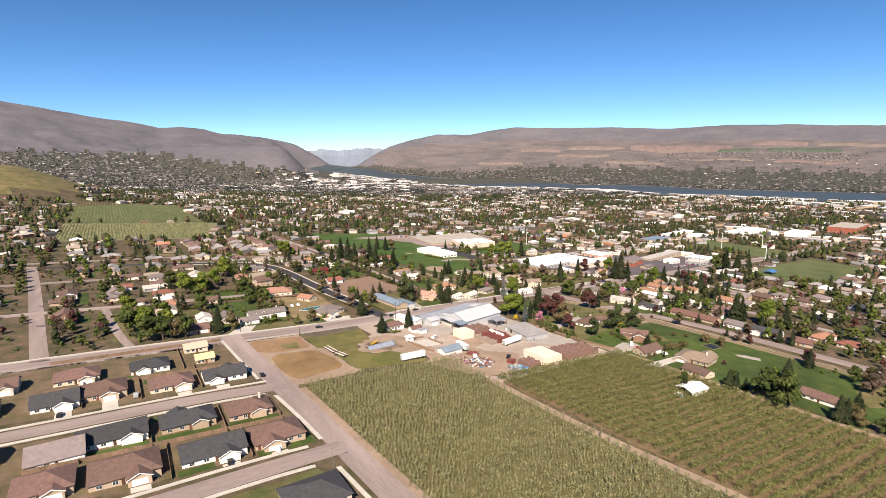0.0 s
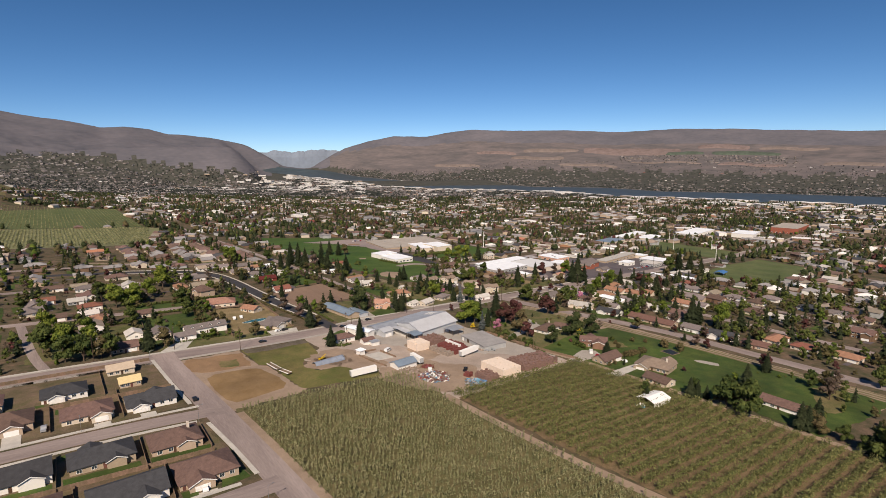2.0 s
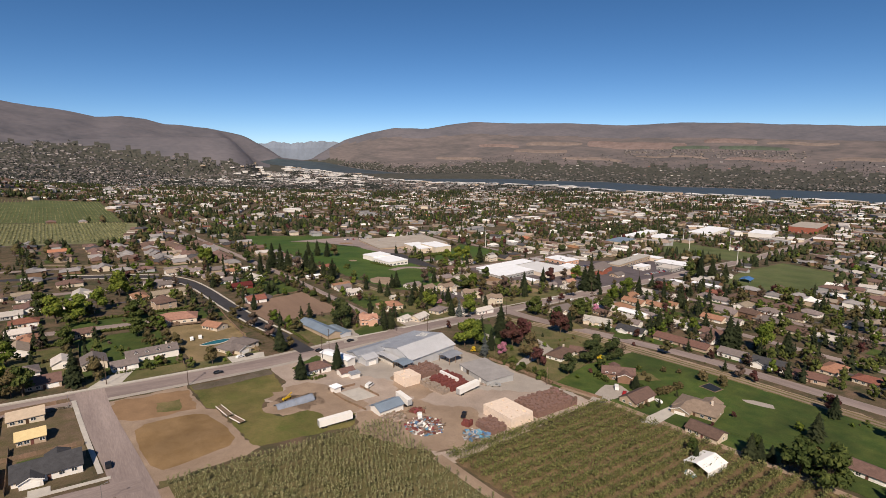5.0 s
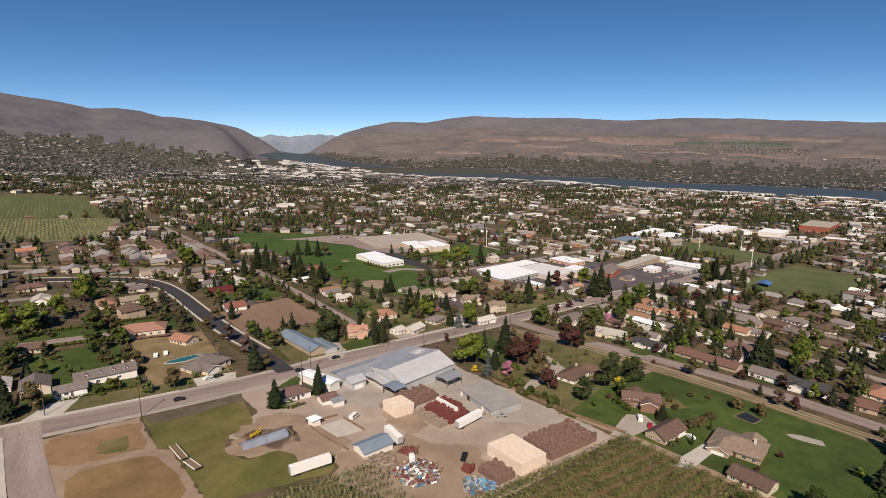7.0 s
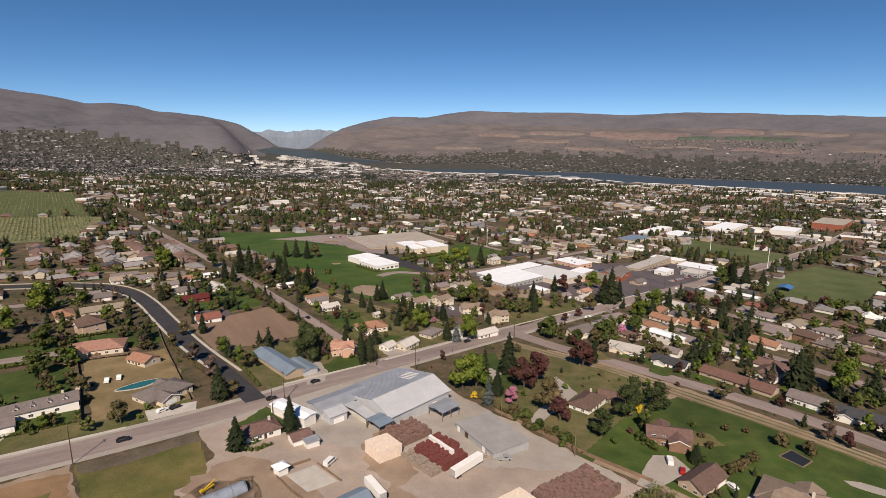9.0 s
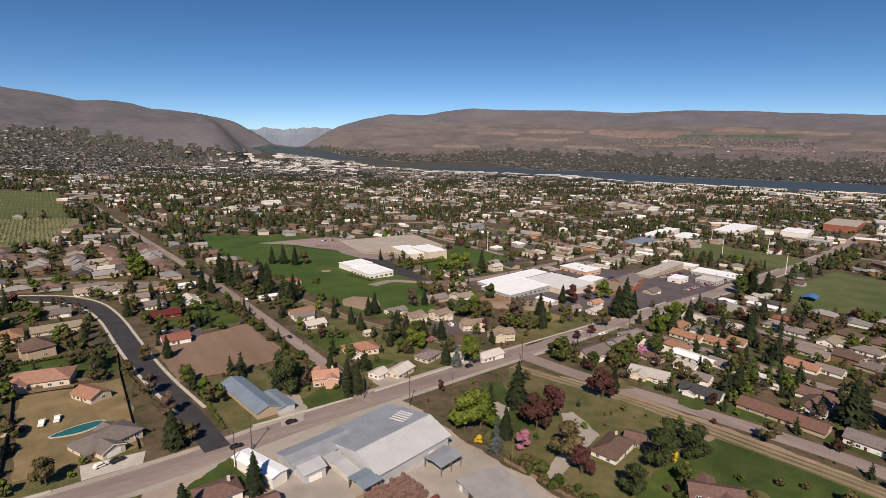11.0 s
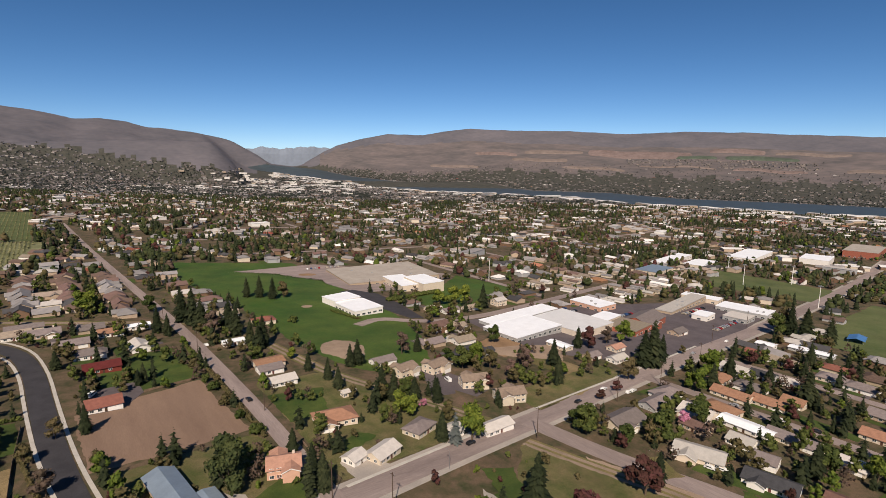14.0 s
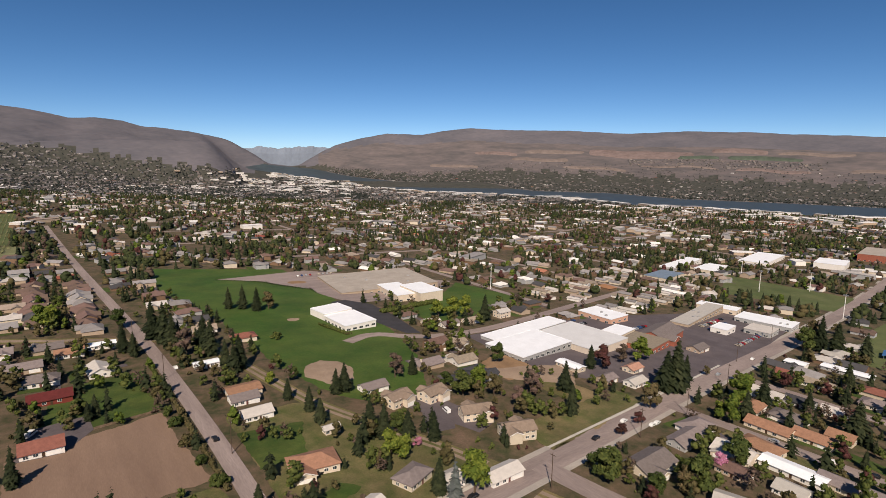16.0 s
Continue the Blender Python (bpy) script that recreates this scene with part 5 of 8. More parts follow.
tree("conifer", 568.6, 325.8, 14.6)
tree("conifer", 544.0, 325.5, 8.9)
tree("conifer", 489.3, 300.4, 22.5)
tree("conifer", 505.8, 326.2, 12.9)
tree("conifer", 460.0, 289.2, 9.1)
tree("green", 410.7, 467.4, 12.8)
tree("pink", 307.0, 404.2, 4.9)
tree("plum", 533.2, 347.5, 12.0)
tree("plum", 412.1, 367.1, 7.0)
tree("lime", 277.0, 498.8, 7.6)
tree("green", 289.6, 499.2, 8.5)
tree("shrub", 306.5, 572.3, 5.1)
tree("plum", 394.2, 364.3, 6.7)
tree("olive", 512.3, 384.7, 7.2)
tree("conifer", 219.1, 586.1, 18.1)
tree("conifer", 223.6, 577.2, 15.4)
tree("conifer", 237.7, 606.0, 26.7)
tree("conifer", 242.9, 595.8, 25.2)
tree("conifer", 244.9, 580.2, 22.9)
tree("bare", 248.9, 564.5, 17.4)
tree("conifer", 260.8, 572.4, 23.9)
tree("conifer", 261.6, 558.1, 23.2)
tree("conifer", 265.6, 524.8, 17.1)
tree("lime", 181.8, 656.6, 18.4)
tree("lime", 186.9, 657.6, 18.4)
tree("conifer", 196.0, 495.8, 9.8)
tree("conifer", 207.6, 386.4, 17.9)
tree("conifer", 236.4, 393.7, 12.5)
tree("conifer", 236.3, 374.3, 15.0)
tree("conifer", 163.4, 538.8, 12.4)
tree("olive", 161.0, 452.3, 9.9)
tree("olive", 172.6, 418.5, 7.9)
tree("shrub", 229.6, 416.3, 5.1)
tree("shrub", 227.9, 434.3, 5.1)
tree("shrub_olive", 226.4, 451.1, 6.0)
tree("shrub", 226.6, 472.4, 5.1)
tree("shrub", 225.5, 484.9, 5.1)
tree("shrub_olive", 225.3, 509.6, 6.0)
tree("green", 221.8, 641.3, 14.6)
tree("olive", 200.1, 598.3, 9.2)
tree("green", 278.0, 147.3, 8.7)
tree("conifer", 278.0, 140.1, 7.9)
tree("olive", 282.0, 122.4, 8.5)
tree("conifer", 315.0, 137.1, 14.4)
tree("conifer", 291.0, 95.5, 14.9)
tree("olive", 287.3, 97.7, 10.2)
tree("green", 284.7, 83.6, 8.6)
tree("olive", 351.1, 112.0, 11.5)
tree("bare", 362.6, 110.3, 9.0)
tree("conifer", 278.9, 70.6, 16.5)
tree("green", 278.3, 66.4, 15.8)
tree("conifer", 278.2, 63.1, 17.8)
tree("green", 280.1, 74.0, 8.8)
tree("plum", 353.0, 143.2, 10.7)
tree("green", 255.4, 160.7, 7.1)
tree("green", 379.9, 95.1, 13.2)
# ---- dormers, decks and other house details ----
def dormers(x, y, turn, L, W, h, rise, count, roof, wall):
    """A row of small gabled dormers on the front slope of a house."""
    t = thing("dormer_row", at(x, y, turn), "row of small white gabled dormers on a roof", "dormers")
    for i in range(count):
        k = (i + 0.5) / count * L * 0.86 - L * 0.43
        y0 = -W * 0.36
        z = h + rise * 0.28
        w = Shape().box(k - 0.9, y0, z - 0.4, k + 0.9, y0 + 2.6, z + 0.9)
        w.add([(k - 0.9, y0, z + 0.9), (k + 0.9, y0, z + 0.9), (k, y0, z + 1.5)], [(0, 1, 2)])
        d = part("dormer", w, siding[wall], t)
        r = Shape()
        roof_gable(r, y0 - 0.3, y0 + 3.0, 0.9, z + 0.9, 0.6, 0.25, 0.12, cx=k, along_y=True)
        part("roof", r, shingle[roof], d)
        part("pane", Shape().box(k - 0.45, y0 - 0.04, z - 0.1, k + 0.45, y0 - 0.005, z + 0.75), glass, d)


dormers(93.8, 380.9, 0, 25, 10, 3.6, 2.2, 4, "grey", "white")


def deck(x, y, turn, L, W, h):
    t = thing("timber_deck", at(x, y, turn), "red-brown timber deck with a rail beside the house", "deck")
    for i in range(int(W / 0.28)):
        part("plank", Shape().box(-L / 2, -W / 2 + i * 0.28, h, L / 2, -W / 2 + i * 0.28 + 0.25, h + 0.05), timber, t)
    for i in range(5):
        part("post", Shape().box(-L / 2 + i * (L - 0.12) / 4, -W / 2, -1.2, -L / 2 + i * (L - 0.12) / 4 + 0.12, -W / 2 + 0.12, h + 1.0), timber, t)
    part("rail", Shape().box(-L / 2, -W / 2, h + 0.95, L / 2, -W / 2 + 0.1, h + 1.05), timber, t)


deck(106.0, 433.5, 0, 9, 6, 0.9)
deck(121.5, 435.0, -14, 18, 3.5, 0.9)


def blue_tarp_sheet():
    m = pose(265.0, 408.0, gz(265.0, 408.0) + 4.5, 24, 0, -10)
    sh = Shape().box(-2.4, -1.5, 0, 2.4, 1.5, 0.06, m)
    solid("roof_tarpaulin", sh, mat("blue_tarpaulin", (0.03, 0.22, 0.62), 0.5, 0.15, 1, bump=0.03), "bright blue tarpaulin laid on a clay roof", "tarpaulin")


blue_tarp_sheet()
# ---- packing plant ----
bin_tan = mat("new_wooden_bins", (0.70, 0.58, 0.48), 0.85, 0.1, 1.2, bump=0.01, island=0.07)
bin_brown = mat("weathered_brown_bins", (0.185, 0.115, 0.094), 0.9, 0.25, 1.0, bump=0.02, island=0.3)
bin_red = mat("faded_red_bins", (0.15, 0.048, 0.040), 0.85, 0.25, 1.0, bump=0.02, island=0.35)
bin_grey = mat("silvered_bins", (0.26, 0.21, 0.17), 0.9, 0.25, 1.0, bump=0.02, island=0.3)


bin_white = mat("white_bins", (0.74, 0.72, 0.70), 0.7, 0.06, 1.0, bump=0.01)
bin_form = {}


def bins(x0, y0, nx, ny, nz, turn, material, label, uneven=0, seed=1, tilt=0.0):
    """A block of stacked fruit bins, each with its slatted sides and a gap to its neighbours."""
    r = random.Random(seed)
    w, h = 1.22, 0.76
    m = Matrix.Rotation(radians(turn), 4, "Z")
    if material not in bin_form:
        edge = [(0, 0), (w, 0), (w, h * 0.44), (w - 0.04, h * 0.46), (w - 0.04, h * 0.5), (w, h * 0.52), (w, h), (0, h), (0, h * 0.52), (0.04, h * 0.5), (0.04, h * 0.46), (0, h * 0.44)]
        bin_form[material] = Shape().prism(edge, 0, w).mesh("bin", material)
    t = thing("bin_stack", at(x0, y0), label, "bin stack", "stacked fruit bins")
    rest, made = Shape(), 0
    for i in range(nx):
        for j in range(ny):
            top = nz - (r.randrange(uneven + 1) if uneven else (1 if r.random() < 0.06 else 0))
            zc = -0.06 * ((m @ Vector((i * 1.26, j * 1.26, 0))).x)
            for k in range(top):
                shown = i == 0 or j == 0 or k >= top - 1
                if not (shown or i == nx - 1 or j == ny - 1 or k >= top - 1 - uneven):
                    continue
                p = m @ Vector((i * 1.26 + r.gauss(0, 0.03), j * 1.26 + r.gauss(0, 0.03), 0))
                z = zc + k * (h + 0.03) + 0.05
                if shown and made < 290:
                    b = part("bin", bin_form[material], None, t)
                    b.matrix_local = Matrix.Translation((p.x, p.y, z)) @ m
                    made += 1
                else:
                    rest.box(0, 0, 0, w, w, h, Matrix.Translation((p.x, p.y, z)) @ m)
    if rest.v:
        tagged(part("stack_core", rest, material, t), kind="stuff")
    claim(x0, y0, 4)


bins(191.5, 275.5, 8, 8, 6, 4, bin_tan, "block of new pale wooden fruit bins in the yard", 0, 1)
bins(203.5, 280.5, 13, 10, 4, 8, bin_brown, "uneven stacks of weathered brown fruit bins", 2, 2)
bins(208.5, 259.0, 10, 13, 4, 9, bin_red, "long stacks of faded red fruit bins", 1, 3)
bins(202.5, 258.5, 4, 13, 3, 9, bin_grey, "stacks of silvered wooden fruit bins", 1, 4)
bins(218.0, 268.0, 4, 9, 3, 9, bin_red, "short stacks of faded red fruit bins", 1, 14)
bins(215.2, 263.5, 1, 11, 5, 4, bin_white, "single row of white plastic fruit bins", 0, 15)
bins(224.5, 216.0, 22, 12, 5, 1, bin_brown, "large block of brown fruit bins beside the orchard", 1, 5)
bins(207.0, 215.0, 11, 14, 6, 2, bin_tan, "large block of new pale wooden fruit bins", 0, 6)
bins(196.0, 215.0, 7, 8, 4, 3, bin_brown, "weathered brown fruit bins stacked four high", 1, 7)
bins(192.0, 225.5, 3, 3, 3, 20, bin_red, "a few faded red fruit bins", 1, 8)


def plant():
    """The long metal packing shed with its canopies, docks and flat annex."""
    t = thing("packing_shed", pose(208.3, 296.2, gz(225, 305), 0, 0, 9), "large metal-clad packing shed with a pale ribbed roof", "packing shed")
    for k in range(6):
        claim(212 + k * 6, 305, 9)
        claim(212 + k * 6, 322, 9)
    part("wall", Shape().prism([(0, -1.8), (35.5, -1.8), (35.5, 5.0), (11, 9.6), (0, 5.6)], 0, 34.5, swap=True), siding["metal"], t, "pale corrugated metal wall")
    def ribbed(y0, z0, y1, z1):
        """One corrugated sheet slope between two edges."""
        sh, xs = Shape(), []
        for k in range(36):
            x = -0.6 + k
            xs += [(x, 0.0), (x + 0.8, 0.0), (x + 0.84, 0.09), (x + 0.96, 0.09)]
        xs.append((35.4, 0.0))
        n = len(xs)
        vs = [(x, y0, z0 + r) for x, r in xs] + [(x, y1, z1 + r) for x, r in xs] + [(x, y0, z0 - 0.25) for x, r in xs] + [(x, y1, z1 - 0.25) for x, r in xs]
        fs = []
        for i in range(n - 1):
            fs += [(i, i + 1, n + i + 1, n + i), (2 * n + i, 3 * n + i, 3 * n + i + 1, 2 * n + i + 1), (i, 2 * n + i, 2 * n + i + 1, i + 1), (n + i, n + i + 1, 3 * n + i + 1, 3 * n + i)]
        fs += [(0, n, 3 * n, 2 * n), (n - 1, 3 * n - 1, 4 * n - 1, 2 * n - 1)]
        return sh.add(vs, fs)

    lower, upper = ribbed(-0.7, 5.7, 11.0, 9.95), ribbed(11.002, 9.95, 36.2, 5.2)
    part("roof", lower, shingle["metal_pale"], t, "pale sheet metal roof slope")
    part("roof", upper, shingle["metal"], t, "grey sheet metal roof slope")
    for k in range(5):
        a = 24.5 + k * 1.7
        sky_light = Shape().prism([(15 + k * 0.5, 9.32 - k * 0.09), (15 + k * 0.5, 9.40 - k * 0.09), (23 + k * 0.5, 7.88 - k * 0.09), (23 + k * 0.5, 7.80 - k * 0.09)], a, a + 0.7, swap=True)
        part("skylight", sky_light, trim_white, t, "translucent white roof panel")
    part("door", Shape().box(24, -0.08, -0.6, 27, 0.02, 3.2), trim_white, t)

    def canopy(x0, y0, L, W, h, turn, material, label, name="canopy"):
        c = thing(name, pose(x0, y0, gz(x0, y0), 0, 0, turn), label, "canopy", "plant canopies")
        r = Shape().prism([(-0.3, h), (-0.3, h + 0.2), (W / 2, h + 0.9), (W + 0.3, h + 0.2), (W + 0.3, h), (W / 2, h + 0.7)], -0.3, L + 0.3, swap=True)
        part("roof", r, material, c)
        for i in range(3):
            for j in (0, 1):
                part("post", Shape().box(i * (L - 0.25) / 2, j * (W - 0.25), -1.2, i * (L - 0.25) / 2 + 0.25, j * (W - 0.25) + 0.25, h + 0.05), timber, c)

    canopy(229.8, 289.2, 10.5, 8.5, 4.0, 9, shingle["metal"], "open-sided grey metal canopy on timber posts")
    canopy(201.2, 292.6, 7.2, 8.5, 4.0, 9, shingle["bluemetal"], "open-sided blue-grey metal canopy on timber posts")
    canopy(200.5, 302.0, 4.6, 17.0, 3.8, 9, shingle["metal_pale"], "long narrow pale canopy over the loading dock")
    d = thing("loading_dock", pose(201.5, 303.0, gz(202, 310), 0, 0, 9), "raised concrete loading dock under the canopy", "dock")
    part("platform", Shape().box(0, 0, -1.0, 3.2, 15, 1.1), concrete, d)
    house(199, 324.0, 6, 25, 12, "metal", "metal", h=4.2, form="gable", rise=1.4, garage=False, name="packing_annex")
    house(192, 315.5, 6, 8, 9, "metal_pale", "metal", h=3.8, form="gable", rise=1.2, garage=True, name="packing_annex")
    a = thing("cold_store", pose(228.8, 255.6, gz(237, 268), 0, 0, -5), "low flat-roofed grey cold store with metal walls", "cold store")
    for q in ((234, 266), (242, 266), (236, 279), (243, 279)):
        claim(*q, 9)
    part("wall", Shape().box(0, 0, -2, 17, 26, 3.2), siding["grey"], a)
    part("roof", Shape().box(-0.4, -0.4, 3.21, 17.4, 26.4, 3.5), mat("grey_roll_roofing", (0.30, 0.285, 0.28), 0.8, 0.15, 5, fine=0.6), a)
    part("door", Shape().box(-0.1, 17, 0, 0.02, 19.2, 2.9), timber_dark, a, "dark sliding door")
    for k in (5.5, 23.0):
        part("door", Shape().box(-0.09, k, 0, 0.02, k + 1.8, 2.6), trim_white, a, "white cold-room door")


plant()


def semi_trailer(x, y, turn, L=14.8):
    t = thing("semi_trailer", at(x, y, turn, 0.1), "white box semi-trailer standing on its legs", "trailer", "semi-trailers")
    body = Shape().box(-L / 2, -1.28, 1.15, L / 2, 1.28, 4.0)
    part("box", body, trim_white, t)
    part("underframe", Shape().box(-L / 2 + 0.3, -0.5, 0.85, L / 2 - 0.3, 0.5, 1.14), steel, t)
    part("door", Shape().box(-L / 2 - 0.05, -1.2, 1.2, -L / 2 - 0.005, -0.02, 3.9).box(-L / 2 - 0.05, 0.02, 1.2, -L / 2 - 0.005, 1.2, 3.9), siding["grey"], t)
    for k in (0, 1.25):
        for s in (-1, 1):
            part("wheel", Shape().tube((-L / 2 + 1.6 + k, s * 0.85, 0.5), (-L / 2 + 1.6 + k, s * 1.25, 0.5), 0.5, 0.5, 12), rubber, t)
    for s in (-1, 1):
        part("leg", Shape().box(L / 2 - 3.0, s * 0.8 - 0.08, -0.1, L / 2 - 2.8, s * 0.8 + 0.08, 1.15), steel, t)
    for q in (-5, 0, 5):
        claim(x + q * math.cos(radians(turn)), y + q * math.sin(radians(turn)), 3)


semi_trailer(145.2, 257.6, -4)
semi_trailer(215.8, 255.4, 9)
semi_trailer(181.3, 260.5, 88, 11.0)


def flatbed(x, y, turn, L):
    t = thing("flatbed_trailer", at(x, y, turn, 0.05), "long rusty flatbed trailer parked on the grass", "trailer", "flatbed trailers")
    part("deck", Shape().box(-L / 2, -1.2, 0.9, L / 2, 1.2, 1.05), timber, t)
    rails = Shape()
    for s in (-1, 1):
        rails.box(-L / 2, s * 1.2 - 0.06, 0.85, L / 2, s * 1.2 + 0.06, 1.3)
    part("rail", rails, trim_white, t)
    for k in (-1, 1):
        for s in (-1, 1):
            part("wheel", Shape().tube((k * L * 0.36, s * 0.8, 0.45), (k * L * 0.36, s * 1.15, 0.45), 0.45, 0.45, 10), rubber, t)


flatbed(108.9, 292.5, 98, 12)
flatbed(111.3, 281.5, 106, 8)

# small buildings of the yard
house(170.8, 258.2, 3, 12.5, 8, "bluemetal", "white", h=2.8, rise=1.6, garage=False, name="tool_shed")
house(173.5, 305.5, 0, 7.5, 6, "brown", "white", h=2.6, garage=False, name="office_hut")
house(175.8, 300.0, 0, 5, 3.5, "metal", "white", h=2.4, form="flat", garage=False, name="office_hut")
house(162.5, 318.5, 0, 13, 9.5, "brown", "white", garage=False, form="hip", chimney=True)
house(178.0, 324.5, -71, 21, 6, "white", "white", h=4.2, rise=0.5, garage=False, name="cold_room")
house(159.8, 288.5, 10, 3.6, 3.6, "white", "white", h=2.8, form="hip", rise=1.2, garage=False, name="pump_house")
sheet("concrete_pad", [(160.8, 285.9), (163.3, 273.6), (174.1, 274.0), (171.5, 287.0)], concrete, "bare concrete slab of a former building", up=0.2)


def arched_hut():
    t = thing("hoop_hut", at(138, 285.8, 4), "low arched hut under a grey-blue tarpaulin", "hut")
    pts = [(2.6 * math.cos(math.pi * i / 10), 2.3 * math.sin(math.pi * i / 10) - 0.2) for i in range(11)]
    inner = [(2.45 * math.cos(math.pi * i / 10), 2.15 * math.sin(math.pi * i / 10) - 0.2) for i in range(10, -1, -1)]
    part("cover", Shape().prism(pts + inner, -9, 9, swap=True), mat("grey_tarpaulin", (0.22, 0.25, 0.31), 0.6, 0.2, 2, bump=0.05), t)
    for x in (-9, -4.5, 0, 4.5, 9):
        arc = [(2.7 * math.cos(math.pi * i / 10), 2.4 * math.sin(math.pi * i / 10) - 0.2) for i in range(11)] + [(2.6 * math.cos(math.pi * i / 10), 2.3 * math.sin(math.pi * i / 10) - 0.2) for i in range(10, -1, -1)]
        part("hoop", Shape().prism(arc, x - 0.08, x + 0.08, swap=True), steel, t)
    part("end_wall", Shape().prism(pts, 8.7, 8.85, swap=True), timber_dark, t)
    for k in (-6, 0, 6):
        claim(138 + k, 285.8, 4)
    y = thing("farm_machine", at(136.5, 291.4, 25), "yellow conveyor machine beside the hut", "machine")
    ym = mat("yellow_paint", (0.55, 0.36, 0.02), 0.5, 0.15, 1)
    part("frame", Shape().box(-2.5, -0.4, 0.7, 2.5, 0.4, 1.1).box(-2.5, -0.5, 1.1, -1.5, 0.5, 1.6), ym, y)
    part("boom", Shape().tube((-1, 0, 1.2), (3.2, 0, 2.4), 0.25, 0.2, 6), ym, y)
    for sx in (-1, 1):
        for sy in (-1, 1):
            part("wheel", Shape().tube((sx * 1.7, sy * 0.5, 0.4), (sx * 1.7, sy * 0.8, 0.4), 0.4, 0.4, 10), rubber, y)


arched_hut()


def scrap(x, y, radius, count, height, label, materials, seed):
    """A heap of planks, crates and sheets lying at all angles."""
    r = random.Random(seed)
    t = thing("scrap_pile", at(x, y), label, "scrap pile", "scrap piles")
    claim(x, y, radius)
    for name, m, kind in materials:
        sh = Shape()
        for _ in range(count // len(materials)):
            a, d = r.random() * 6.28, radius * math.sqrt(r.random())
            z = height * (1 - d / radius) * r.random()
            m4 = pose(math.cos(a) * d, math.sin(a) * d, z + 0.2 - 0.06 * math.cos(a) * d, r.gauss(0, 18), r.gauss(0, 18), r.random() * 360)
            if kind == "plank":
                l = r.uniform(1.0, 3.0)
                sh.box(-l, -0.15, -0.08, l, 0.15, 0.08, m4)
            elif kind == "sheet":
                l, w = r.uniform(0.6, 1.5), r.uniform(0.5, 1.0)
                sh.box(-l, -w, -0.04, l, w, 0.04, m4)
            else:
                l = r.uniform(0.4, 0.9)
                sh.box(-l, -l * 0.8, -0.35, l, l * 0.8, 0.5, m4)
        tagged(part(name, sh, m, t), kind="stuff")


blue_tarp = mat("blue_plastic", (0.10, 0.22, 0.36), 0.5, 0.25, 1, island=0.4)
grey_scrap = mat("grey_scrap", (0.33, 0.32, 0.31), 0.7, 0.3, 1, island=0.5)
scrap(176.5, 236.5, 8.0, 330, 2.2, "sprawling heap of timber, crates and white scrap", [("loose_timber", timber, "plank"), ("loose_crating", bin_brown, "crate"), ("loose_sheeting", grey_scrap, "sheet"), ("plastic_scrap", blue_tarp, "sheet"), ("red_scrap", bin_red, "crate"), ("more_timber", timber, "plank"), ("white_scrap", trim_white, "sheet")], 1)
scrap(169.5, 250.0, 5.5, 130, 1.0, "low heap of old planks beside the tool shed", [("loose_timber", timber, "plank"), ("loose_crating", bin_grey, "crate")], 2)
scrap(181.5, 250.5, 3.5, 50, 1.2, "small heap of red and brown crates", [("loose_crating", bin_red, "crate"), ("loose_timber", timber, "plank")], 3)
scrap(190.0, 218.0, 5.5, 150, 1.8, "heap of blue plastic and grey scrap", [("plastic_scrap", blue_tarp, "sheet"), ("loose_sheeting", grey_scrap, "sheet"), ("loose_timber", timber, "plank")], 4)
scrap(230.0, 258.0, 2.5, 26, 0.7, "loose pallets and drums at the cold store", [("loose_crating", bin_grey, "crate"), ("loose_sheeting", grey_scrap, "sheet")], 5)


def orchard_tent():
    t = thing("white_shelter", at(250.5, 152.5, -4), "white canvas-roofed shelter at the orchard's edge", "shelter")
    part("roof", Shape().prism([(-5.2, 2.6), (-5.2, 2.75), (0, 4.2), (5.2, 2.75), (5.2, 2.6), (0, 4.05)], -6.5, 6.5, swap=True), mat("white_canvas", (0.80, 0.79, 0.78), 0.7, 0.06, 2, bump=0.03), t)
    part("wall", Shape().box(-6.2, -4.9, -0.8, 6.2, -4.8, 2.6).box(-6.2, 4.8, -0.8, 6.2, 4.9, 2.6).box(6.1, -4.8, -0.8, 6.2, 4.8, 2.6), trim_white, t)
    for sx in (-6, 0, 6):
        for sy in (-4.7, 4.7):
            part("post", Shape().box(sx - 0.08, sy - 0.08, -0.8, sx + 0.08, sy + 0.08, 2.7), steel, t)
    scrap(240.8, 153.5, 1.8, 16, 0.6, "white plastic crates beside the shelter", [("loose_crating", trim_white, "crate"), ("plastic_scrap", blue_tarp, "sheet")], 9)


orchard_tent()
for x, y, turn, paint, form in ((197, 235, 40, "black", "pickup"), (176.5, 285.2, 30, "white", "van"), (232.5, 253.5, -30, "silver", "pickup"), (179.6, 244.7, 60, "white", "pickup")):
    car(x, y, turn, paint, form)

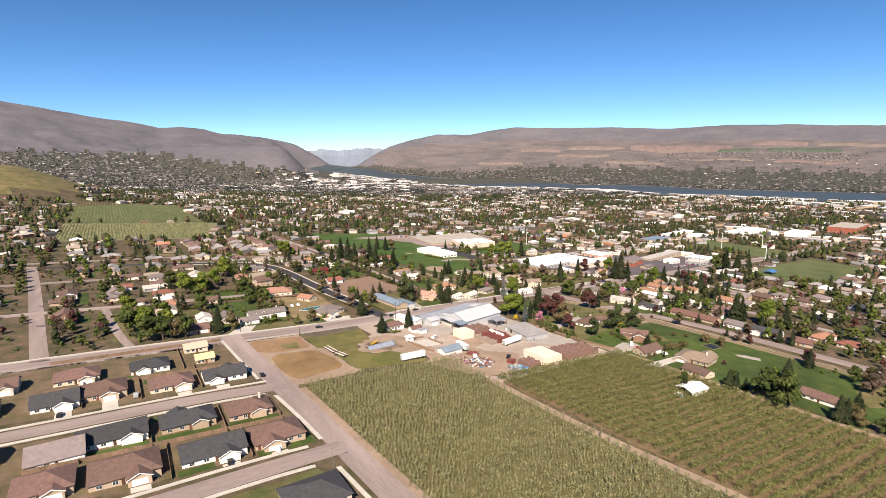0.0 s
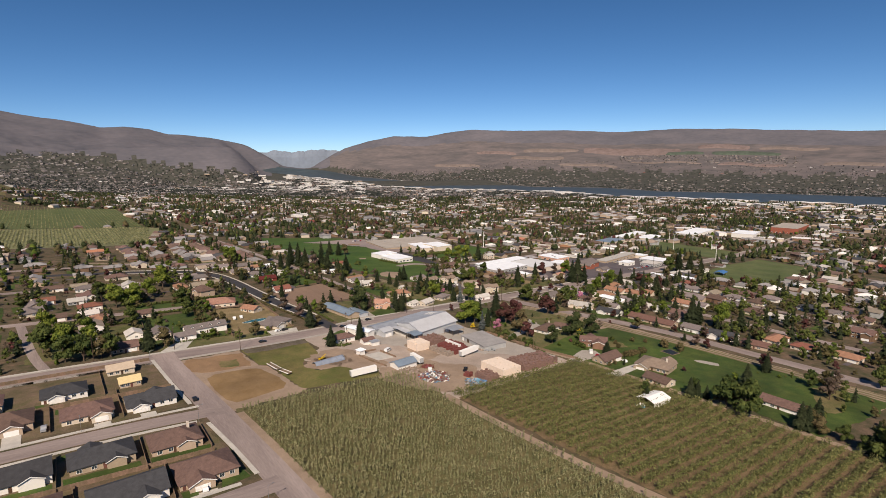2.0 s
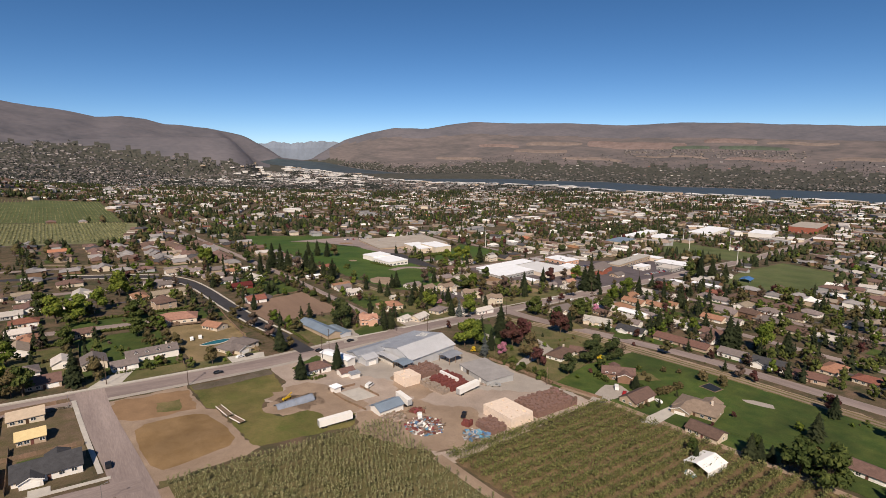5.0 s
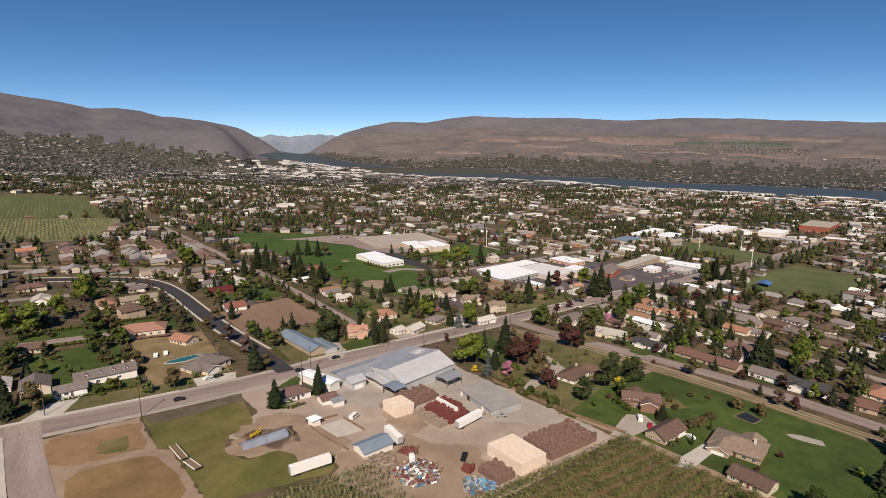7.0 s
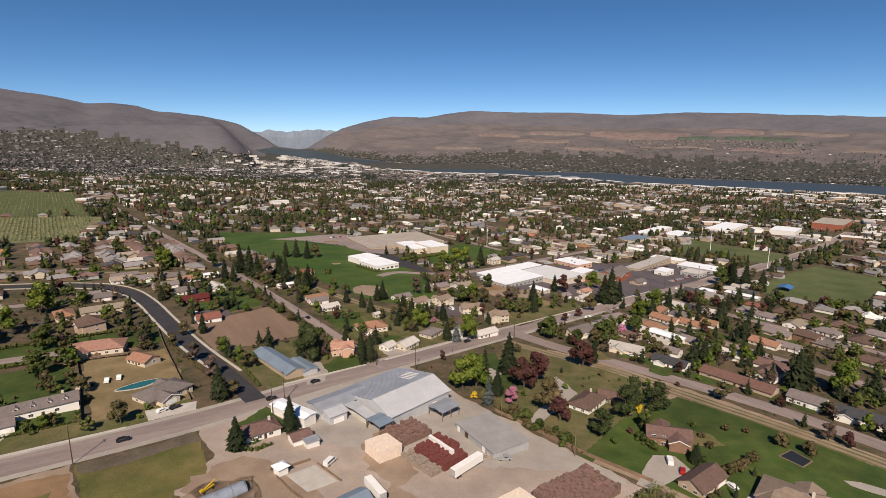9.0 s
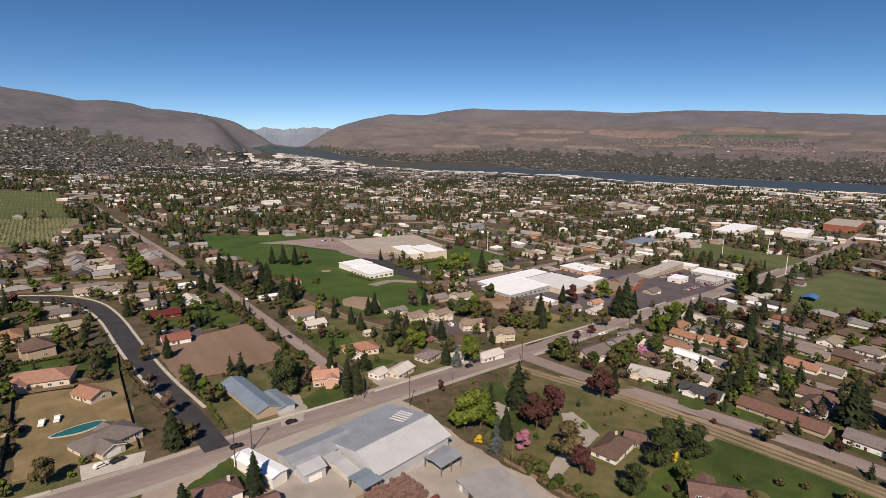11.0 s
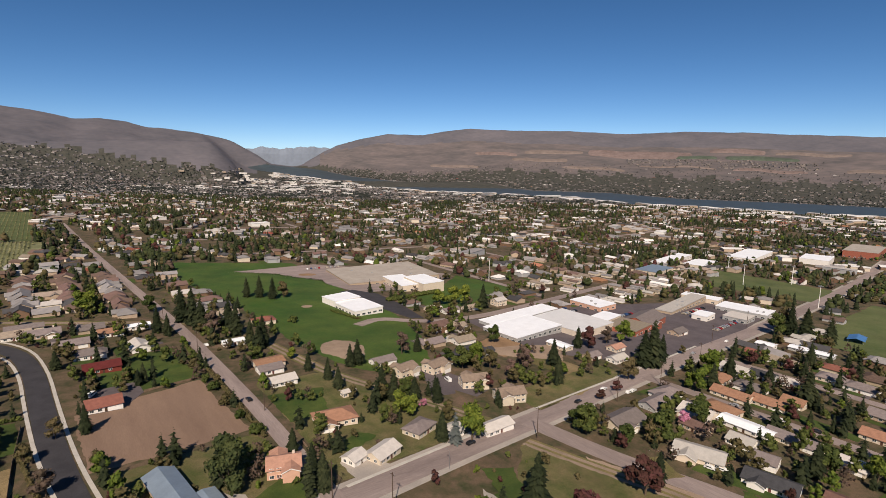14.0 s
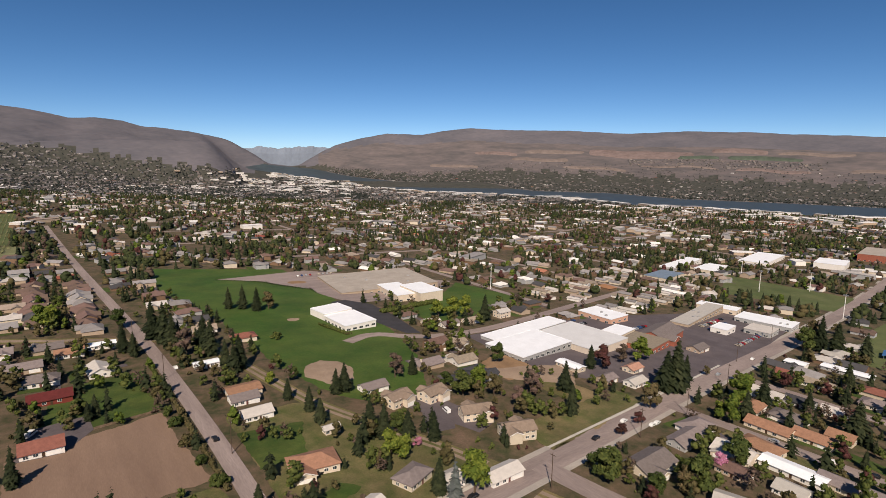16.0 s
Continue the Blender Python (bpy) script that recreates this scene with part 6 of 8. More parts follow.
# ---- school, shopping centre and other large buildings ----
def block(name, x0, y0, x1, y1, h, roof, wall, label, category, turn=0.0, band=0, low=2.5, units=0):
    """A flat-roofed building with a parapet, a row of windows and roof units."""
    cx, cy, L, W = (x0 + x1) / 2, (y0 + y1) / 2, x1 - x0, y1 - y0
    t = thing(name, at(cx, cy, turn), label, category)
    n = max(1, int(max(L, W) / 12))
    for i in range(n + 1):
        k = i / n - 0.5
        claim(cx + (L * k if L > W else 0), cy + (W * k if W >= L else 0), min(L, W) / 2 + 2)
    part("wall", Shape().box(-L / 2, -W / 2, -low - L * 0.03, L / 2, W / 2, h), wall, t)
    r = Shape().box(-L / 2 - 0.25, -W / 2 - 0.25, h + 0.01, L / 2 + 0.25, W / 2 + 0.25, h + 0.3)
    for a, b, c, d in ((-L / 2 - 0.25, -W / 2 - 0.25, L / 2 + 0.25, -W / 2 + 0.1), (-L / 2 - 0.25, W / 2 - 0.1, L / 2 + 0.25, W / 2 + 0.25), (-L / 2 - 0.25, -W / 2 + 0.1, -L / 2 + 0.1, W / 2 - 0.1), (L / 2 - 0.1, -W / 2 + 0.1, L / 2 + 0.25, W / 2 - 0.1)):
        r.box(a, b, h + 0.3, c, d, h + 0.42)
    part("roof", r, roof, t)
    rr = random.Random(int(cx * 7 + cy))
    for _ in range(units):
        u, v = rr.uniform(-L * 0.4, L * 0.4), rr.uniform(-W * 0.4, W * 0.4)
        part("roof_unit", Shape().box(u - 1.0, v - 0.8, h + 0.3, u + 1.0, v + 0.8, h + 1.4), siding["grey"], t)
    if band:
        for i in range(band):
            k = (i + 0.5) / band - 0.5
            w = min(3.0, L / band * 0.6)
            window(t, L * k, -W / 2, 1.6, w, 1.5, "s")
        m = max(1, int(band * W / L))
        for i in range(m):
            k = (i + 0.5) / m - 0.5
            window(t, -L / 2, W * k, 1.6, min(3.0, W / m * 0.6), 1.5, "w")
    return t


white_roof, flat_grey = shingle["white"], mat("pale_gravel_roof", (0.36, 0.32, 0.28), 0.9, 0.15, 9, fine=1.0)
red_brick = siding["brick"]
block("school_hall", 352, 601, 377, 622, 5.8, white_roof, siding["white"], "white-roofed upper wing of the school sports hall", "hall", 6, low=2)
block("school_hall", 354, 568, 380, 600.6, 4.6, white_roof, siding["white"], "white-roofed sports hall on the playing field", "hall", 3, band=5, low=2)
block("school", 410, 668, 512, 748, 4.6, flat_grey, siding["tan"], "large low school with a pale gravel roof", "school", -8, band=12, units=5)
block("school", 441, 628, 463, 676, 6.5, white_roof, siding["cream"], "cream school wing with white roof", "school", -8, band=3)
block("school_gymnasium", 456, 617, 480, 655, 9.5, white_roof, siding["cream"], "tall cream school gymnasium with a white roof", "school", -3)
block("store", 424, 460, 474.2, 494, 4.2, white_roof, siding["grey"], "large low white-roofed store building", "store", 3, band=9)
block("store", 434, 494.5, 510, 512, 4.6, white_roof, siding["grey"], "white-roofed rear wing of the store", "store", 3)
block("store", 474.8, 444, 516, 494, 5.4, shingle["pale_white"], siding["block"], "pale grey block-walled store", "store", 3)
block("store", 517, 428, 545, 454, 4.6, shingle["tan"], red_brick, "brick-fronted store with a tan flat roof", "store", 8, band=4)
house(563, 447, 10, 36, 22, "grey", "brick", h=4.8, rise=4.2, garage=False, wing=(-9, 12, 5), name="store")
block("store", 520, 458, 548, 474, 4.6, white_roof, siding["cream"], "small white-roofed store beside the car park", "store", 8)
block("shop_row", 560, 490, 584, 524, 4.6, white_roof, siding["pink"], "salmon-walled shop with a white roof", "shop", 0, band=3, units=2)
block("shop_row", 614, 459, 700, 474, 4.6, shingle["pale"], siding["tan"], "long low shop row with a pale flat roof", "shop", 8, band=12, units=4)
block("shop_row", 701, 455, 716, 492, 4.6, white_roof, siding["cream"], "white-roofed end wing of the shop row", "shop", 8, band=2, units=2)
block("shop_row", 684, 402, 708, 447, 4.4, white_roof, siding["grey"], "shop row with a bright white roof edge", "shop", 6, band=4, units=2)
block("filling_station", 622, 425, 640, 438, 4.6, white_roof, siding["white"], "white-roofed filling station building", "station", 5, band=2)
block("shop_row", 648, 403, 668, 423, 4.2, shingle["pale"], siding["grey"], "grey shop beside the crossroads", "shop", 5, band=3)
block("church_hall", 800, 585, 850, 615, 5.5, shingle["bluemetal"], siding["cream"], "wide hall with a blue-grey roof", "hall", 6, band=5)
block("white_hall", 1150, 505, 1205, 545, 9, white_roof, siding["white"], "large white hall beyond the stadium", "hall", 10)
block("brick_school", 1290, 480, 1390, 530, 12, flat_grey, red_brick, "large red brick school building", "school", 8, band=14)
block("white_hall", 1080, 590, 1190, 630, 6, white_roof, siding["white"], "long white-roofed school block", "school", 8, band=8)
block("white_hall", 930, 590, 985, 620, 5.5, white_roof, siding["cream"], "cream school block with white roof", "school", 8, band=6)
block("white_hall", 905, 640, 1010, 662, 5, white_roof, siding["white"], "long low white-roofed school block", "school", 8, band=10)


def flat_disc(name, x, y, rx, ry, material, label, up=0.12):
    sheet(name, [(x + rx * math.cos(i * 0.3142), y + ry * math.sin(i * 0.3142)) for i in range(20)], material, label, up=up)


sheet("ball_diamond", [(296, 500), (303, 514), (314, 520), (323, 514), (326, 500), (318, 484), (306, 480)], dirt_pale, "tan dirt infield of a ball diamond", up=0.12)
flat_disc("ball_diamond", 388, 742, 9, 7, dirt, "brown dirt infield of a small ball diamond")
flat_disc("ball_diamond", 333, 612, 5, 4, dirt_pale, "small worn dirt patch on the field")
sheet("concrete_pad", [(378.1, 490.3), (379.4, 481.1), (396.8, 484.3), (395.1, 494.3)], concrete, "pale concrete slab on the playing field", up=0.14)
sheet("parking_lot", [(383, 652), (398, 655), (412, 630), (410, 590), (402, 540), (392, 545), (385, 590)], asphalt_new, "dark asphalt lot behind the sports hall", up=0.16, keep=True)
sheet("lawn", [(470, 560), (560, 600), (545, 680), (495, 640), (430, 600), (425, 560)], turf, "mown green school lawn", up=0.10, keep=True)
sheet("dirt_lot", [(395, 440), (425, 446), (424, 480), (398, 470)], dirt, "bare brown dirt lot behind the store", up=0.08, keep=True)
sheet("grass_lot", [(404, 402), (424, 404), (423, 432), (402, 428)], lawn_dry, "rough brown grass lot", up=0.08, keep=True)
sheet("courtyard", [(330, 455), (345, 440), (352, 405), (338, 400), (324, 440)], asphalt_lot, "asphalt court between houses", up=0.12)
sheet("driveway", [(205, 383), (212, 376), (211, 362), (203, 352), (196, 352), (197, 362)], gravel_grey, "grey gravel driveway", up=0.12)
house(192, 382, -83, 38, 10, "bluemetal", "tan", h=3.0, rise=1.8, garage=False, name="long_shed")
house(201, 372, -83, 18, 7.4, "bluemetal", "metal", h=2.6, rise=0.7, garage=False, name="open_shed")
sheet("driveway", [(173, 497), (196, 502), (197, 486), (186, 470), (171, 470)], asphalt_lot, "dark asphalt driveway round a white house", up=0.14)


def tall_pole(x, y, h, r, material, name, label, arms=True, lamp=False):
    t = thing(name, at(x, y, 8), label, "pole", name.replace("_", " ") + "s")
    part("post", Shape().tube((0, 0, -1.5), (0, 0, h), r, r * 0.65, 8), material, t)
    if arms:
        part("crossarm", Shape().box(-0.09, -1.3, h - 0.9, 0.09, 1.3, h - 0.72), timber_dark, t)
        for k in (-1.1, 0.0, 1.1):
            part("insulator", Shape().tube((0, k, h - 0.72), (0, k, h - 0.45), 0.07, 0.05, 6), siding["grey"], t)
    if lamp:
        part("lamp_rack", Shape().box(-0.3, -2.2, h - 1.4, 0.3, 2.2, h - 0.2), steel, t)
    claim(x, y, 1.0)


for x, y in ((102.1, 330.7), (171.8, 331.5), (180.3, 340.8), (236.5, 358.0), (250.5, 341.0), (342.0, 305.1), (332.3, 352.1), (399.6, 358.0), (504.1, 368.0), (444.0, 360.0), (344.7, 303.0), (239.8, 437.2), (231.5, 530.4), (228, 620), (70, 350.5), (30, 349.5), (560, 388), (640, 398)):
    tall_pole(x, y, 14.5, 0.19, timber_dark, "utility_pole", "dark weathered timber utility pole with a crossarm")
for x, y in ((254.8, 279.6), (257.4, 240.9)):
    tall_pole(x, y, 10, 0.16, timber, "yard_pole", "pale timber yard light pole", arms=False)
for x, y, h in ((860, 499, 26), (799, 397, 24), (930, 470, 24), (560, 640, 26), (950, 560, 24)):
    tall_pole(x, y, h, 0.4, trim_white, "floodlight_pole", "tall white sports floodlight pole", arms=False, lamp=True)


def street_lamp(x, y, turn):
    t = thing("street_lamp", at(x, y, turn), "slim grey street lamp with a curved arm", "lamp", "street lamps")
    part("post", Shape().tube((0, 0, -0.5), (0, 0, 7.5), 0.09, 0.06, 6), steel, t)
    part("arm", Shape().tube((0, 0, 7.5), (1.6, 0, 7.9), 0.05, 0.04, 6), steel, t)
    part("head", Shape().box(1.4, -0.14, 7.8, 2.1, 0.14, 7.98), steel, t)


for x, y, turn in ((65.5, 172, 0), (60.5, 245, 0), (54.5, 330, 0), (283, 352, 90), (20, 260.5, -90)):
    street_lamp(x, y, turn)


def blue_tent(x, y):
    t = thing("sports_shelter", at(x, y, 10), "blue-roofed shelter beside the sports field", "shelter")
    part("roof", Shape().prism([(-6, 3.0), (-6, 3.2), (0, 5.0), (6, 3.2), (6, 3.0), (0, 4.8)], -8, 8, swap=True), mat("blue_roof", (0.06, 0.16, 0.36), 0.6, 0.15, 2), t)
    for sx in (-7, 7):
        for sy in (-5, 5):
            part("post", Shape().box(sx - 0.15, sy - 0.15, -1, sx + 0.15, sy + 0.15, 3.2), steel, t)
    claim(x, y, 8)


blue_tent(680, 331)
# ---- pavements, drives, fences and gardens of the new houses ----
for pts in ([(64, 262), (30, 262), (-28, 258), (-120, 253)], [(60, 246.5), (34, 247.5), (-24, 244), (-120, 239)], [(62, 190), (40, 189.5), (-30, 182)], [(60, 175.5), (40, 175), (-30, 167.5)], [(56.4, 337), (58.6, 300), (61.4, 266)], [(63.6, 243), (66.8, 215), (68.4, 193)], [(67, 171), (72, 110), (76, 40)]):
    road("pavement", pts, 1.7, concrete, "pale concrete pavement with a kerb", up=0.24, kind="pavement")
road("pavement", [(-120, 341.5), (0, 347), (60, 348.2), (120, 349.5)], 1.5, concrete, "pale concrete pavement with a kerb", up=0.22, kind="pavement")
road("pavement", [(186, 358.5), (232, 361)], 1.5, concrete, "pale concrete pavement with a kerb", up=0.22, kind="pavement")
road("pavement", [(244, 362), (330, 371.5)], 1.5, concrete, "pale concrete pavement with a kerb", up=0.22, kind="pavement")
road("pavement", [(355, 374), (440, 381), (540, 390)], 1.5, concrete, "pale concrete pavement with a kerb", up=0.22, kind="pavement")
for x, y0, y1 in ((44.4, 262.8, 266.5), (27.5, 262.4, 265.8), (-2.1, 260.6, 274), (-18.9, 260, 268), (34.3, 190.2, 191.4), (51.7, 190.5, 191.6), (5.8, 187.5, 190.5)):
    sheet("driveway", [(x - 3, y0), (x + 3, y0), (x + 3, y1), (x - 3, y1)], concrete, "pale concrete driveway before a garage", up=0.2)
for pts, m in (([(-90, 261), (60, 265), (56, 336), (-90, 327)], bark_bed), ([(-90, 186), (66, 194), (62, 245), (-90, 238)], bark_bed), ([(-30, 130), (66, 130), (60, 173), (-30, 166)], lawn_mix)):
    sheet("garden_ground", pts, m, "patchy lawns and bark beds round new houses", up=0.05)
for a in ((-46, 304, "brown", "cream"), (-50, 277, "charcoal", "tan"), (-45, 232, "charcoal", "white"), (-46, 203, "brown", "tan"), (-72, 305, "grey", "cream"), (-74, 278, "brown", "tan")):
    house(a[0], a[1], 0, 17, 12, a[2], a[3], wing=(4, 6.5, 2.5))
for pts in ([(-2, 291), (8, 291), (8, 298), (-2, 298)], [(12, 289), (33, 290), (33, 284), (12, 284)], [(38, 289), (56, 290), (56, 285.5), (38, 285)], [(13, 239), (36, 240.5), (36, 244), (13, 243)], [(40, 240), (58, 241), (58, 244.5), (40, 244)], [(13, 218.5), (36, 219), (36, 224.5), (13, 224)], [(39.5, 219), (59, 219), (60, 224), (39.5, 224)], [(44, 190.5), (49, 191), (49, 195), (44, 195)], [(56, 191), (66, 193), (65, 201), (57, 197)], [(17, 190), (29, 191), (29, 195), (17, 194)], [(-10, 217), (10, 218), (10, 223.5), (-10, 223)]):
    sheet("lawn", pts, lawn, "small mown lawn of a new house", up=0.11, rag=0.8)
fence_first = {}
fence_wood = mat("fence_boards", (0.21, 0.145, 0.10), 0.9, 0.25, 0.8, bump=0.01, rnd=0.2)


def fence(x0, y0, x1, y1, h=1.8, material=None, label="brown board fence between gardens", white=False):
    L = math.hypot(x1 - x0, y1 - y0)
    turn = math.degrees(math.atan2(y1 - y0, x1 - x0))
    t = thing("garden_fence", at(x0, y0), label, "fence", "garden fences")
    n = max(1, round(L / 2.4))
    key = (h, white)
    if key not in fence_first:
        sh = Shape()
        edge = []
        for k in range(12):
            edge += [(k * 0.2, -0.03), (k * 0.2 + 0.17, -0.03), (k * 0.2 + 0.17, -0.005), (k * 0.2 + 0.2, -0.005)]
        n_e = len(edge) + 2
        edge += [(2.4, 0.03), (0.0, 0.03)]
        sh.add([(a, b, 0.0) for a, b in edge] + [(a, b, h) for a, b in edge], [tuple(range(n_e))[::-1], tuple(range(n_e, 2 * n_e))] + [(i, (i + 1) % n_e, (i + 1) % n_e + n_e, i + n_e) for i in range(n_e)])
        fence_first[key] = sh.mesh("panel", trim_white if white else fence_wood)
    z0 = gz(x0, y0)
    for i in range(n):
        k = i / n
        x, y = x0 + (x1 - x0) * k, y0 + (y1 - y0) * k
        p = part("panel", fence_first[key], None, t)
        p.matrix_local = pose(x - x0, y - y0, gz(x, y) - z0, 0, 0, turn)


for q in ((35.5, 267, 35.5, 300), (10, 266, 10, 296), (-12.5, 266, -12.5, 300), (-28, 290, 58, 291.5), (37.5, 216, 38, 243), (11, 216, 11.5, 243), (-12, 215, -12, 240), (-28, 216, 60, 217.5), (42, 192, 42.5, 216), (15, 190, 15.5, 216), (31, 297, 31, 332), (-28, 331.5, 55, 337), (60.5, 196, 60.5, 214), (60, 221, 60, 242)):
    fence(*q)
for q in ((106, 360, 108, 412), (108, 412, 108, 438), (108, 438, 140, 440), (146, 362, 148, 436), (148, 436, 150, 470), (60, 366, 62, 420)):
    fence(*q, h=1.6, label="weathered board fence along a garden")
for q in ((197, 486, 224, 492), (243, 384, 243, 400)):
    fence(*q, h=1.1, label="low grey board fence along a plot")
for q in ((157.6, 287, 158.6, 277), (158.6, 277, 162.5, 262.5), (172.5, 287.5, 175, 273), (160, 290, 171, 290.5)):
    fence(*q, h=1.1, label="low ragged board fence round a slab")
for q in ((256, 285, 262, 238), (262, 238, 268, 214)):
    fence(*q, h=1.5, label="grey board fence along the yard")

for pts in ([(163.5, 384), (155.5, 430), (151, 485), (148, 540), (140, 575), (120, 600), (60, 620)], [(174, 384), (167, 430), (163, 485), (160, 540), (152, 586), (128, 616), (60, 636)]):
    road("pavement", pts, 1.5, concrete, "pale concrete pavement with a kerb", up=0.22, kind="pavement")
for pts, m in (([(168, 214), (200, 216), (205, 236), (190, 262), (160, 262), (150, 250)], dirt_pale), ([(145, 262), (165, 268), (160, 300), (140, 306), (130, 296)], dirt_pale), ([(185, 275), (192, 290), (204, 296), (200, 262), (190, 262)], dirt_pale)):
    sheet("dirt_patch", pts, m, "bare trodden brown earth of the yard", up=0.09, rag=6.0)
sheet("gravel_apron", [(181, 344), (196, 344), (250, 348), (252, 300), (256, 262), (261, 216), (244, 238), (226, 252), (203, 268), (188, 288), (178, 306)], gravel_grey, "grey compacted gravel round the packing shed", up=0.075, rag=5.0)
sheet("dirt_patch", [(150, 280), (128, 276), (124, 288), (134, 296), (152, 292)], dirt_pale, "bare trodden earth round the hut", up=0.09, rag=4.0)
sheet("weed_strip", [(103, 328), (141, 332), (141.5, 326), (120, 322), (104, 323)], dead_weeds, "band of dead grey weeds along the lot", up=0.10, rag=3.0)

# gardens north of the road and on the slope above the canal
lawn_up = 0.065
for pts, m, word in (
    ([(62, 362), (104, 364), (106, 436), (60, 430)], lawn, "deep green garden lawn"),
    ([(110, 362), (148, 364), (148, 434), (110, 434)], straw, "dry straw-coloured paddock"),
    ([(60, 440), (150, 446), (148, 476), (60, 470)], lawn, "shaded green garden lawn"),
    ([(0, 362), (56, 362), (56, 420), (0, 415)], lawn_mix, "patchy green garden"),
    ([(245, 366), (330, 374), (308, 415), (285, 470), (246, 470)], lawn_mix, "patchy green gardens by the side street"),
    ([(246, 420), (266, 422), (262, 452), (246, 450)], lawn, "mown green garden lawn"),
    ([(208, 360), (234, 362), (234, 384), (212, 372)], lawn, "mown green corner lawn"),
    ([(258, 300), (322, 350), (330, 322), (342, 290), (346, 255), (300, 250), (262, 240)], lawn_mix, "patchy green ground under trees"),
    ([(262, 300), (285, 330), (300, 330), (284, 296)], lawn, "green garden lawn"),
    ([(153, 328), (172, 340), (174, 318), (158, 312)], lawn, "small green garden"),
    ([(368, 300), (380, 300), (386, 250), (376, 250)], lawn, "strip of green front lawn"),
    ([(385, 240), (392, 240), (394, 205), (386, 205)], lawn, "strip of green front lawn"),
    ([(462, 345), (470, 345), (472, 270), (463, 270)], lawn, "strip of green front lawn"),
    ([(438, 340), (445, 340), (447, 270), (440, 270)], lawn_mix, "strip of front lawn"),
    ([(294, 346), (305, 340), (296, 320), (289, 315), (288, 329)], lawn, "mown green lawn by the junction"),
    ([(424, 417), (428, 383), (386, 373), (398, 394)], straw, "dry brown grass plot"),
    ([(355, 316), (366, 313), (360, 298), (349, 303)], lawn_dry, "dry front garden"),
    ([(371, 281), (371, 268), (364, 268), (362, 277)], lawn, "small green front lawn"),
    ([(384, 256), (388, 240), (379, 240), (377, 254)], lawn, "small green front lawn"),
    ([(246, 452), (274, 450), (266, 424), (246, 420)], lawn, "mown green back lawn"),
    ([(251, 391), (266, 397), (272, 391), (258, 382)], lawn, "small green garden"),
    ([(285, 168), (300, 132), (284, 126), (281, 90), (356, 82), (357, 150)], lawn, "mown grass round a farm cottage"),
    ([(314, 129), (329, 136), (342, 123), (324, 117)], lawn, "green cottage lawn"),
    ([(308, 101), (345, 116), (362, 106), (320, 94)], lawn_dry, "dry grass paddock"),
    ([(355, 372), (440, 382), (440, 400), (355, 395)], lawn_mix, "gardens along the road"),
):
    lawn_up += 0.006
    sheet("lawn", pts, m, word, up=lawn_up)
sheet("canal_bank", [(338, 330), (352, 290), (359, 250), (364, 200), (370, 60), (350, 60), (344, 200), (338, 250), (324, 310)], dirt_pale, "bare earth bank along the buried canal", up=0.05)
sheet("driveway", [(262, 217), (284.8, 225), (292, 219.5), (288, 211), (276, 211), (264, 211)], gravel_grey, "grey gravel driveway", up=0.13, rag=1.0)
sheet("driveway", [(311, 298), (303.5, 278), (278.4, 270.4), (264, 265.5), (262, 270), (290, 282.4), (305, 300)], gravel_grey, "grey gravel lane through the trees", up=0.13, rag=1.5)
sheet("driveway", [(262, 190.2), (293.5, 191.3), (289.5, 185.6), (266, 183.3)], concrete, "pale concrete driveway", up=0.13)
sheet("driveway", [(62, 349), (76, 349.5), (84, 366), (74, 366)], concrete, "pale concrete driveway", up=0.13)
sheet("driveway", [(128, 351), (146, 352), (148, 360), (128, 361)], concrete, "pale concrete forecourt", up=0.13)
sheet("driveway", [(250, 364), (266, 366), (262, 380), (250, 378)], gravel_grey, "grey gravel driveway", up=0.13)
sheet("dirt_lot", [(393, 462), (452, 440), (424, 416), (394, 444)], dirt_pale, "bare earth lot beside the shopping centre", up=0.1)
sheet("driveway", [(285, 335), (289, 316), (277, 309), (271, 314)], gravel_grey, "grey gravel forecourt", up=0.13)
sheet("parking_court", [(331, 438), (345, 431), (331, 409), (317, 411)], asphalt_lot, "dark asphalt court between town houses", up=0.13)
road("farm_track", [(278, 100), (284, 92), (322, 89), (357, 85)], 4.5, dirt_pale, "pale dirt lane to the farm cottage", up=0.15, kind="track")
sheet("patio", [(331.5, 176), (336, 172), (338.5, 164), (334.5, 161.5), (331.5, 167), (330, 173)], gravel_grey, "pale gravel patio on the lawn", up=0.14, rag=0.8)
sheet("garden_bed", [(307, 231), (316, 228), (322, 221), (318, 213), (308, 219)], lawn_dry, "rough terraced garden behind the farmhouse", up=0.14, rag=2.0)
sheet("garden_pond", [(329.2, 196.6), (338.2, 196), (336, 188.2), (328.6, 188.4)], mat("dark_netting", (0.02, 0.025, 0.03), 0.6, 0.3, 1), "dark netted garden bed with a timber rim", up=0.25, rag=0.0)
sheet("bed_rim", [(328.7, 197.1), (338.8, 196.5), (336.5, 187.6), (328.1, 187.9)], timber, "timber rim round a netted garden bed", up=0.2, rag=0.0)


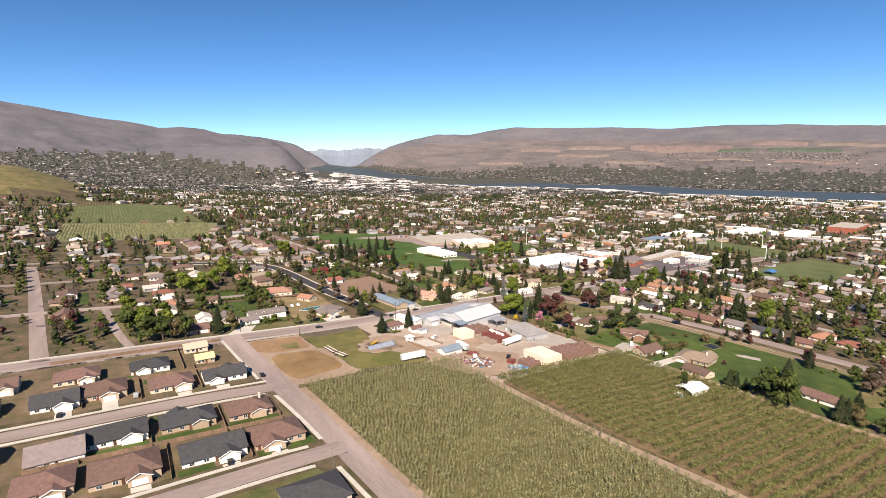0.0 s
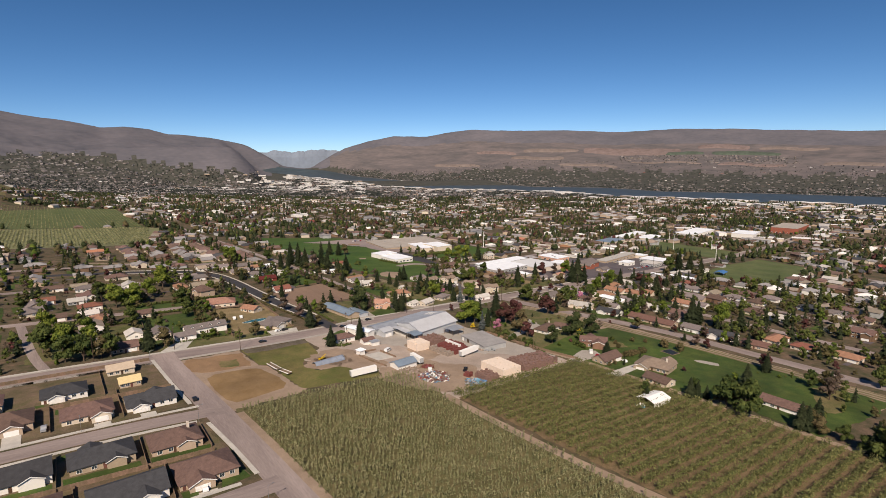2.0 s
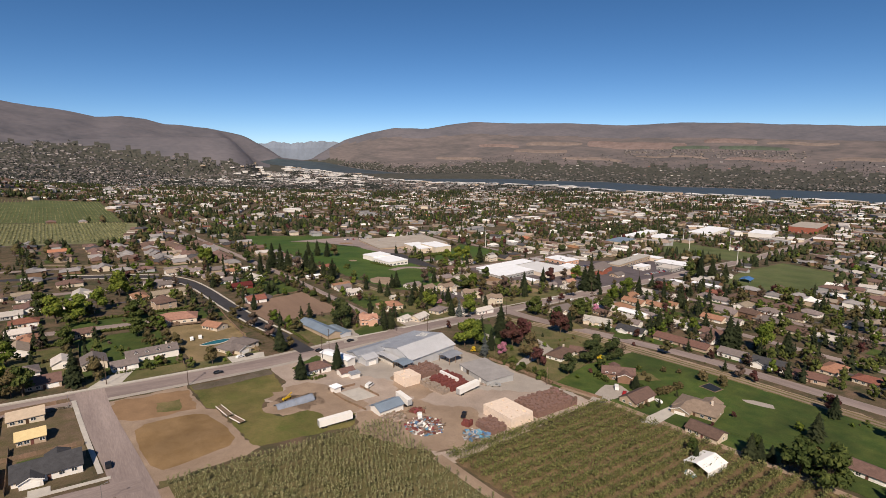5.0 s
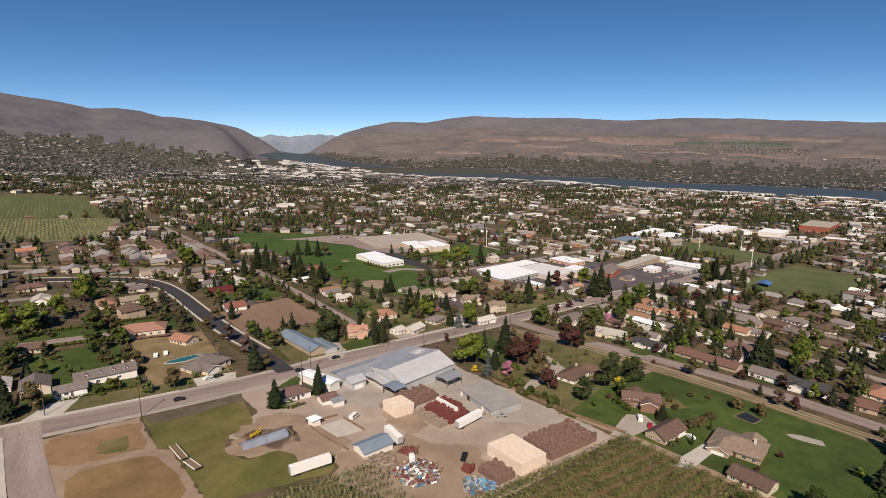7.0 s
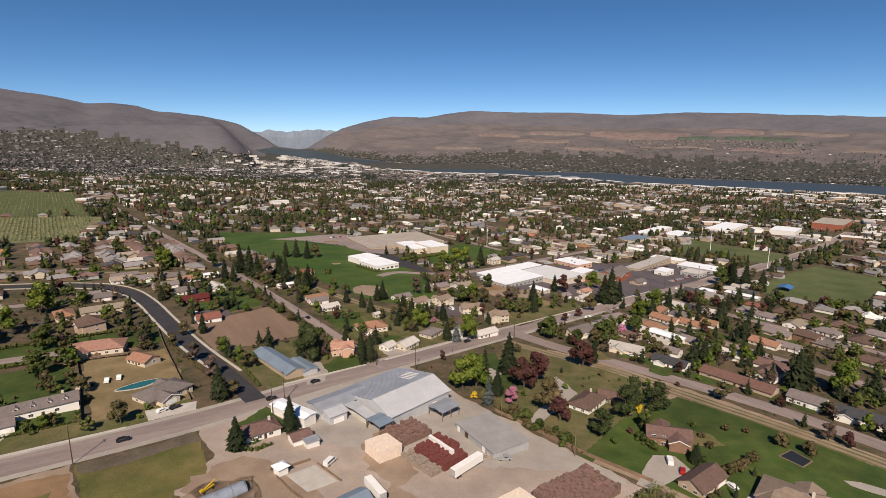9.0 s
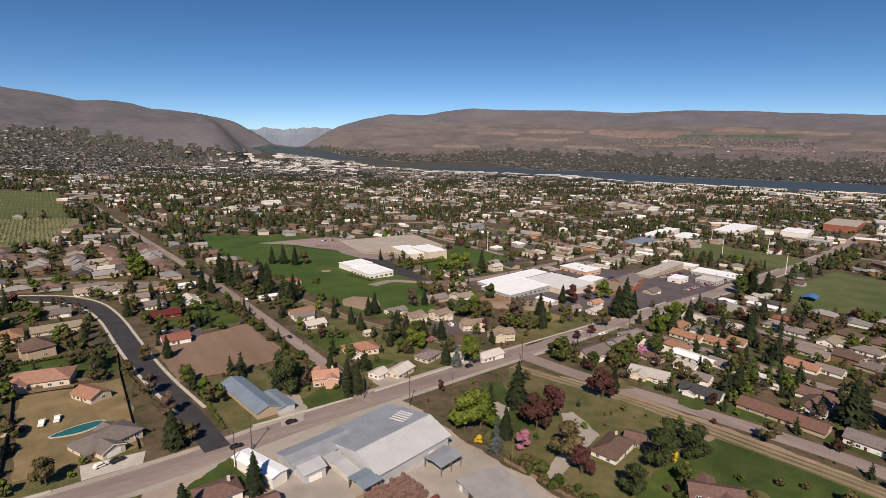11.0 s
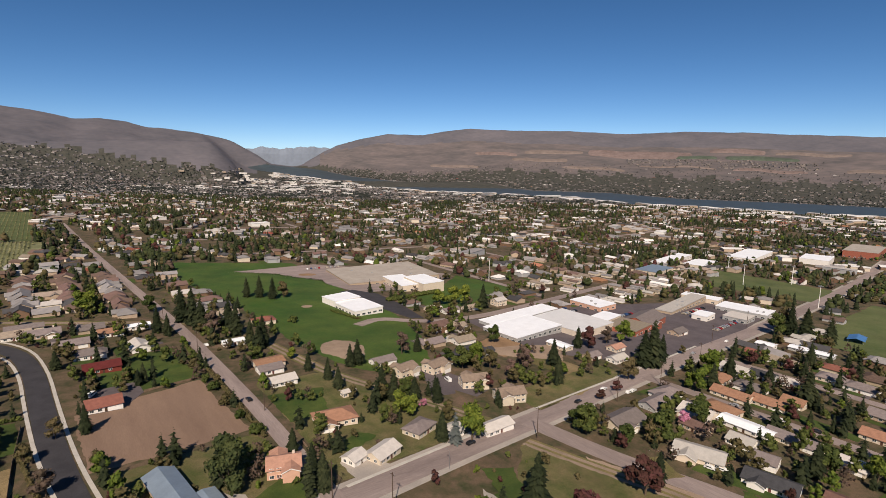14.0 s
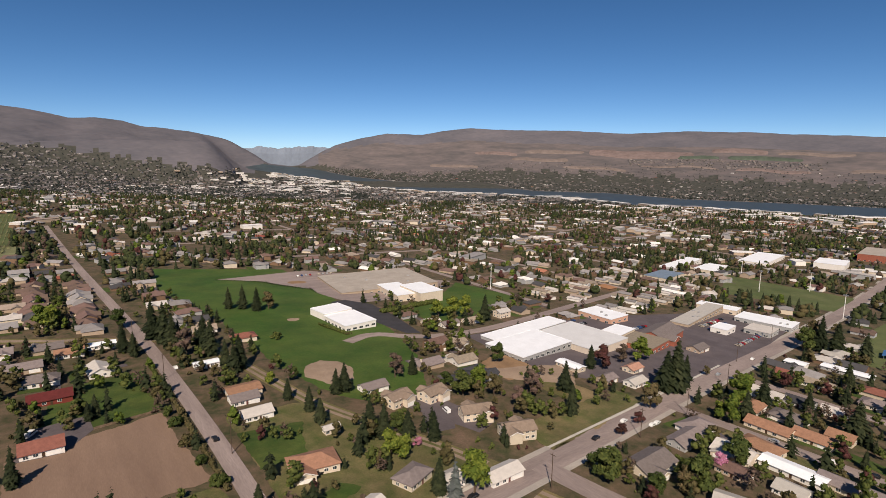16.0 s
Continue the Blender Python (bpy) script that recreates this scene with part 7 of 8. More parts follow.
def pool():
    t = thing("swimming_pool", at(129, 390.3, 14), "covered teal swimming pool with a pale rim", "pool")
    pts = [(8 * math.cos(i * 0.3142) * (1 + 0.12 * math.cos(2 * i * 0.3142)), 3.1 * math.sin(i * 0.3142) * (1 + 0.25 * math.cos(i * 0.3142 + 1))) for i in range(20)]
    rim, water = Shape(), Shape()
    big = [(a * 1.09, b * 1.25) for a, b in pts]
    n = 20
    rim.add([(a, b, 0.22 - 0.06 * a) for a, b in big] + [(a, b, -0.6 - 0.06 * a) for a, b in big] + [(a, b, 0.22 - 0.06 * a) for a, b in pts], [(i, (i + 1) % n, 2 * n + (i + 1) % n, 2 * n + i) for i in range(n)] + [(i, n + i, n + (i + 1) % n, (i + 1) % n) for i in range(n)])
    water.add([(a, b, 0.14 - 0.06 * a) for a, b in pts], [tuple(range(n))])
    part("rim", rim, concrete, t)
    part("cover", water, pool_mat, t, "teal pool cover")
    claim(128, 386, 8)


pool()
for x, y, turn, paint, form in ((118, 401, 80, "white", "pickup"), (123, 402, 80, "white", "pickup"), (112, 400, 80, "black", "car"), (107, 398, 80, "tan", "car"), (134, 357, 20, "white", "car"), (139, 357.5, 20, "black", "car"), (176, 345.5, 8, "black", "car"), (200, 353, 5, "black", "car"), (118, 339, 2, "black", "car"), (64, 270, 88, "black", "car"), (51, 193, 85, "white", "car"), (34, 192, 85, "black", "car"), (303, 363, 6, "black", "car"), (407, 372, 6, "white", "car"), (237, 452, 92, "black", "car"), (239.5, 545, 92, "white", "car"), (263, 472, 20, "black", "car"), (262, 405, 20, "black", "car"), (285.7, 218.4, 40, "white", "van"), (283.6, 211.9, 30, "red", "car"), (375, 296, -80, "white", "car"), (378, 292, -80, "white", "car"), (389, 233, -85, "white", "car"), (389, 226, -85, "silver", "car"), (395, 206, -85, "white", "van"), (416, 362, 5, "white", "car"), (420, 362, 5, "white", "car"), (454, 300, 90, "white", "car"), (456, 285, 90, "black", "car"), (452, 322, 90, "silver", "car"), (176, 492, 60, "white", "van"), (338, 425, 80, "white", "van"), (380, 368, 6, "black", "car"), (520, 381, 5, "silver", "car"), (575, 384, 5, "white", "car"), (8, 270, 85, "silver", "pickup"), (-20, 262, 85, "black", "car"), (290, 197, 70, "white", "car")):
    car(x, y, turn, paint, form)
park = random.Random(9)
for x0, y0, n, step, turn in ((560, 470, 9, 3.4, 95), (562, 452, 8, 3.6, 95), (625, 448, 12, 4.2, 95), (628, 440, 8, 4.4, 95), (600, 405, 14, 4.0, 95), (540, 480, 5, 3.6, 95), (430, 700, 10, 4.5, 80), (400, 770, 9, 5.0, 80), (650, 392, 6, 4.0, 95), (500, 508, 10, 4.2, 95), (505, 498, 9, 4.4, 95), (655, 460, 8, 4.2, 95)):
    for i in range(n):
        if park.random() < 0.75:
            x, y = x0 + i * step, y0 + i * step * 0.1
            if is_free(x, y, 1.2, False):
                car(x, y, turn + park.choice((0, 180)), park.choice(("white", "black", "silver", "silver", "red", "blue", "tan")))

# ---- the rest of the town ----
rng = random.Random(5)
HOUSE_TYPES = [
    dict(L=18, W=11.5, roof="brown", wall="cream", form="hip", wing=(-4.5, 7, 3)),
    dict(L=16, W=11, roof="grey", wall="white", form="hip", garage=True),
    dict(L=18, W=10.5, roof="grey", wall="tan", chimney=True, wing=(4.5, 6.5, 2.5)),
    dict(L=17, W=12, roof="brown", wall="tan", form="hip", wing=(4, 7, 3)),
    dict(L=15, W=10.5, roof="tan", wall="white", wing=(3, 6.5, 2.5)),
    dict(L=18, W=11.5, roof="charcoal", wall="grey", form="hip", wing=(-4, 7, 2.5)),
    dict(L=17, W=10, roof="orange", wall="cream", form="hip"),
    dict(L=16, W=10, roof="pale", wall="white", wing=(-3.5, 6.5, 2)),
    dict(L=14, W=11, roof="brown", wall="brown", h=5.2, wing=(3, 6, 2)),
    dict(L=18, W=11, roof="brown", wall="white", wing=(-4.5, 7, 3)),
    dict(L=17, W=11, roof="grey", wall="cream", form="hip", wing=(4, 7, 3)),
    dict(L=15, W=10, roof="red", wall="cream", form="hip"),
]
type_first = {}
near_count = 0
FAR_ROOFS = ["grey", "brown", "tan", "charcoal", "pale", "white", "red", "orange", "dusty"]
FAR_ROOF_W = [32, 22, 10, 14, 13, 8, 1, 1, 0]
FAR_WALLS = ["white", "cream", "tan", "grey", "brown", "dusty"]
walls, roofs = {k: [] for k in FAR_WALLS}, {k: [] for k in FAR_ROOFS}
yards, drives = [], []
leaves = {k: [] for k in ("conifer", "green", "lime", "olive", "bare", "plum", "dwarf", "distant", "canopy")}
FAR_LEAF_W = [28, 44, 3, 9, 15, 1, 0, 0, 0]
LEAF_W = [24, 36, 6, 18, 12, 4, 0, 0, 0]


VIEWS = [(8, 0), (60, 62), (115, 133), (186, 228)]


def reach(x, y):
    """The least distance from the flight line."""
    return min(math.hypot(x - a, y - b) for a, b in VIEWS)


def in_view(x, y):
    return any(-12 < math.degrees(math.atan2(x - a, y - b)) < 80 and math.hypot(x - a, y - b) > 60 for a, b in VIEWS)


def leafy_forms():
    out = {}
    r = random.Random(3)
    for kind in leaves:
        if kind in ("dwarf", "distant", "canopy"):
            continue
        forms = []
        for k in range(4):
            if kind == "conifer":
                crown, _ = conifer(200 + k, 10, 2.9, 11, 11)
            else:
                crown, trunk = broadleaf(210 + k + len(kind), 8, 3.6, 7, 119 if kind != "bare" else 98, 0.68 if kind != "bare" else 0.45, dense=0.8 if kind != "bare" else 0.4)
            forms.append((np.array(crown.v), np.array(crown.f)))
        out[kind] = forms
    return out


LEAFY = leafy_forms()


def far_tree(x, y, d, size=1.0, kind=None):
    kind = kind or rng.choices(list(leaves), LEAF_W if d < 1400 else FAR_LEAF_W)[0]
    z = gz(x, y) - 0.3
    if d > 2200 and bare_slope(float(polar(x, y)[1]), math.degrees(math.atan2(z - EYE[2], d))):
        return
    # every far tree, whatever its kind, takes the haze-greyed foliage
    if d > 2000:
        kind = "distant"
    # farther green trees take the copy with self-shade in its colour
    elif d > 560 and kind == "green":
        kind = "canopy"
    if d < 560:
        v, f = rng.choice(LEAFY[kind])
        h = rng.uniform(6, 15) / 10 if kind == "conifer" else rng.uniform(4.5, 10.5) / 8
        a = rng.random() * 6.28
        c, n = math.cos(a), math.sin(a)
        w = h * rng.uniform(0.85, 1.15)
        leaves[kind].append((v @ np.array([[c, n, 0], [-n, c, 0], [0, 0, 1]]) * (w, w, h) * size + (x, y, z), f))
    elif kind == "conifer":
        h = rng.uniform(6, 13) * size
        leaves[kind] += far_conifer(rng, x, y, z, h, h * rng.uniform(0.2, 0.3), 4 if d < 1000 else 3 if d < 1500 else 2)
    else:
        h = rng.uniform(5, 11) * size
        leaves[kind] += far_broad(rng, x, y, z, h, h * rng.uniform(0.38, 0.55), 6 if d < 1000 else 3 if d < 1700 else 2 if d < 2000 else 1)


def plain_house(x, y, turn, d):
    global near_count
    if d > 2200 and bare_slope(float(polar(x, y)[1]), math.degrees(math.atan2(gz(x, y) - EYE[2], d))):
        return
    L, W = rng.uniform(13, 19), rng.uniform(9.5, 12.5)
    if d < 1700:
        c, s = math.cos(radians(turn)), math.sin(radians(turn))

        def patch(u0, v0, u1, v1, up):
            q = np.array([(x + u * c - v * s, y + u * s + v * c) for u, v in ((u0, v0), (u1, v0), (u1, v1), (u0, v1))])
            return np.column_stack([q, heights(q[:, 0], q[:, 1]) + up]), np.array([(0, 1, 2), (0, 2, 3)])

        if rng.random() < 0.6:
            yards.append(patch(-9.5, W / 2 + 1, 9.5, W / 2 + rng.uniform(5, 9), 0.12))
        if rng.random() < 0.5:
            yards.append(patch(-8.5, -W / 2 - 6, 2, -W / 2 - 0.6, 0.12))
        drives.append(patch(3.2, -W / 2 - 9, 3.2 + rng.uniform(3, 6), -W / 2, 0.13))
    if d < 400 and near_count < 170:
        near_count += 1
        k = rng.randrange(len(HOUSE_TYPES))
        if k in type_first:
            copy_thing(type_first[k], at(x, y, turn))
            claim(x, y, 7)
        else:
            type_first[k] = house(x, y, turn, **HOUSE_TYPES[k])
        return
    if d > 1000 and rng.random() < 0.05:
        L, W = rng.uniform(22, 45), rng.uniform(14, 24)
    h = rng.choice((2.7, 2.7, 3.0, 5.0)) if L < 20 else 5
    rise = W * 0.2 if L < 20 else 0.4
    hip, wing = L < 20 and rng.random() < 0.5, rng.choice((-L * 0.25, L * 0.25, 0.0)) if L < 20 else 0.0
    wall, ro = far_house(x, y, gz(x, y), radians(turn), L, W, h, rise, hip, wing)
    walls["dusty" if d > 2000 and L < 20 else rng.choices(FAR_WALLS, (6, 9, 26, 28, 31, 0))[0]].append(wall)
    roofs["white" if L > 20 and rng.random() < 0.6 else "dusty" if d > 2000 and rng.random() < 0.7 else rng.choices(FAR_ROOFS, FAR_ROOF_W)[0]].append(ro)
    claim(x, y, min(L, W) / 2 + 1.5)


def big_shed(x, y, turn):
    d, az = polar(x, y)
    if d > 2200 and bare_slope(float(az), math.degrees(math.atan2(gz(x, y) - EYE[2], d))):
        return
    L, W = rng.uniform(22, 50), rng.uniform(14, 26)
    wall, ro = far_house(x, y, gz(x, y), radians(turn), L, W, rng.uniform(4.5, 7), 0.5)
    walls[rng.choice(("white", "cream", "tan", "grey"))].append(wall)
    roofs[rng.choices(("white", "pale", "grey", "tan"), (35, 30, 20, 15))[0]].append(ro)
    claim(x, y, 15)


def fill_block(cx, cy, w, h, turn, pitch_x, pitch_y, dens):
    """A block of lots: short streets with houses on both sides and trees between."""
    c, n = math.cos(radians(turn)), math.sin(radians(turn))
    rows = max(1, int(w / pitch_x))
    for i in range(rows):
        street = (i + 0.5) / rows * w - w / 2
        v = -h / 2 + 8
        while v < h / 2 - 6:
            for s in (-1, 1):
                u, q = street + s * (13 + rng.uniform(-3, 4)), v + rng.uniform(-4, 4)
                x, y = cx + u * c - q * n, cy + u * n + q * c
                if not in_view(x, y):
                    continue
                d = reach(x, y)
                dn, az = polar(x, y)
                if dn > float(banks(az)[0]) - 120:
                    continue
                g = float(wob(x, y, 95.0)) if d > 450 else 0.0
                shops = g < -0.62 and d > 700
                here = dens * (0.35 if g > 0.45 else 1.0)
                if shops and rng.random() < 0.25 and is_free(x, y, 16):
                    big_shed(x, y, turn)
                elif rng.random() < here and is_free(x, y, 6.5) and not any(inside(x, y, p) for p in no_house):
                    plain_house(x, y, turn + (90 if s > 0 else -90) + rng.choice((0, 0, 0, 180, 90)) + rng.uniform(-6, 6), d)
                for _ in range(0 if shops and rng.random() < 0.6 else (6 if g > 0.45 else 5) if d < 900 else 7 if g > 0.45 else 5):
                    a, b = street + s * rng.uniform(4.5, pitch_x / 2 + 2), q + rng.uniform(-pitch_y / 2, pitch_y / 2)
                    tx, ty = cx + a * c - b * n, cy + a * n + b * c
                    if rng.random() < 0.85 and is_free(tx, ty, 0.8):
                        far_tree(tx, ty, d, 1.15 if g > 0.45 else 1.0, "conifer" if g > 0.45 and rng.random() < 0.4 else None)
            v += pitch_y


def fill_town():
    for x0 in range(-700, 3600, 130):
        for y0 in range(-100, 3900, 160):
            cx, cy = x0 + 65 + rng.uniform(-8, 8), y0 + 80 + rng.uniform(-8, 8)
            d, az = polar(cx, cy)
            if d > 3900 or (cy < 330 and cx < 380) or knoll(cx, cy) > 0.2:
                continue
            near = reach(cx, cy) < 620
            turn = rng.choice((0, 0, 90)) if near else rng.choice((0, 0, 90, 90, 20, -25, 45))
            dens = 0.85 if near else rng.choice((0.35, 0.65, 0.75, 0.85, 0.85))
            w, h = (128, 158) if turn in (0, 20, -25) else (158, 128)
            fill_block(cx, cy, w, h, turn, 44, 19 if d < 1500 else 20, dens)


def tight_estate():
    """Closely set hipped houses between the curving street and the straight one."""
    for x in (92, 118, 146, 176, 206):
        y = 652 if x < 200 else 622
        while y < 800:
            if is_free(x, y, 6.0):
                wall, ro = far_house(x + rng.uniform(-2, 2), y, gz(x, y), radians(rng.choice((90, -90)) + rng.uniform(-5, 5)), rng.uniform(12, 15), rng.uniform(11, 13), 2.9, 3.1, rng.random() < 0.7, rng.choice((-3.0, 3.0)))
                walls[rng.choice(("tan", "cream", "brown"))].append(wall)
                roofs[rng.choices(("brown", "grey", "charcoal"), (60, 25, 15))[0]].append(ro)
                claim(x, y, 7.5)
            y += 15.5


def home_park():
    """Rows of long pale mobile homes beyond the shops."""
    for i in range(15):
        for j in range(6):
            x, y = 585 + i * 15.5 + rng.uniform(-2.5, 2.5), 506 + i * 2.0 + j * 19 + rng.uniform(-3, 3)
            if rng.random() < 0.82 and is_free(x, y, 4.5):
                wall, ro = far_house(x, y, gz(x, y), radians(97 + rng.uniform(-7, 7)), rng.uniform(11, 17), rng.uniform(6, 8.5), 2.6, rng.uniform(0.7, 1.5))
                walls[rng.choice(("white", "cream", "tan"))].append(wall)
                roofs[rng.choices(("pale", "white", "tan", "grey", "brown"), (32, 10, 26, 20, 12))[0]].append(ro)
                claim(x, y, 6.0)


STREETS = []
for k in range(14):
    x = 530 + k * 100
    STREETS.append([(x, 40), (x, 255 if 600 < x < 900 else 372 + (x - 490) * 0.075)])
for k in range(8):
    STREETS.append([(560 + k * 150, 560 + k * 12), (565 + k * 150, 1900)])
for k in range(9):
    STREETS.append([(300 + k * 10, 900 + k * 150), (1700, 900 + k * 150)])
for k in range(3):
    STREETS.append([(-140, 450 + k * 110), (130, 452 + k * 110)])
for s in STREETS:
    road("road", s, 8.0, asphalt, "grey residential street among houses and trees", up=0.14)
tight_estate()
home_park()
fill_town()


SHRUBS = []
for k in range(4):
    crown, _ = broadleaf(300 + k, 2.0, 1.5, 3, 27, 0.5, 0.1)
    SHRUBS.append((np.array(crown.v), np.array(crown.f)))


def fill_gardens():
    """Bushes, hedges and young trees in the gardens that the flight passes."""
    done = 0
    while done < 3700:
        done += 1
        x, y = rng.uniform(-160, 720), rng.uniform(40, 700)
        d = reach(x, y)
        if d > 520 or not in_view(x, y) or (x < 268 and y < 338) or not is_free(x, y, 0.9):
            continue
        if rng.random() < 0.62:
            v, f = rng.choice(SHRUBS)
            s = rng.uniform(0.5, 1.5)
            leaves[rng.choices(("green", "olive", "bare", "lime", "plum"), (42, 28, 12, 12, 6))[0]].append((v * s + (x, y, gz(x, y) - 0.1), f))
            claim(x, y, 0.6)
        else:
            far_tree(x, y, d, rng.uniform(0.55, 1.0))
            claim(x, y, 1.2)



fill_gardens()
for _ in range(520):
    # tall garden trees east of the canal
    x, y = rng.uniform(385, 800), rng.uniform(60, 345)
    if is_free(x, y, 1.6):
        far_tree(x, y, reach(x, y), 1.2, rng.choices(("conifer", "green", "olive", "plum", "bare"), (40, 28, 18, 6, 8))[0])
        claim(x, y, 2.0)


def hedge(x0, y0, x1, y1, kind="green", h=1.6):
    n = int(math.hypot(x1 - x0, y1 - y0) / 1.1)
    for i in range(n):
        x, y = x0 + (x1 - x0) * i / n + rng.uniform(-0.3, 0.3), y0 + (y1 - y0) * i / n + rng.uniform(-0.3, 0.3)
        v, f = rng.choice(SHRUBS)
        leaves[kind].append((v * (h / 2.2 * rng.uniform(0.8, 1.25)) + (x, y, gz(x, y) - 0.1), f))


for q in ((231.5, 412, 230, 500, "olive", 2.2), (230, 500, 228, 560, "green", 2.0), (176, 362, 175, 412, "green", 1.6), (150, 440, 162, 366, "olive", 1.8), (60, 362, 105, 364, "green", 1.2), (153, 326, 160, 312, "green", 1.6), (152.5, 310, 157, 307, "green", 1.8), (157, 307, 164, 308, "green", 1.8), (258, 300, 262, 240, "olive", 1.8), (345, 590, 352, 560, "green", 2.4), (352, 560, 357, 560, "olive", 2.0), (405, 600, 470, 612, "green", 3.2), (405, 603, 470, 615, "green", 3.2), (290, 205, 318, 200, "olive", 2.2), (62, 440, 104, 442, "green", 2.2), (60, 470, 150, 478, "green", 2.2), (0, 420, 56, 424, "green", 2.2)):
    hedge(*q)


def upper_orchards():
    """Rows of small trees in the orchard blocks on the rise."""
    for y0, y1, dy, dx, kind, h in ((850, 1060, 9.0, 4.2, "dwarf", 2.6), (1090, 1490, 11.0, 5.5, "dwarf", 1.7)):
        y = y0
        while y < y1:
            x = -58.0
            while x < 128 + (y - 835) * 0.12 if y < 1060 else x < 148:
                v, f = BLOBS[rng.randrange(6)]
                s = h * rng.uniform(0.35, 0.6)
                leaves[kind].append((v * (s, s, s * 0.9) + (x + rng.uniform(-0.4, 0.4), y + rng.uniform(-0.4, 0.4), gz(x, y) + h * 0.5), f))
                x += dx
            y += dy


upper_orchards()


def fill_slopes():
    """Scattered houses and trees on the lower hillsides and the far bank."""
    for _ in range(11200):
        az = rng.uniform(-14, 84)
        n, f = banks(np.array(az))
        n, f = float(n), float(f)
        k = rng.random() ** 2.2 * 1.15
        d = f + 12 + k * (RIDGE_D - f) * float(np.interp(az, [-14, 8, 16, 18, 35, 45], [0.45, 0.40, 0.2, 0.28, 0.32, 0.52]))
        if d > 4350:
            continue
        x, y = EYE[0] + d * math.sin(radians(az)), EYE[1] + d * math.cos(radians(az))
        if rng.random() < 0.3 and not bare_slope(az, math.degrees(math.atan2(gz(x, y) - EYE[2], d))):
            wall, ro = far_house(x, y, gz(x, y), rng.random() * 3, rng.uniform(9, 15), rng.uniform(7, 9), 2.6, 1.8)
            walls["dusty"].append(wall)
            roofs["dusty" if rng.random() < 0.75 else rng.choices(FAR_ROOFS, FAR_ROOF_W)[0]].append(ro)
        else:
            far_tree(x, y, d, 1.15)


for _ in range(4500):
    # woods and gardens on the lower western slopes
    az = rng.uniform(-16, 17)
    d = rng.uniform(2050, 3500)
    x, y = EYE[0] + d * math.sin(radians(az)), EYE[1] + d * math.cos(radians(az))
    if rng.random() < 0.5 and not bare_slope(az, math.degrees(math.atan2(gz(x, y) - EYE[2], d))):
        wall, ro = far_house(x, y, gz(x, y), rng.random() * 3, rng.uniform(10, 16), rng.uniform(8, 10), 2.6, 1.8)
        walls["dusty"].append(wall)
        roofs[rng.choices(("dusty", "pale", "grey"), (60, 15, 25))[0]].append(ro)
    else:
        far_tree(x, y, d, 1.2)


def fill_riverside():
    """Long white warehouses along the near bank."""
    for _ in range(620):
        az = rng.uniform(20, 82)
        n, _f = banks(np.array(max(az, 17.1)))
        d = float(n) - rng.uniform(45, 300)
        x, y = EYE[0] + d * math.sin(radians(az)), EYE[1] + d * math.cos(radians(az))
        if not is_free(x, y, 18, False):
            continue
        L, W = rng.uniform(35, 95), rng.uniform(18, 40)
        wall, ro = far_house(x, y, gz(x, y), radians(rng.choice((0, 90, 8, 98)) - az * 0.3), L, W, rng.uniform(5, 8), 0.8)
        walls[rng.choice(("white", "cream", "grey", "tan"))].append(wall)
        roofs[rng.choices(("white", "pale", "grey", "tan"), (60, 24, 10, 6))[0]].append(ro)
        claim(x, y, 22)


for _ in range(200):
    az = rng.uniform(13, 27.5)
    d = rng.uniform(2500, float(banks(np.array(max(az, 17.1)))[0]) - 70)
    x, y = EYE[0] + d * math.sin(radians(az)), EYE[1] + d * math.cos(radians(az))
    if rng.random() < (d - 2400) / 1100 and not bare_slope(az, math.degrees(math.atan2(gz(x, y) - EYE[2], d))) and gz(x, y) < EYE[2] - d * 0.0235:
        wall, ro = far_house(x, y, gz(x, y), radians(rng.choice((0, 90))), rng.uniform(30, 80), rng.uniform(18, 34), rng.uniform(5, 8), 0.8)
        walls["white"].append(wall)
        roofs[rng.choices(("white", "pale", "grey"), (72, 20, 8))[0]].append(ro)
fill_riverside()
fill_slopes()
def hill_field(az0, az1, s0, s1, material, label):
    """A field on the far slopes, laid over the hill's shape."""
    n, m = max(6, round((az1 - az0) / 0.4)), 8
    vs = []
    for i in range(n + 1):
        for j in range(m + 1):
            az = az0 + (az1 - az0) * i / n
            f = float(banks(np.array(az))[1])
            k = s0 + (s1 - s0) * (j / m) + 0.006 * math.sin(az * 1.3 + s0 * 40)
            d = f + k * (RIDGE_D - f)
            x, y = EYE[0] + d * math.sin(radians(az)), EYE[1] + d * math.cos(radians(az))
            vs.append((x, y, gz(x, y) + 9.0 * min(1.0, 2.2 * math.sin(math.pi * min(i, n - i) / n) ** 0.5 * math.sin(math.pi * j / m)) - 3.0))
    solid("hill_field", Shape().add(vs, [(i * (m + 1) + j, i * (m + 1) + j + 1, (i + 1) * (m + 1) + j + 1, (i + 1) * (m + 1) + j) for i in range(n) for j in range(m)]), material, label, "field", "structure")


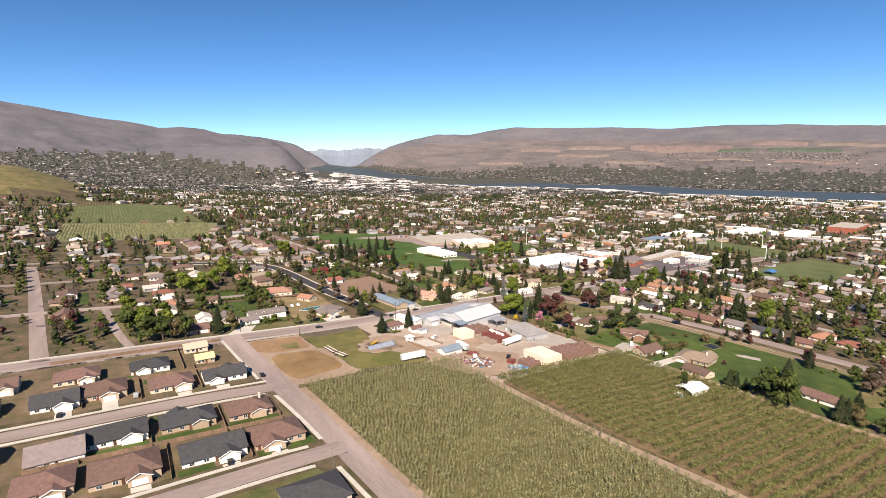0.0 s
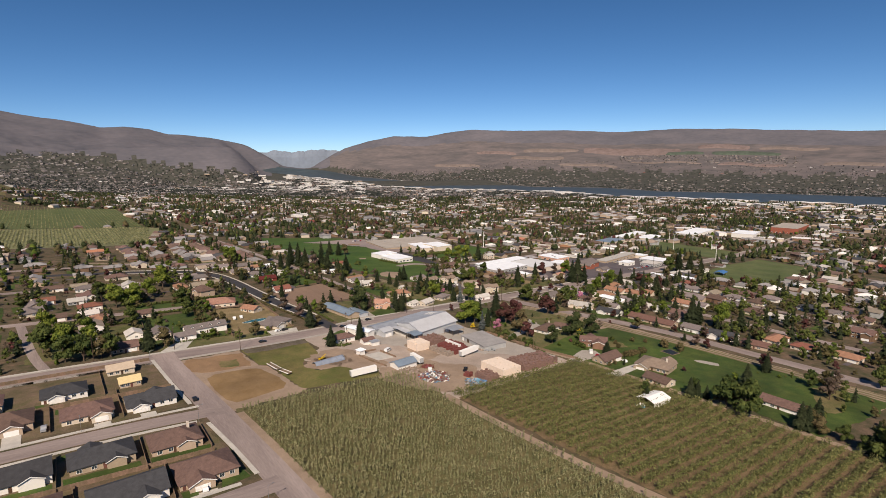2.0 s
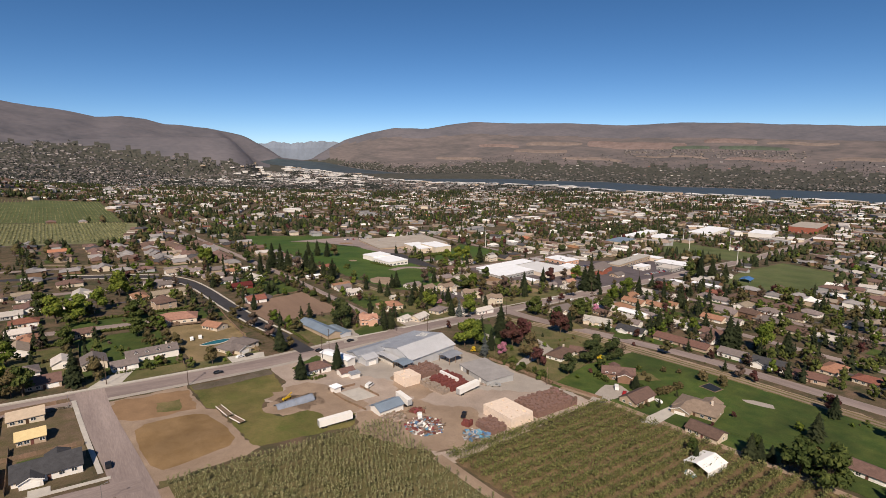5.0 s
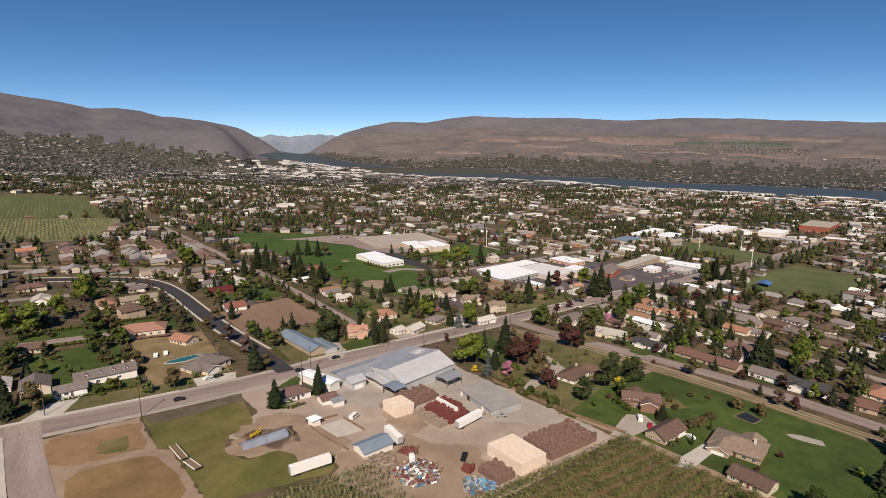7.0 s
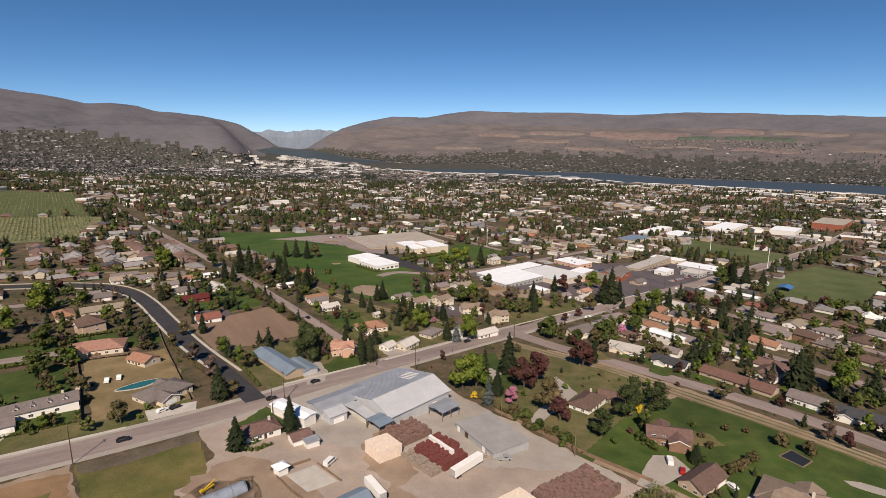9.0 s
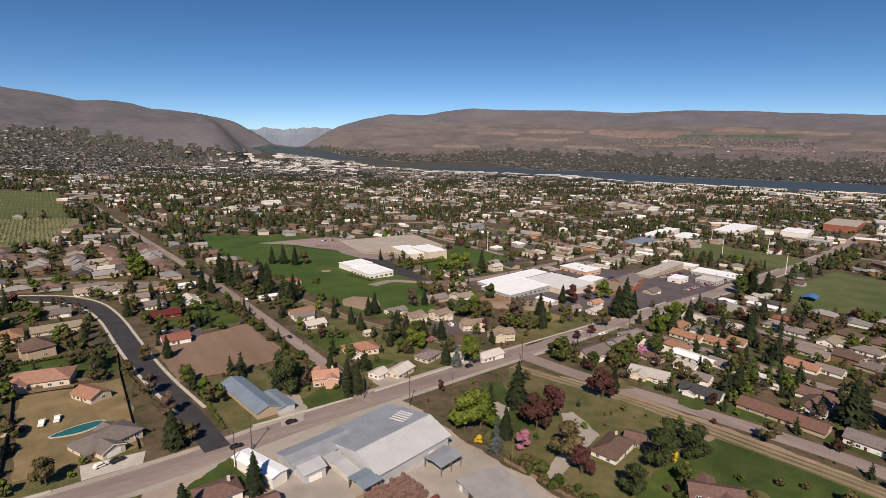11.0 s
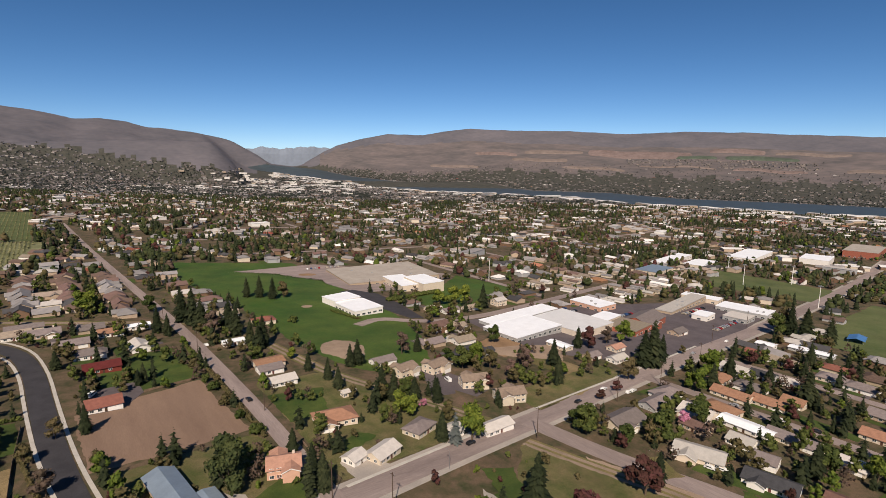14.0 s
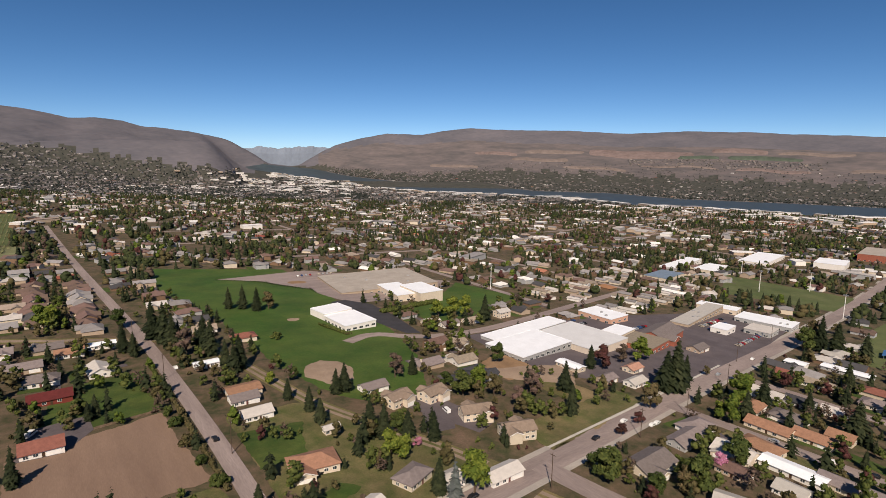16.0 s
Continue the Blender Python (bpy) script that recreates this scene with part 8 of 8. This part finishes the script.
hill_tan = mat("distant_dry_field", (0.165, 0.132, 0.118), 0.95, 0.2, 60, fine=12, speck=0.0, blotch=0.15)
hill_green = mat("distant_green_field", (0.070, 0.088, 0.066), 0.95, 0.25, 60, fine=12, blotch=0.2)
hill_pink = mat("distant_fallow_field", (0.165, 0.124, 0.115), 0.95, 0.2, 90, fine=14, blotch=0.2)
for q in ((51.2, 60.9, 0.70, 0.80, hill_pink), (62.1, 66.8, 0.78, 0.83, hill_pink), (63.4, 69.4, 0.71, 0.76, hill_green), (67.3, 73, 0.785, 0.815, hill_tan), (43.7, 49.5, 0.61, 0.66, hill_tan), (72.4, 77, 0.61, 0.65, hill_tan), (35.4, 40.7, 0.45, 0.50, hill_tan), (48.7, 55, 0.525, 0.56, hill_tan), (59.2, 63, 0.70, 0.74, hill_green), (45, 51, 0.72, 0.77, hill_tan), (56, 63, 0.585, 0.60, hill_tan), (40, 44.5, 0.68, 0.72, hill_pink), (64, 70, 0.57, 0.60, hill_pink)):
    hill_field(*q, "strip of farmed land on the far slope")
for _ in range(420):
    # a string of houses high on the far slope
    az = rng.uniform(55, 71)
    d = float(banks(np.array(az))[1])
    d += rng.uniform(0.60, 0.70) * (RIDGE_D - d)
    x, y = EYE[0] + d * math.sin(radians(az)), EYE[1] + d * math.cos(radians(az))
    if rng.random() < 0.4:
        wall, ro = far_house(x, y, gz(x, y), rng.random() * 3, rng.uniform(10, 17), rng.uniform(8, 11), 3.5, 2)
        walls["dusty"].append(wall)
        roofs[rng.choice(("dusty", "dusty", "tan"))].append(ro)
    else:
        far_tree(x, y, d, 0.9)


# the last roof tone is greyed to paint haze onto far houses
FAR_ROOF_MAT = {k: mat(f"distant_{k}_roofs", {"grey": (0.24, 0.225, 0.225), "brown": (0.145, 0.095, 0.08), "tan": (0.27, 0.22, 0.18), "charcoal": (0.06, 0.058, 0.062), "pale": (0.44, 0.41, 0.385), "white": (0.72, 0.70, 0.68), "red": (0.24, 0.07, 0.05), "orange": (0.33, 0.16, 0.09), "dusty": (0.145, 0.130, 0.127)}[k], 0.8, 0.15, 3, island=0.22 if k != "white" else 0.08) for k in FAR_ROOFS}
joined("garden_lawns", yards, lawn, "small green lawns of the town gardens", "lawns")
joined("driveways", drives, asphalt_lot, "grey driveways before the town houses", "driveways")
for k in FAR_WALLS:
    joined("house_walls", walls[k], siding[k], f"{k} walls of the many distant houses", "houses")
for k in FAR_ROOFS:
    joined("house_roofs", roofs[k], FAR_ROOF_MAT[k], f"{k} roofs of the many distant houses", "houses")
for k, m in (("conifer", leaf_conifer), ("green", leaf_green), ("lime", leaf_lime), ("olive", leaf_olive), ("bare", leaf_bare), ("plum", leaf_plum)):
    joined("distant_trees", leaves[k], m, f"{TREE_KINDS[k][2]}, many among the houses", "trees", True)
joined("distant_canopy", leaves["canopy"], leaf_canopy_shade, "green trees in leaf, crown shade painted in, many among the houses", "trees", True)
joined("distant_woods", leaves["distant"], leaf_hazed, "trees on the far slopes and banks, haze greyed into their colour", "trees", True)
joined("upper_orchard_trees", leaves["dwarf"], leaf_dwarf, "pale young fruit trees in rows on the rise", "orchard trees")


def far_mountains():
    """Mountains that close the gap at the valley's end, their blue-grey haze painted on."""
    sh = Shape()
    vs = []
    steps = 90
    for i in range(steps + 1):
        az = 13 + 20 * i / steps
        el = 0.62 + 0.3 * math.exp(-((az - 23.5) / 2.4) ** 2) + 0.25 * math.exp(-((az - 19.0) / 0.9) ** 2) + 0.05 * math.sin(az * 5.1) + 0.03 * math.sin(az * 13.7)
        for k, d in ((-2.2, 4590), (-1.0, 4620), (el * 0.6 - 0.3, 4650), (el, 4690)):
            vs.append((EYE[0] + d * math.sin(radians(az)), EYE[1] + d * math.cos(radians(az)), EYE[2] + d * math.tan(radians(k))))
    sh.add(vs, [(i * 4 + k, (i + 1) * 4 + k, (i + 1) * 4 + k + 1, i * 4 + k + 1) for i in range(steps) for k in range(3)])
    solid("backdrop", sh, mat("hazed_mountain", (0.17, 0.20, 0.25), 0.95, 0.15, 120, fine=20), "mountains at the end of the valley, painted in blue-grey haze", "mountains", "structure")


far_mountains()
